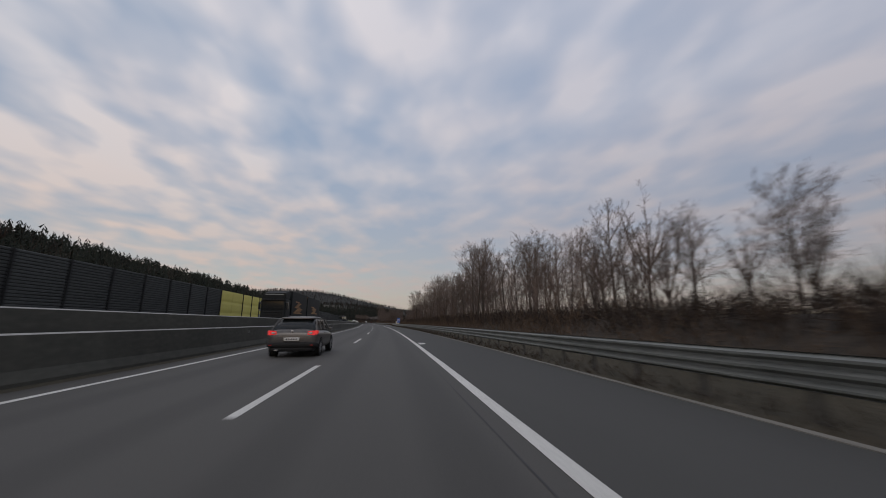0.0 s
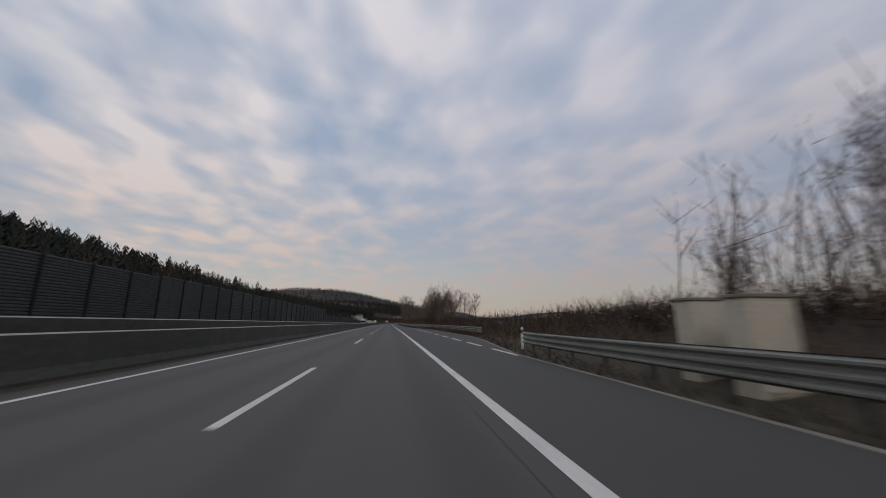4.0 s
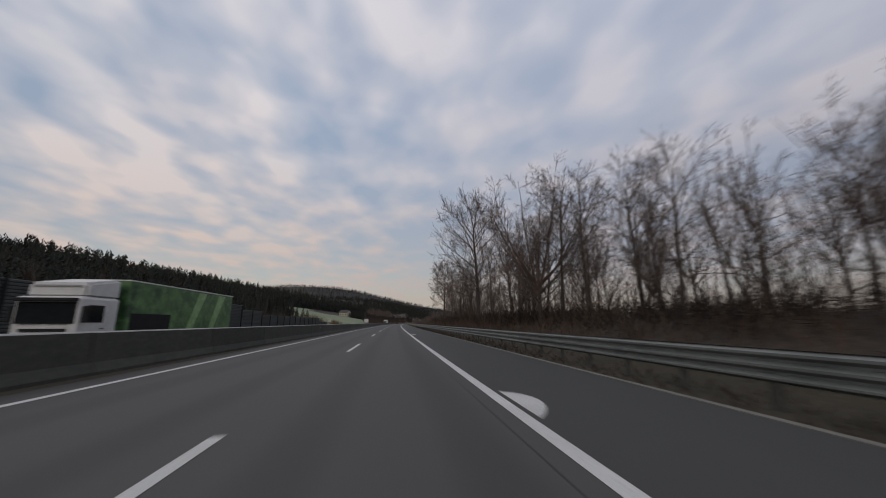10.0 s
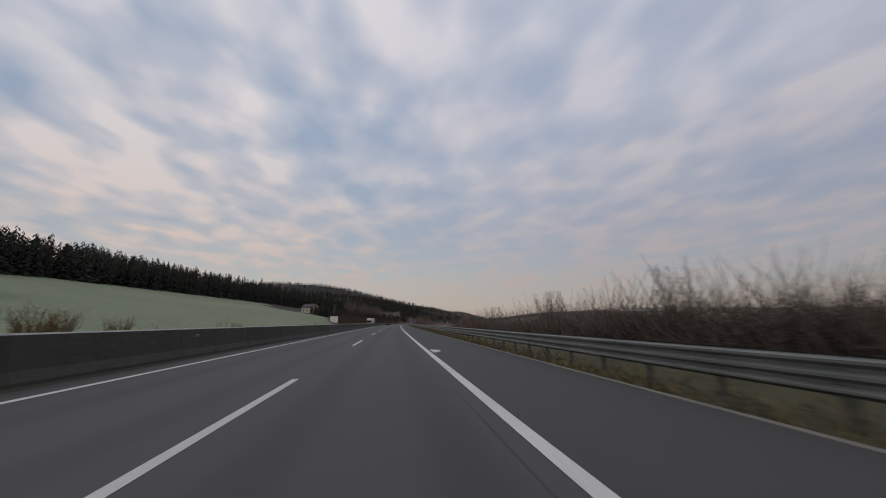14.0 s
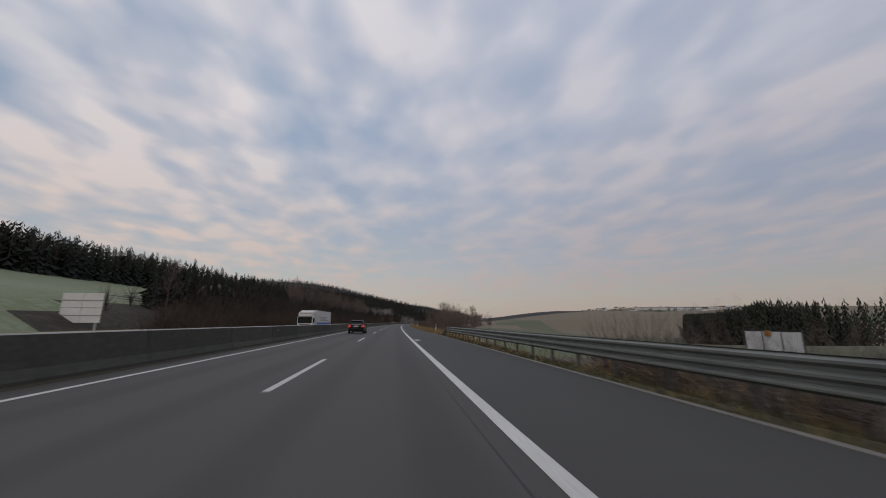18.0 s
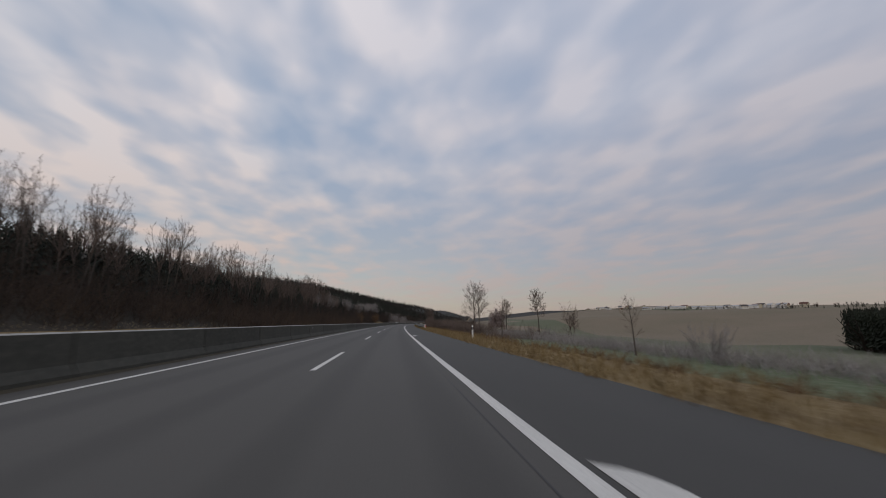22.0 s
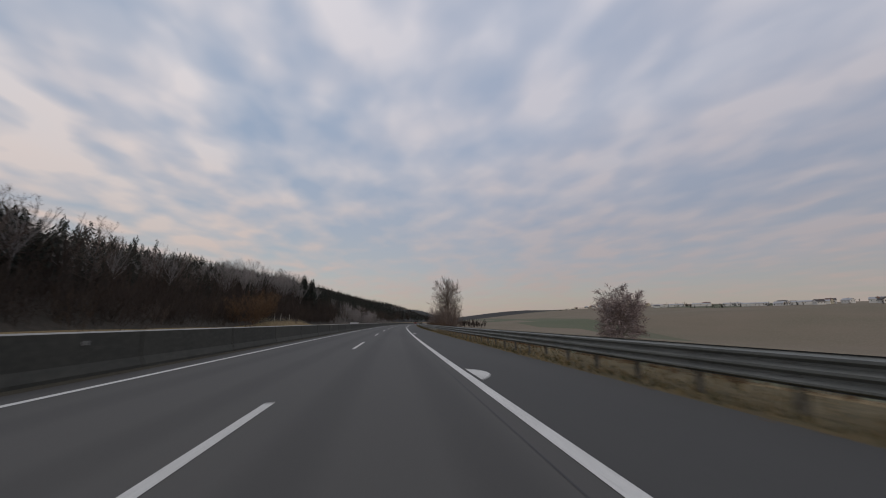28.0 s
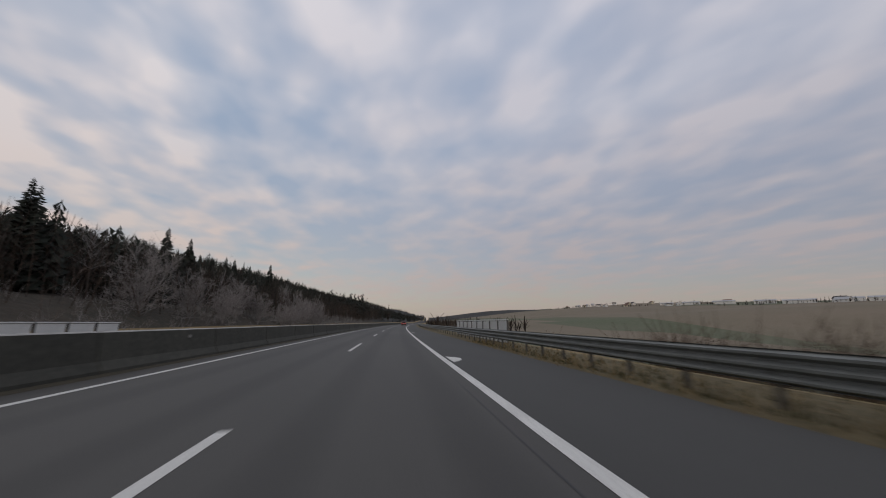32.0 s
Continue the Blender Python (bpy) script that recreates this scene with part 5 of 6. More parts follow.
saplings("young_wood", "thick stand of thin bare stems under the trees", 1800, lambda r: (r.uniform(9, 128), 12.6 + abs(r.gauss(0, 5))), 2.0, 6.0, M_TWIG, 83)
saplings("young_wood_strip", "strip of thin bare stems behind the guardrail", 2100, lambda r: (r.uniform(192, 384), 12.2 + abs(r.gauss(0, 3.2))), 1.8, 5.2, M_TWIG, 84)
saplings("bank_stems", "thin bare stems standing in the bank brush", 1500, lambda r: (r.uniform(625, 880), -24 - abs(r.gauss(0, 5))), 3.0, 6.5, M_DARKBRUSH, 85)
saplings("wood_stems", "crowded bare stems along the wood", 1500, lambda r: (r.uniform(870, 1010), -26 - abs(r.gauss(0, 6))), 3.5, 7.0, M_DARKBRUSH, 86)
saplings("frosted_stems", "greyish young trees beside the far road", 220, lambda r: (r.uniform(1000, 1260), -24 - abs(r.gauss(0, 9))), 2.5, 6.0, M_TWIG, 88)
saplings("dark_stems", "dark bare stems behind the frosted young trees", 2200, lambda r: (r.uniform(998, 1300), -25 - abs(r.gauss(0, 9))), 3.5, 8.5, M_DARKBRUSH, 89)
saplings("clump_stems", "thin stems round the roadside trees", 300, lambda r: (r.uniform(940, 965), 12.5 + abs(r.gauss(0, 2.5))), 2.0, 6.5, M_TWIG, 87)

# undergrowth along the right bank
thicket("undergrowth", "tangle of dry brown undergrowth on the bank", 4200, lambda r: (r.uniform(-12, 402), 9.8 + abs(r.gauss(0, 2.4))), 0.6, 1.6, M_BRUSH, 70, 3)
thicket("dark_undergrowth", "dense dark brown brush covering the bank", 8200, lambda r: (r.uniform(-14, 402), 11.4 + abs(r.gauss(0, 2.4))), 0.7, 1.7, M_DARKBRUSH, 69, 3)

# dry grass tufts on the verges
rng = random.Random(14)
v, f = [], []
for k in range(52000):
    s = rng.uniform(395, 1010)
    if (914 < s < 968 and rng.random() < 0.4) or (s < 585 and rng.random() < 0.55) or (s > 745 and rng.random() < 0.5):
        continue
    q = (EDGE - 0.12 if s > 590 else guard_q(s) - 0.5) + abs(rng.gauss(0, 1.3)) + 0.25 * noise.noise((s * 0.5, 0, 0))
    if 914 < s < 968 and q > 7.9:
        continue
    p = R(s, q, max(ground_z(s, q), -0.06 if q > EDGE else -0.01) - 0.02)
    h = rng.uniform(0.12, 0.40) * (1.25 if 585 < s < 745 else 0.55) * (0.5 + 0.5 * smooth(q, EDGE, EDGE + 0.6))
    e = Vector((rng.uniform(-0.6, 0.6), rng.uniform(-0.6, 0.6), 1)) * h
    ribbon(v, f, (p, p + e), (0.04, 0.01), rng)
tagged(new("verge_grass", mesh_of("verge_grass", v, f, M_GRASS)), "dry golden grass along the verge", "grass", kind="stuff")

rng = random.Random(16)
v, f = [], []
for k in range(26000):
    s = rng.choice((rng.uniform(398, 586), rng.uniform(745, 1010)))
    q = EDGE + 0.15 + abs(rng.gauss(0, 1.0))
    if 914 < s < 968:
        q = EDGE + 0.1 + abs(rng.gauss(0, 0.45)) + 0.2 * noise.noise((s * 0.4, 0, 5))
        if q > 7.9:
            continue
    p = R(s, q, ground_z(s, q) - 0.02)
    e = Vector((rng.uniform(-0.7, 0.7), rng.uniform(-0.7, 0.7), 0.9)) * rng.uniform(0.05, 0.17)
    ribbon(v, f, (p, p + e), (0.045, 0.01), rng)
tagged(new("moss_tufts", mesh_of("moss_tufts", v, f, M_DARKVERGE)), "dark mossy tufts under the guardrail", "grass", kind="stuff")

rng = random.Random(15)
v, f = [], []
for k in range(14000):
    s = rng.uniform(-15, 400)
    q = guard_q(s) - 0.45 + abs(rng.gauss(0, 1.0))
    p = R(s, q, ground_z(s, q) - 0.02)
    e = Vector((rng.uniform(-0.8, 0.8), rng.uniform(-0.8, 0.8), 0.8)) * rng.uniform(0.08, 0.3)
    ribbon(v, f, (p, p + e), (0.035, 0.01), rng)
tagged(new("dead_grass", mesh_of("dead_grass", v, f, M_BRUSHSOIL)), "dead brown grass and leaf litter under the guardrail", "grass", kind="stuff")

rng = random.Random(19)
v, f = [], []
for k in range(7000):
    s = rng.uniform(926, 964) if k % 3 else rng.uniform(684, 728)
    q = -18.2 - 6.2 * rng.random()
    p = R(s, q, ground_z(s, q) - 0.03)
    e = Vector((rng.uniform(-0.7, 0.7), rng.uniform(-0.7, 0.7), 0.8)) * rng.uniform(0.12, 0.42)
    ribbon(v, f, (p, p + e), (0.05, 0.012), rng)
tagged(new("bank_grass", mesh_of("bank_grass", v, f, M_STRAW)), "pale dry grass at the foot of the wooded bank", "grass", kind="stuff")
for s, q, h in ((940.8, -23.6, 1.6), (937, -23.6, 1.5), (946.5, -23.6, 1.5)):
    stake = tagged(new("stake"), "short wooden fence stake in the dry grass", "stake", "stakes at the wood's edge")
    stake.matrix_basis = RM(s, q, ground_z(s, q))
    part("shaft", _cyl(0.05, -0.3, h, 8, 0.04), M_WOODBACK, stake)

thicket("stream_brush", "grey-brown brush along the foot of the field", 1500, lambda r: (r.uniform(745, 805), 24 + 16 * r.random()), 0.8, 2.0, M_TWIG, 82, 3)
thicket("verge_weeds", "rust-brown dead weeds behind the grass verge", 2200, lambda r: (r.uniform(585, 912), 9.4 + abs(r.gauss(0, 0.8))), 0.25, 0.65, M_RUST, 81, 3)

# ---------------- vehicles ----------------
def loft(stations, n=20, power=3.0):
    """Closed skin over stations of (y, half width, z low, z high)."""
    v, f = [], []
    for y, w, z0, z1 in stations:
        for k in range(n):
            a = 2 * math.pi * (k + 0.5) / n
            c, sn = math.cos(a), math.sin(a)
            x = w * abs(c) ** (2 / power) * (1 if c >= 0 else -1)
            z = (z0 + z1) / 2 + (z1 - z0) / 2 * abs(sn) ** (2 / power) * (1 if sn >= 0 else -1)
            v.append((x, y, z))
    for i in range(len(stations) - 1):
        for k in range(n):
            a, b = i * n + k, i * n + (k + 1) % n
            f.append((a, b, b + n, a + n))
    f.append(tuple(reversed(range(n))))
    f.append(tuple(range((len(stations) - 1) * n, len(stations) * n)))
    return v, f


def ring(radius, width, x, n=20, inner=0.0):
    """A wheel part round the x axis."""
    v, f = [], []
    prof = [(inner, -width / 2), (radius * 0.93, -width / 2), (radius, -width * 0.3), (radius, width * 0.3), (radius * 0.93, width / 2), (inner, width / 2)]
    for k in range(n):
        a = 2 * math.pi * k / n
        for r, o in prof:
            v.append((x + o, r * math.cos(a), r * math.sin(a)))
    m = len(prof)
    for k in range(n):
        for j in range(m - 1):
            a, b = k * m + j, ((k + 1) % n) * m + j
            f.append((a, b, b + 1, a + 1))
    return v, f


def wheel(parent, x, y, r, width):
    w = child("wheel", None, parent, Matrix.Translation((x, y, r)))
    v, f = ring(r, width, 0, 22, r * 0.62)
    child("tyre", mesh_of("tyre", v, f, M_RUBBER, smooth=True), w)
    v, f = ring(r * 0.62, width * 0.82, 0, 20, 0.0)
    child("hub", mesh_of("hub", v, f, M_POST), w)
    side = 1 if x > 0 else -1
    for k in range(6):
        b = boxed(side * width * 0.40, side * width * 0.50, -0.055, 0.055, 0.0, r * 0.63, 0.008)
        bmesh.ops.rotate(b, verts=b.verts, cent=(0, 0, 0), matrix=Matrix.Rotation(k * math.pi / 3, 3, "X"))
        part("spoke", b, M_RIM, w)
    return w


def patch(name, pts, mat, parent, label="", thick=0.02, normal=None):
    """A thin solid plate over the given outline."""
    n = len(pts)
    P = [Vector(p) for p in pts]
    nor = Vector(normal) if normal else (P[1] - P[0]).cross(P[2] - P[0]).normalized()
    v = [tuple(p + nor * thick) for p in P] + [tuple(p - nor * 0.01) for p in P]
    f = [tuple(range(n)), tuple(reversed(range(n, 2 * n)))] + [(i, n + i, n + (i + 1) % n, (i + 1) % n) for i in range(n)]
    return child(name, mesh_of(name, v, f, mat), parent, None, label)


def car(label, paint, estate=False, lit=True, roof_rails=True, group="cars on the motorway"):
    """A car with its rear at y = 0, driving towards +y."""
    c = tagged(new("car"), label, "car", group)
    L = 4.55 if estate else 4.3
    body = [(0.03, 0.66, 0.46, 0.80), (0.07, 0.79, 0.36, 0.94), (0.16, 0.85, 0.30, 0.99), (0.36, 0.88, 0.26, 1.01), (0.7, 0.895, 0.23, 1.01), (1.6, 0.90, 0.22, 0.98), (2.6, 0.90, 0.22, 0.95), (3.3, 0.89, 0.22, 0.92), (3.8, 0.87, 0.23, 0.84), (L - 0.22, 0.80, 0.26, 0.74), (L - 0.05, 0.66, 0.34, 0.62), (L, 0.5, 0.42, 0.55)]
    v, f = loft(body, 28, 4.2)
    child("body", mesh_of("body", v, f, paint, smooth=True), c)
    rear = 0.16 if estate else 0.30
    top0 = 0.50 if estate else 0.86
    cabin = [(rear, 0.76, 0.90, 1.00), ((rear + top0) / 2, 0.73, 0.90, 1.25), (top0, 0.67, 0.90, 1.42), (1.5, 0.675, 0.90, 1.47), (2.2, 0.67, 0.90, 1.45), (2.75, 0.67, 0.88, 1.31), (3.35, 0.73, 0.86, 0.94)]
    v, f = loft(cabin, 24, 4.2)
    child("cabin_glass", mesh_of("cabin_glass", v, f, M_GLASS, smooth=True), c, None, "dark tinted window glass")
    roof = [(top0 - 0.22, 0.57, 1.385, 1.42), (top0 - 0.05, 0.625, 1.37, 1.45), (1.5, 0.65, 1.39, 1.49), (2.2, 0.64, 1.37, 1.47), (2.5, 0.60, 1.35, 1.41)]
    v, f = loft(roof, 18, 4.0)
    child("roof", mesh_of("roof", v, f, paint, smooth=True), c)
    for sx in (-1, 1):
        for y0, y1 in ((rear + 0.03, top0 + 0.02), (1.28, 1.36), (2.12, 2.2), (3.28, 2.6)):
            w = 0.045 if abs(y0 - y1) < 0.2 else 0.065
            patch("pillar", [(sx * 0.79, y0 - w, 0.96), (sx * 0.79, y0 + w, 0.96), (sx * 0.66, y1 + w, 1.40), (sx * 0.66, y1 - w, 1.40)], paint, c, "", 0.025, (sx, 0, 0.2))
        lamp_m = M_TAIL if lit else M_TAILOFF
        z0, z1, inner = (0.70, 0.98, 0.60) if estate else (0.79, 0.96, 0.54)
        back = [(sx * inner, 0.045, z0 + 0.03), (sx * 0.80, 0.09, z0), (sx * 0.845, 0.16, z1), (sx * (inner + 0.03), 0.075, z1 - 0.02)]
        lamp = patch("tail_lamp", back if sx > 0 else back[::-1], lamp_m, c, "lit red tail lamp" if lit else "red tail lamp", 0.03, (0, -1, 0))
        side = [(sx * 0.835, 0.10, z0 + 0.02), (sx * 0.872, 0.30, z0 + 0.08), (sx * 0.872, 0.34, z1 - 0.03), (sx * 0.845, 0.14, z1)]
        patch("lamp_side", side if sx > 0 else side[::-1], lamp_m, lamp, "", 0.02, (sx, 0, 0))
        part("lamp_lens", boxed(sx * (inner + 0.11) - 0.06, sx * (inner + 0.11) + 0.06, 0.015, 0.05, (z0 + z1) / 2 - 0.04, (z0 + z1) / 2 + 0.03, 0.01), M_RIM, lamp, "clear lens in the lamp")
        b = boxed(sx * 0.90, sx * 1.02, 2.55, 2.75, 0.92, 1.05, 0.03)
        part("mirror", b, paint, c)
        if roof_rails:
            part("roof_rail", boxed(sx * 0.54 - 0.018, sx * 0.54 + 0.018, top0 + 0.05, 2.35, 1.48, 1.53, 0.012), M_BLACKPLASTIC, c)
        for y in (0.85, L - 0.88):
            wheel(c, sx * 0.79, y, 0.32, 0.21)
            v, f = ring(0.375, 0.05, sx * 0.88, 24, 0.315)
            child("wheel_arch", mesh_of("wheel_arch", v, f, M_BLACKPLASTIC), c, Matrix.Translation((0, y, 0.33)))
        for y in (1.45, 2.3):
            part("door_handle", boxed(sx * 0.895, sx * 0.925, y, y + 0.18, 0.83, 0.86, 0.01), paint, c)
        part("reflector", boxed(sx * 0.66 - 0.09, sx * 0.66 + 0.09, -0.015, 0.03, 0.42, 0.46, 0.006), M_TAILOFF, c, "small red bumper reflector")
    step_z = 0.60 if estate else 0.54
    v, f = loft([(-0.02, 0.66, 0.40, step_z - 0.04), (0.02, 0.80, 0.35, step_z), (0.12, 0.87, 0.32, step_z + 0.02), (0.35, 0.89, 0.30, step_z + 0.02)], 24, 5.0)
    child("bumper", mesh_of("bumper", v, f, paint if estate else M_BLACKPLASTIC, smooth=True), c)
    v, f = loft([(0.02, 0.60, 0.24, 0.36), (0.06, 0.74, 0.21, 0.38), (0.3, 0.80, 0.20, 0.38)], 20, 5.0)
    child("diffuser", mesh_of("diffuser", v, f, M_BLACKPLASTIC, smooth=True), c, None, "black plastic lower bumper")
    pz = 0.77 if estate else 0.60
    plate = part("number_plate", boxed(-0.26, 0.26, -0.035, 0.03, pz, pz + 0.11, 0.006), M_PLASTICWHITE, c, "white number plate")
    for k in range(5):
        part("plate_bar", boxed(-0.19 + 0.085 * k, -0.14 + 0.085 * k, -0.043, -0.03, pz + 0.03, pz + 0.08), M_BLACKPLASTIC, plate)
    if lit is not None:
        part("rear_wiper", boxed(-0.28, 0.22, rear + 0.03, rear + 0.055, 1.03, 1.05), M_BLACKPLASTIC, c)
        part("badge", boxed(-0.05, 0.05, 0.03, 0.05, 0.90, 0.96, 0.01), M_RIM, c)
        part("exhaust", boxed(-0.56, -0.46, -0.01, 0.1, 0.24, 0.29, 0.015), M_RIM, c, "chrome exhaust tip")
    return c


def lorry(label, cab_mat, box_mat, box_len, opp=True, print_mat=None, stripes=False, group="lorries on the motorway"):
    """A lorry with its front at y = 0, driving towards -y."""
    t = tagged(new("lorry"), label, "lorry", group)
    b = bmesh.new()
    box(b, -1.22, 1.22, 0.05, 2.25, 0.45, 3.0, 0.12)
    part("cab", b, cab_mat, t)
    b = bmesh.new()
    r = bmesh.ops.create_cube(b, size=1)
    for v in r["verts"]:
        y = 0.35 if v.co.y < 0 else 2.3
        z = 2.95 if v.co.z < 0 else (3.95 if v.co.y > 0 else 3.6)
        v.co = Vector((v.co.x * 2.3, y, z))
    bmesh.ops.bevel(b, geom=b.edges[:], offset=0.12, segments=2, affect="EDGES")
    part("roof_spoiler", b, cab_mat, t)
    part("windscreen", boxed(-1.1, 1.1, 0.0, 0.1, 1.85, 2.75, 0.05), M_GLASS, t, "dark windscreen")
    part("sun_visor", boxed(-1.12, 1.12, -0.16, 0.1, 2.78, 2.92, 0.03), M_BLACKPLASTIC, t)
    for k in range(4):
        part("grille_bar", boxed(-0.85, 0.85, -0.01, 0.08, 0.82 + 0.24 * k, 0.94 + 0.24 * k, 0.02), M_BLACKPLASTIC, t)
    part("bumper", boxed(-1.23, 1.23, -0.06, 0.4, 0.35, 0.75, 0.06), cab_mat, t)
    for sx in (-1, 1):
        part("headlamp", boxed(sx * 0.78 - 0.22, sx * 0.78 + 0.22, -0.08, 0.05, 0.5, 0.68, 0.03), M_HEADLAMP, t, "lit headlamp")
        part("mirror", boxed(sx * 1.36 - 0.1, sx * 1.36 + 0.1, 0.1, 0.25, 1.9, 2.6, 0.04), M_BLACKPLASTIC, t)
        part("side_window", boxed(sx * 1.23 - 0.016, sx * 1.23 + 0.016, 0.45, 1.35, 1.9, 2.65, 0.01), M_GLASS, t)
        part("step", boxed(sx * 1.15 - 0.08, sx * 1.15 + 0.08, 0.6, 1.3, 0.35, 0.8, 0.03), M_BLACKPLASTIC, t)
        part("indicator", boxed(sx * 1.1 - 0.07, sx * 1.1 + 0.07, -0.075, 0.05, 0.5, 0.66, 0.02), M_ORANGE, t, "amber indicator")
        part("wiper", boxed(sx * 0.5 - 0.42, sx * 0.5 + 0.42, -0.03, 0.0, 1.86, 1.90, 0.005), M_BLACKPLASTIC, t)
        part("mudguard", boxed(sx * 1.06 - 0.18, sx * 1.06 + 0.18, 0.5, 1.7, 1.02, 1.1, 0.03), M_BLACKPLASTIC, t)
        dr = part("cab_door", boxed(sx * 1.222 - 0.01, sx * 1.222 + 0.01, 0.35, 1.5, 0.95, 2.75, 0.008), cab_mat, t)
        part("door_handle", boxed(sx * 1.24 - 0.015, sx * 1.24 + 0.015, 1.28, 1.44, 1.62, 1.67, 0.005), M_BLACKPLASTIC, dr)
    part("number_plate", boxed(-0.26, 0.26, -0.075, -0.055, 0.4, 0.5), M_PLASTICWHITE, t)
    part("visor_lamp", boxed(-0.9, 0.9, 0.3, 0.36, 3.42, 3.5, 0.01), M_WALLGREY, t)
    L0, L1 = 2.7, 2.7 + box_len
    part("chassis", boxed(-0.5, 0.5, 1.5, L1 - 0.2, 0.7, 1.0), M_BLACKPLASTIC, t)
    part("side_skirt", boxed(-1.2, 1.2, L0 + 1.2, L1 - 4.2, 0.6, 1.02, 0.03), M_POST, t)
    bx = part("load_box", boxed(-1.275, 1.275, L0, L1, 1.12, 3.98, 0.05), box_mat, t)
    part("box_rail", boxed(-1.29, 1.29, L0 - 0.02, L1 + 0.02, 1.04, 1.14, 0.01), M_WALLGREY, t)
    part("box_top_rail", boxed(-1.285, 1.285, L0 - 0.02, L1 + 0.02, 3.93, 3.99, 0.01), cab_mat, t)
    if print_mat is M_TRUCKBLACK:
        for sx in (-1, 1):
            part("printed_patch", boxed(sx * 1.28 - 0.008, sx * 1.28 + 0.008, L0 + 0.3, L0 + 3.6, 1.25, 2.35, 0.004), M_BLACKPLASTIC, bx)
            for a in (5.2, 8.0):
                pts = [(sx * 1.276, L0 + a, 1.2), (sx * 1.276, L0 + a + 0.7, 1.2), (sx * 1.276, L0 + a + 2.3, 3.85), (sx * 1.276, L0 + a + 1.3, 3.85)]
                patch("printed_band", pts if sx < 0 else pts[::-1], M_LEAFPRINT, bx, "", 0.012, (sx, 0, 0))
    elif print_mat:
        for sx in (-1, 1):
            for k in range(9):
                a, w = 0.12 + 0.05 * (k * 5 % 4) + 0.012 * k, 0.52 - 0.035 * k - 0.05 * (k * 3 % 4)
                part("printed_streak", boxed(sx * 1.28 - 0.008, sx * 1.28 + 0.008, L0 + a * box_len, L0 + (a + w) * box_len, 1.55 + 0.16 * k, 1.68 + 0.16 * k), print_mat, bx)
    for y in (1.1, L1 - 1.0, L1 - 2.3, L1 - 3.6):
        for sx in (-1, 1):
            wheel(t, sx * 1.05, y, 0.5, 0.32)
    return t


def put_on_road(ob, s, q, z=0.0, back=False):
    ob.matrix_basis = RM(s, q, z)
    return ob


put_on_road(car("grey-brown hatchback with lit tail lamps in the overtaking lane", M_CARGREY), 3.2, -1.45)
put_on_road(car("black estate car with lit red tail lamps in the overtaking lane", M_CARBLACK, True), 587.6, -1.9)
put_on_road(car("small red car driving far ahead", M_CARRED, False, True, False), 1136, 1.9)
silver_car = car("silver car on the opposite carriageway behind the barrier", M_CARSILVER, False, False, False)
silver_car.matrix_basis = RM(291.5, -8.3, opp_z(290)) @ Matrix.Rotation(math.pi, 4, "Z") @ Matrix.Diagonal((1.04, 1.04, 1.24, 1))
white_car = car("pale car on the opposite carriageway", M_CARSILVER, True, False, True)
white_car.matrix_basis = RM(656, -8.7, opp_z(654)) @ Matrix.Rotation(math.pi, 4, "Z")

dark_lorry = put_on_road(lorry("black curtain-sided lorry with orange print pulling a trailer", M_TRUCKBLACK, M_TRUCKBLACK, 8.0, print_mat=M_ORANGE), 29.4, -9.8, opp_z(50) + 0.2)
trailer = part("trailer", boxed(-1.275, 1.275, 11.2, 20.6, 1.12, 3.98, 0.05), M_TRUCKBLACK, dark_lorry)
part("trailer_rail", boxed(-1.29, 1.29, 11.18, 20.62, 1.04, 1.14, 0.01), M_WALLGREY, dark_lorry)
part("front_panel", boxed(-1.2, 1.2, 11.12, 11.22, 3.55, 3.93, 0.02), M_ORANGE, dark_lorry, "orange panel on the trailer's front")
part("drawbar", boxed(-0.12, 0.12, 10.4, 12.5, 0.7, 0.9, 0.02), M_BLACKPLASTIC, dark_lorry)
for sx in (-1, 1):
    for k in range(6):
        part("printed_streak", boxed(sx * 1.28 - 0.008, sx * 1.28 + 0.008, 14.0 + 0.35 * (k * 7 % 5), 18.6 - 0.5 * (k * 3 % 4) - 0.2 * k, 1.75 + 0.17 * k, 1.89 + 0.17 * k), M_ORANGE, trailer)
    for y in (12.6, 19.0, 17.7):
        wheel(dark_lorry, sx * 1.05, y, 0.48, 0.3)
put_on_road(lorry("white lorry with a green printed curtain trailer", M_TRUCKWHITE, M_TRUCKGREEN, 11.6, print_mat=M_TRUCKBLACK), 319.0, -12.3, opp_z(325))
pale_lorry = put_on_road(lorry("white lorry with a plain white trailer", M_TRUCKWHITE, M_TRUCKWHITE, 13.4), 607.2, -12.2, opp_z(612))
part("stripe", boxed(1.27, 1.30, 3.2, 15.6, 1.5, 1.95, 0.005), M_BLUE, pale_lorry, "blue stripe along the trailer")
for a, b, z in ((5.0, 12.5, 2.75), (6.0, 11.0, 2.5), (5.5, 13.5, 2.28)):
    part("lettering_bar", boxed(1.27, 1.29, a, b, z, z + 0.13), M_WALLGREY, pale_lorry, "faded blue-grey bar of lettering")


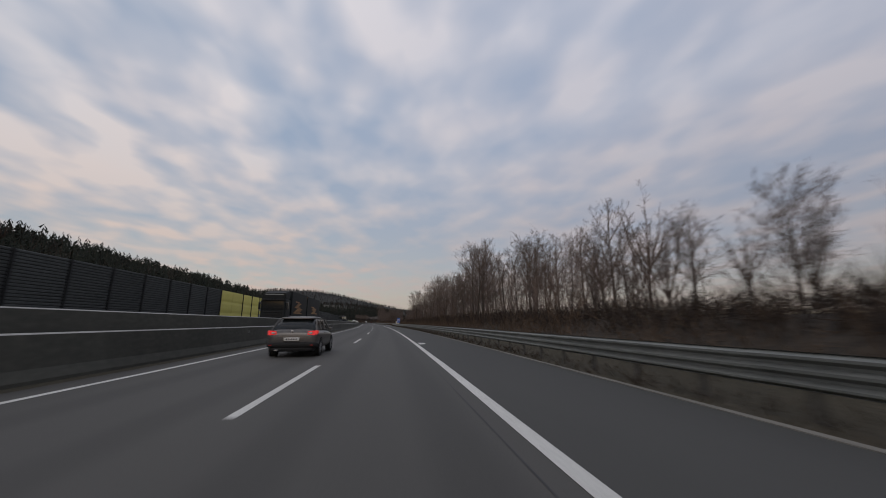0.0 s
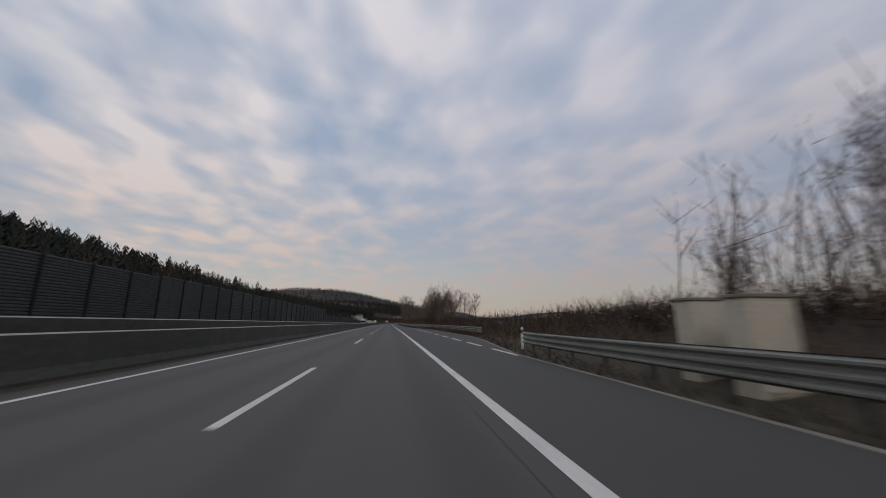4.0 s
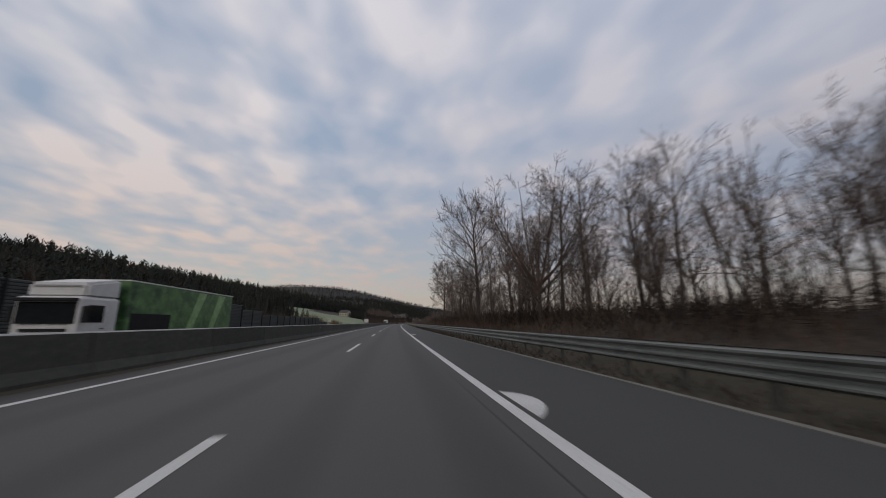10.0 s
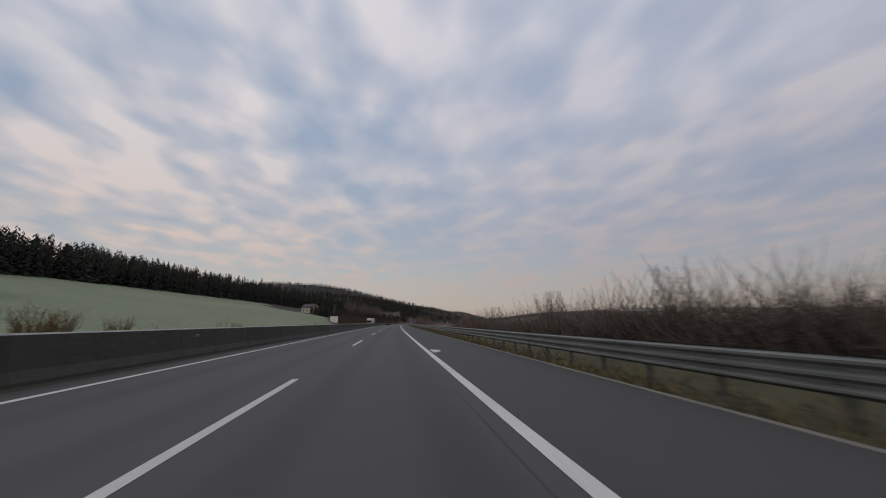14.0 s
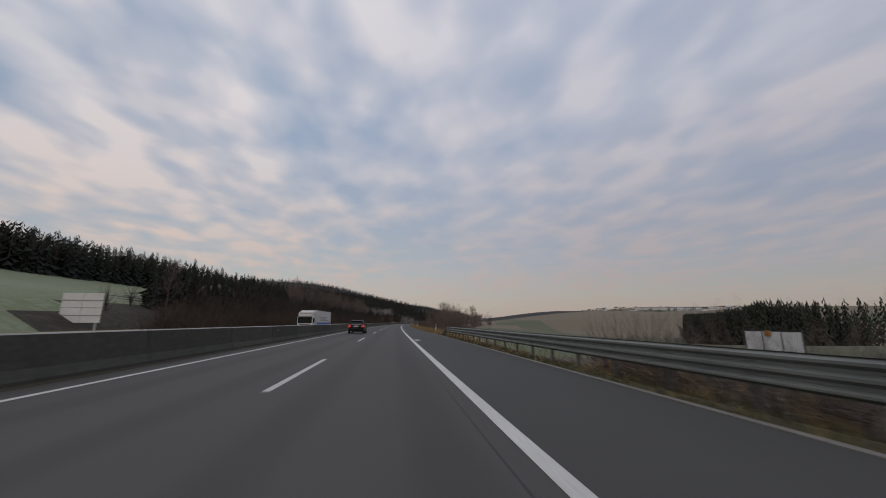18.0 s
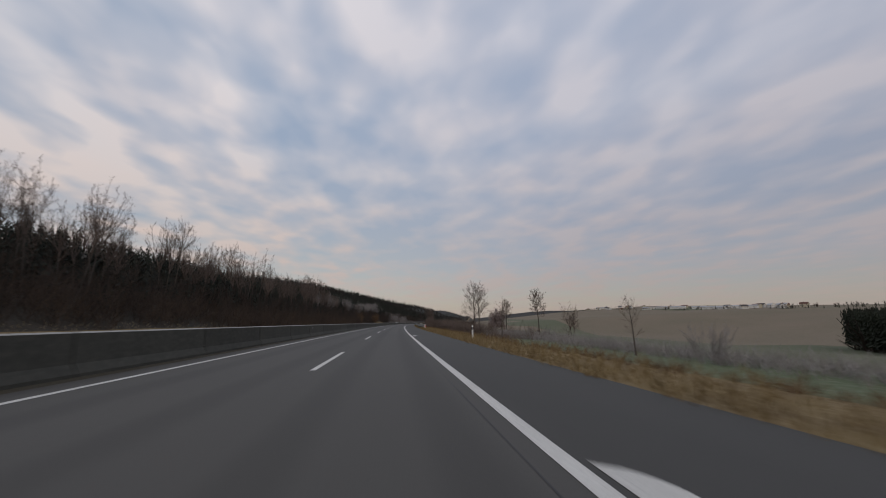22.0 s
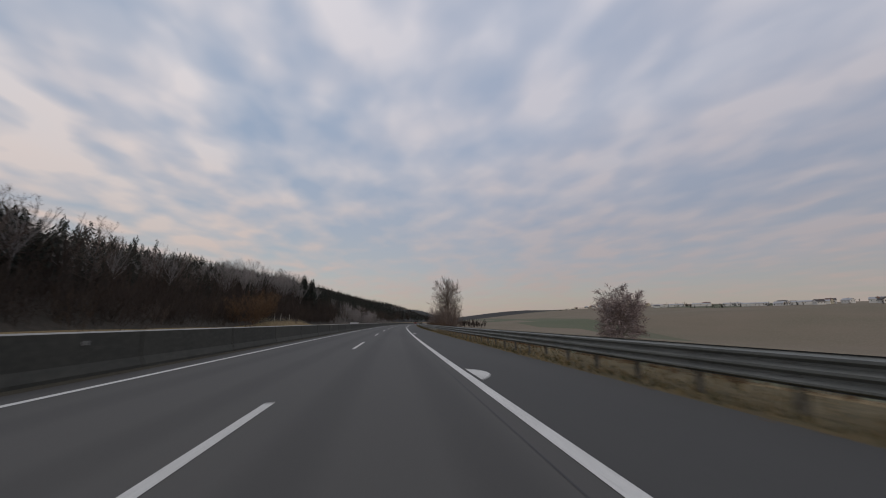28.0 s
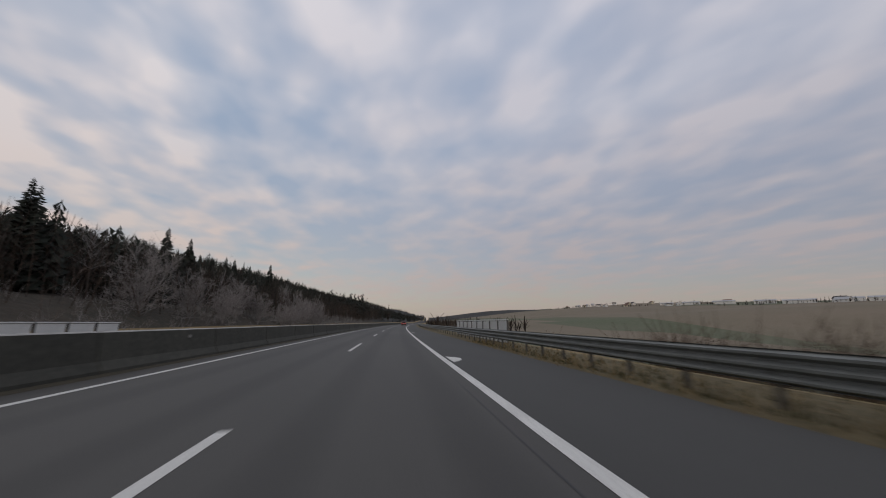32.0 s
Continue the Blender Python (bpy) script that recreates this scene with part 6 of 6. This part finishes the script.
# ---------------- roadside furniture ----------------
def delineator():
    d = tagged(new("delineator_post"), "white plastic delineator post with a dark band", "post", "delineator posts")
    part("shaft", _cyl(0.06, -0.3, 0.72, 10), M_PLASTICWHITE, d)
    part("band", _cyl(0.062, 0.72, 0.90, 10), M_BLACKPLASTIC, d, "dark band with a reflector")
    part("cap", _cyl(0.06, 0.90, 1.02, 10, 0.045), M_PLASTICWHITE, d)
    part("reflector", boxed(-0.02, 0.02, -0.07, -0.05, 0.75, 0.87), M_WALLGREY, d)
    return d


dp = delineator()
dp.matrix_basis = RM(596, 8.1, 0)
for s in (646, 696, 133.5):
    copy_thing(dp, RM(s, 8.1 if s > 200 else 8.7, 0))

# blue services sign and cabinets
sign = tagged(new("services_sign"), "blue lay-by sign with white symbols on two posts", "road sign")
sign.matrix_basis = RM(118.2, 9.1, 0.1)
part("panel", boxed(-0.5, 0.5, -0.02, 0.02, 1.1, 2.65, 0.01), M_BLUE, sign)
for a, b in (((-0.12, 1.5), (-0.04, 2.25)), ((-0.04, 2.25), (0.30, 2.25)), ((0.30, 2.25), (0.40, 1.5))):
    dx, dz = (b[0] - a[0]), (b[1] - a[1])
    n = math.hypot(dx, dz)
    ox, oz = -dz / n * 0.045, dx / n * 0.045
    patch("symbol", [(a[0] - ox, -0.03, a[1] - oz), (b[0] - ox, -0.03, b[1] - oz), (b[0] + ox, -0.03, b[1] + oz), (a[0] + ox, -0.03, a[1] + oz)], M_PLASTICWHITE, sign, "white pictogram", 0.004, (0, -1, 0))
patch("symbol", [(0.02, -0.03, 1.78), (0.24, -0.03, 1.78), (0.20, -0.03, 2.1), (0.06, -0.03, 2.1)], M_ORANGE, sign, "orange pictogram", 0.004, (0, -1, 0))
for k in range(4):
    part("symbol", boxed(-0.40, -0.22, -0.028, -0.02, 1.35 + 0.28 * k, 1.5 + 0.28 * k), M_PLASTICWHITE, sign)
for x in (-0.35, 0.35):
    part("post", boxed(x - 0.03, x + 0.03, 0.02, 0.08, -0.9, 2.6), M_POST, sign)
for s, q in ((121.5, 8.9), (123.2, 9.3)):
    cb = tagged(new("service_cabinet"), "pale beige roadside service cabinet", "cabinet", "service cabinets")
    cb.matrix_basis = RM(s, q, ground_z(s, q))
    part("housing", boxed(-0.5, 0.5, -0.25, 0.25, -0.1, 1.75, 0.02), M_WOODBACK, cb)
    part("cap", boxed(-0.54, 0.54, -0.29, 0.29, 1.75, 1.82, 0.01), M_EDGE, cb)
    part("door", boxed(-0.44, 0.44, -0.27, -0.25, 0.1, 1.65, 0.01), M_WOODBACK, cb)


def board(label, s, q, z0, w, z1, mat, cells):
    g = ground_z(s, q)
    b = tagged(new("sign_board"), label, "road sign")
    b.matrix_basis = RM(s, q, 0)
    nx, nz = cells
    for i in range(nx):
        for j in range(nz):
            part("panel", boxed(-w / 2 + w * i / nx + 0.02, -w / 2 + w * (i + 1) / nx - 0.02, -0.02, 0.02, z0 + (z1 - z0) * j / nz + 0.02, z0 + (z1 - z0) * (j + 1) / nz - 0.02, 0.006), mat, b)
    for x in ((-w * 0.38, w * 0.38) if w > 1.5 else (0,)):
        part("post", boxed(x - 0.06, x + 0.06, 0.02, 0.14, g - 0.5, z1 - 0.05), M_WALLGREY, b)
    for z in (z0 + 0.25 * (z1 - z0), z0 + 0.75 * (z1 - z0)):
        part("brace", boxed(-w / 2, w / 2, -0.05, -0.022, z - 0.04, z + 0.04), M_WALLGREY, b)
    return b


board("pale back of a large road sign on two posts", 580, -24.1, 1.2, 3.2, 3.75, M_WHITEWALL, (2, 4))
board("beige back of a small sign on one post", 419, -18.6, 1.3, 1.0, 2.55, M_WOODBACK, (1, 1))

# red and white marker where the guardrail begins
mk = tagged(new("marker_board"), "white marker board with a red arrow at the guardrail end", "marker")
mk.matrix_basis = RM(738.1, 7.5, 0)
part("panel", boxed(-0.16, 0.16, -0.02, 0.02, 0.28, 0.88, 0.01), M_PLASTICWHITE, mk)
patch("arrow", [(-0.12, -0.03, 0.58), (0.12, -0.03, 0.40), (0.12, -0.03, 0.76)], M_RED, mk, "red arrow head", 0.004, (0, -1, 0))
patch("edge_stripe", [(0.125, -0.03, 0.29), (0.158, -0.03, 0.29), (0.158, -0.03, 0.87), (0.125, -0.03, 0.87)], M_RED, mk, "", 0.004, (0, -1, 0))
part("post", boxed(-0.03, 0.03, 0.02, 0.08, -0.3, 0.9), M_POST, mk)

# low retaining wall behind the rail and the white bridge railings
low = tagged(new("low_wall"), "low stained concrete wall behind the guardrail posts", "wall", kind="structure")
me_low = bpy.data.meshes.new("block")
_b = boxed(-0.12, 0.12, 0.01, 2.99, -0.6, 0.52, 0.02)
_b.to_mesh(me_low)
_b.free()
me_low.materials.append(M_LOWWALL)
for k in range(16):
    child("block", me_low, low, RM(918 + 3 * k, 8.05, 0))


def railing(label, s0, n, q, z0, z1):
    r = tagged(new("bridge_railing"), label, "railing", "white bridge railings")
    for k in range(n):
        m = RM(s0 + 2.1 * k, q, 0)
        for name, bb, mat in (("infill", boxed(-0.02, 0.02, 0.12, 1.98, z0 + 0.1, z1 - 0.12, 0.01), M_PLASTICWHITE), ("post", boxed(-0.05, 0.05, 0.0, 0.09, z0 - 0.3, z1, 0.01), M_POST), ("top_rail", boxed(-0.05, 0.05, 0.0, 2.1, z1 - 0.08, z1, 0.01), M_PLASTICWHITE)):
            part(name, bb, mat, r).matrix_basis = m
    return r


railing("white panelled bridge railing on the far side", 996, 9, -17.7, -0.65, 1.28)
railing("white panelled bridge railing beside the shoulder", 1007, 9, 8.7, -0.05, 1.45)


# ---------------- buildings ----------------
def house(label, m, w, l, h, roof_h, wall_m, roof_m, windows=True, over=0.4):
    """A gabled house: ridge along y."""
    hs = tagged(new("house"), label, "house", "houses of the village")
    hs.matrix_basis = m
    v = [(-w / 2, -l / 2, -2), (w / 2, -l / 2, -2), (w / 2, -l / 2, h), (0, -l / 2, h + roof_h), (-w / 2, -l / 2, h)]
    v += [(x, l / 2, z) for x, y, z in v]
    f = [(0, 1, 2, 3, 4), (9, 8, 7, 6, 5), (0, 5, 6, 1), (1, 6, 7, 2), (4, 9, 5, 0)]
    child("wall", mesh_of("wall", v, f, wall_m), hs)
    k = roof_h / (w / 2)
    for sx in (-1, 1):
        e = w / 2 + over
        rv = [(0, -l / 2 - over, h + roof_h + 0.02), (sx * e, -l / 2 - over, h - over * k + 0.02), (sx * e, l / 2 + over, h - over * k + 0.02), (0, l / 2 + over, h + roof_h + 0.02)]
        rv += [(x, y, z + 0.2) for x, y, z in rv]
        rf = [(0, 1, 2, 3), (7, 6, 5, 4), (0, 4, 5, 1), (1, 5, 6, 2), (2, 6, 7, 3), (3, 7, 4, 0)]
        child("roof", mesh_of("roof", rv, rf, roof_m), hs)
    part("chimney", boxed(-0.3 + w * 0.15, 0.3 + w * 0.15, -0.3, 0.3, h, h + roof_h + 0.8), M_ROOFRED, hs)
    if windows:
        for sx in (-1, 1):
            for i in range(3):
                y = -l / 2 + l * (i + 0.5) / 3
                wd = part("window", boxed(sx * w / 2 - 0.03, sx * w / 2 + 0.03, y - 0.5, y + 0.5, 1.0, 2.3), M_WHITEWALL, hs)
                part("pane", boxed(sx * w / 2 - 0.045, sx * w / 2 + 0.045, y - 0.42, y + 0.42, 1.08, 2.22), M_GLASS, wd)
        for x in (-w / 4, w / 4):
            wd = part("window", boxed(x - 0.5, x + 0.5, -l / 2 - 0.03, -l / 2 + 0.03, 1.0, 2.3), M_WHITEWALL, hs)
            part("pane", boxed(x - 0.42, x + 0.42, -l / 2 - 0.045, -l / 2 + 0.045, 1.08, 2.22), M_GLASS, wd)
    return hs


rnd = random.Random(77)
LABELS = [("white village house with a dark tiled roof", M_WHITEWALL, M_ROOFDARK), ("cream village house with a red tiled roof", M_RENDER, M_ROOFRED), ("white farmhouse with a grey roof", M_WHITEWALL, M_ROOFMETAL)]
for k in range(30):
    s = rnd.choice((rnd.uniform(1250, 1470), rnd.uniform(1650, 2500), rnd.uniform(1700, 2300)))
    q = rnd.uniform(520, 600)
    lb, wm, rm = rnd.choice(LABELS)
    house(lb, RM(s, q, ground_z(s, q), rnd.uniform(0, 360)), rnd.uniform(7, 9), rnd.uniform(9, 14), rnd.uniform(2.6, 4), rnd.uniform(1.8, 3), wm, rm)
for s, q, l in ((1395, 560, 30), (1440, 566, 26), (1500, 560, 36), (1565, 570, 28), (1640, 562, 34), (1730, 566, 30), (1800, 560, 26)):
    house("long low white farm building with a grey roof", RM(s, q, ground_z(s, q), 38 + 7 * (l % 3)), 9, l, 3.0, 1.8, M_WHITEWALL, M_ROOFMETAL, l > 27)
house("yellow farmhouse on the slope behind the field", RM(672, -58, ground_z(672, -58), 70), 7, 9, 3.6, 2.2, M_RENDER, M_ROOFDARK)

# barn with a hipped end
barn = tagged(new("barn"), "long dark-roofed barn below the road", "building")
barn.matrix_basis = RM(566, 74, ground_z(566, 74), 25)
bv = [(-9, -11, -2), (9, -11, -2), (9, 19, -2), (-9, 19, -2), (-9, -11, 2.6), (9, -11, 2.6), (9, 19, 2.6), (-9, 19, 2.6), (0, -11, 8.2)]
child("wall", mesh_of("wall", bv, [(0, 1, 5, 8, 4), (1, 2, 6, 5), (2, 3, 7, 6), (3, 0, 4, 7)], M_ROOFDARK), barn)
ridge0, ridge1 = (0, -11.5, 8.35), (0, 12.5, 8.35)
for name, pts in (("roof_slope", [(-9.6, -11.5, 2.4), ridge0, ridge1, (-9.6, 19.6, 2.4)]), ("roof_slope", [ridge0, (9.6, -11.5, 2.4), (9.6, 19.6, 2.4), ridge1]), ("hip", [ridge1, (9.6, 19.6, 2.4), (-9.6, 19.6, 2.4)])):
    n = len(pts)
    pv = pts + [(x, y, z - 0.18) for x, y, z in pts]
    child(name, mesh_of(name, pv, [tuple(range(n))[::-1], tuple(range(n, 2 * n))] + [(i, (i + 1) % n, n + (i + 1) % n, n + i) for i in range(n)], M_ROOFDARK), barn)
for k in range(9):
    a = Vector((-9.6, 19.6 - 3.4 * k, 2.5))
    b_ = Vector((-9.6, 19.6, 2.4)).lerp(Vector(ridge1), min(1.0, 3.4 * k / 7.1))
    b_ = Vector((b_.x, 19.6 - 3.4 * k, b_.z + 0.1))
    if k:
        v, f = [], []
        tube(v, f, [a, b_], [0.06, 0.06], 4)
        child("roof_batten", mesh_of("roof_batten", v, f, M_ROOFDARK), barn)
v, f = [], []
tube(v, f, [Vector((-9.0, 4.2, 3.0)), Vector((-3.2, 6.2, 6.75))], [0.16, 0.16], 6)
child("chute", mesh_of("chute", v, f, M_WHITEWALL), barn, label="pale pipe lying up the roof")
for y, z in ((12.5, 4.2), (14.2, 3.6)):
    part("roof_light", boxed(-9.7 + (z - 2.4) * 1.61, -9.3 + (z - 2.4) * 1.61, y, y + 1.5, z + 0.1, z + 0.22, 0.02), M_WHITEWALL, barn)

# white hall with a shallow sloping roof
hall = tagged(new("hall"), "low white hall with a shallow pale sheet roof", "building")
hall.matrix_basis = RM(536.2, 29.2, 0)
hv = [(0, 0, -4.5), (0, 16.6, -4.5), (17, 16.6, -4.5), (17, 0, -4.5), (0, 0, -0.35), (0, 16.6, 1.05), (17, 16.6, 1.05), (17, 0, -0.35)]
child("wall", mesh_of("wall", hv, [(0, 1, 5, 4), (1, 2, 6, 5), (2, 3, 7, 6), (3, 0, 4, 7)], M_WHITEWALL), hall)
rv = [(-0.3, -0.4, -0.36), (-0.3, 16.9, 1.1), (17.3, 16.9, 1.1), (17.3, -0.4, -0.36)]
rv += [(x, y, z + 0.1) for x, y, z in rv]
child("roof", mesh_of("roof", rv, [(3, 2, 1, 0), (4, 5, 6, 7), (0, 1, 5, 4), (1, 2, 6, 5), (2, 3, 7, 6), (3, 0, 4, 7)], M_ROOFMETAL), hall)
fa = part("fascia", boxed(-0.36, -0.31, -0.4, 16.9, 0, 0.18), M_ROOFDARK, hall)
for vtx in fa.data.vertices:
    vtx.co.z += -0.4 + (vtx.co.y + 0.4) / 17.3 * 1.46
part("fascia", boxed(-0.36, 17.3, -0.46, -0.41, -0.4, -0.1), M_ROOFDARK, hall)
def on_roof(x, y, dz):
    return Vector((x, y, -0.26 + dz + (y + 0.4) / 17.3 * 1.46))


for k in range(4):
    pts = [on_roof(1.0 + 0.5 * math.sin(math.pi * i / 8), 3.0 + 3.1 * k + 3.0 * i / 8, 0.04 + 0.26 * math.sin(math.pi * i / 8)) for i in range(9)]
    for d in (0.0, 0.22):
        v, f = [], []
        tube(v, f, [p + Vector((d, 0, -0.5 * d)) for p in pts], [0.05] * 9, 5)
        child("cable_loop", mesh_of("cable_loop", v, f, M_BLACKPLASTIC), hall, label="dark cable bowed over the roof")
v, f = [], []
tube(v, f, [on_roof(1.4, 2.6, 0.03), on_roof(16.8, 2.6, 0.03)], [0.05, 0.05], 5)
child("cable", mesh_of("cable", v, f, M_BLACKPLASTIC), hall)
sv = [on_roof(x, y, 0.05) for x, y in ((1.8, 2.7), (16.9, 2.7), (16.9, 16.4), (1.8, 16.4))]
sv += [q_ - Vector((0, 0, 0.08)) for q_ in sv]
child("roof_sheet", mesh_of("roof_sheet", [tuple(q_) for q_ in sv], [(0, 1, 2, 3), (7, 6, 5, 4), (0, 4, 5, 1), (1, 5, 6, 2), (2, 6, 7, 3), (3, 7, 4, 0)], M_WALLGREY), hall)

# framed white panels beside the yard
rack = tagged(new("panel_frame"), "row of framed white panels on posts beside the yard", "hoarding")
rack.matrix_basis = RM(579.8, 46.4, 0)
for k in range(3):
    part("panel", boxed(-0.03, 0.03, 2.2 * k + 0.06, 2.2 * k + 2.14, -2.4, 0.18, 0.01), M_PLASTICWHITE, rack)
    part("top_panel", boxed(-0.03, 0.03, 2.2 * k + 0.06, 2.2 * k + 2.14, 0.2, 0.42, 0.01), M_NEEDLE, rack, "dark green top panel")
for k in range(4):
    part("post", boxed(-0.06, 0.06, 2.2 * k - 0.05, 2.2 * k + 0.05, -4.2, 0.46), M_ROOFDARK, rack)
part("box", boxed(-0.3, -0.05, 3.3, 3.95, -0.35, 0.3, 0.03), M_ORANGE, rack, "orange box")
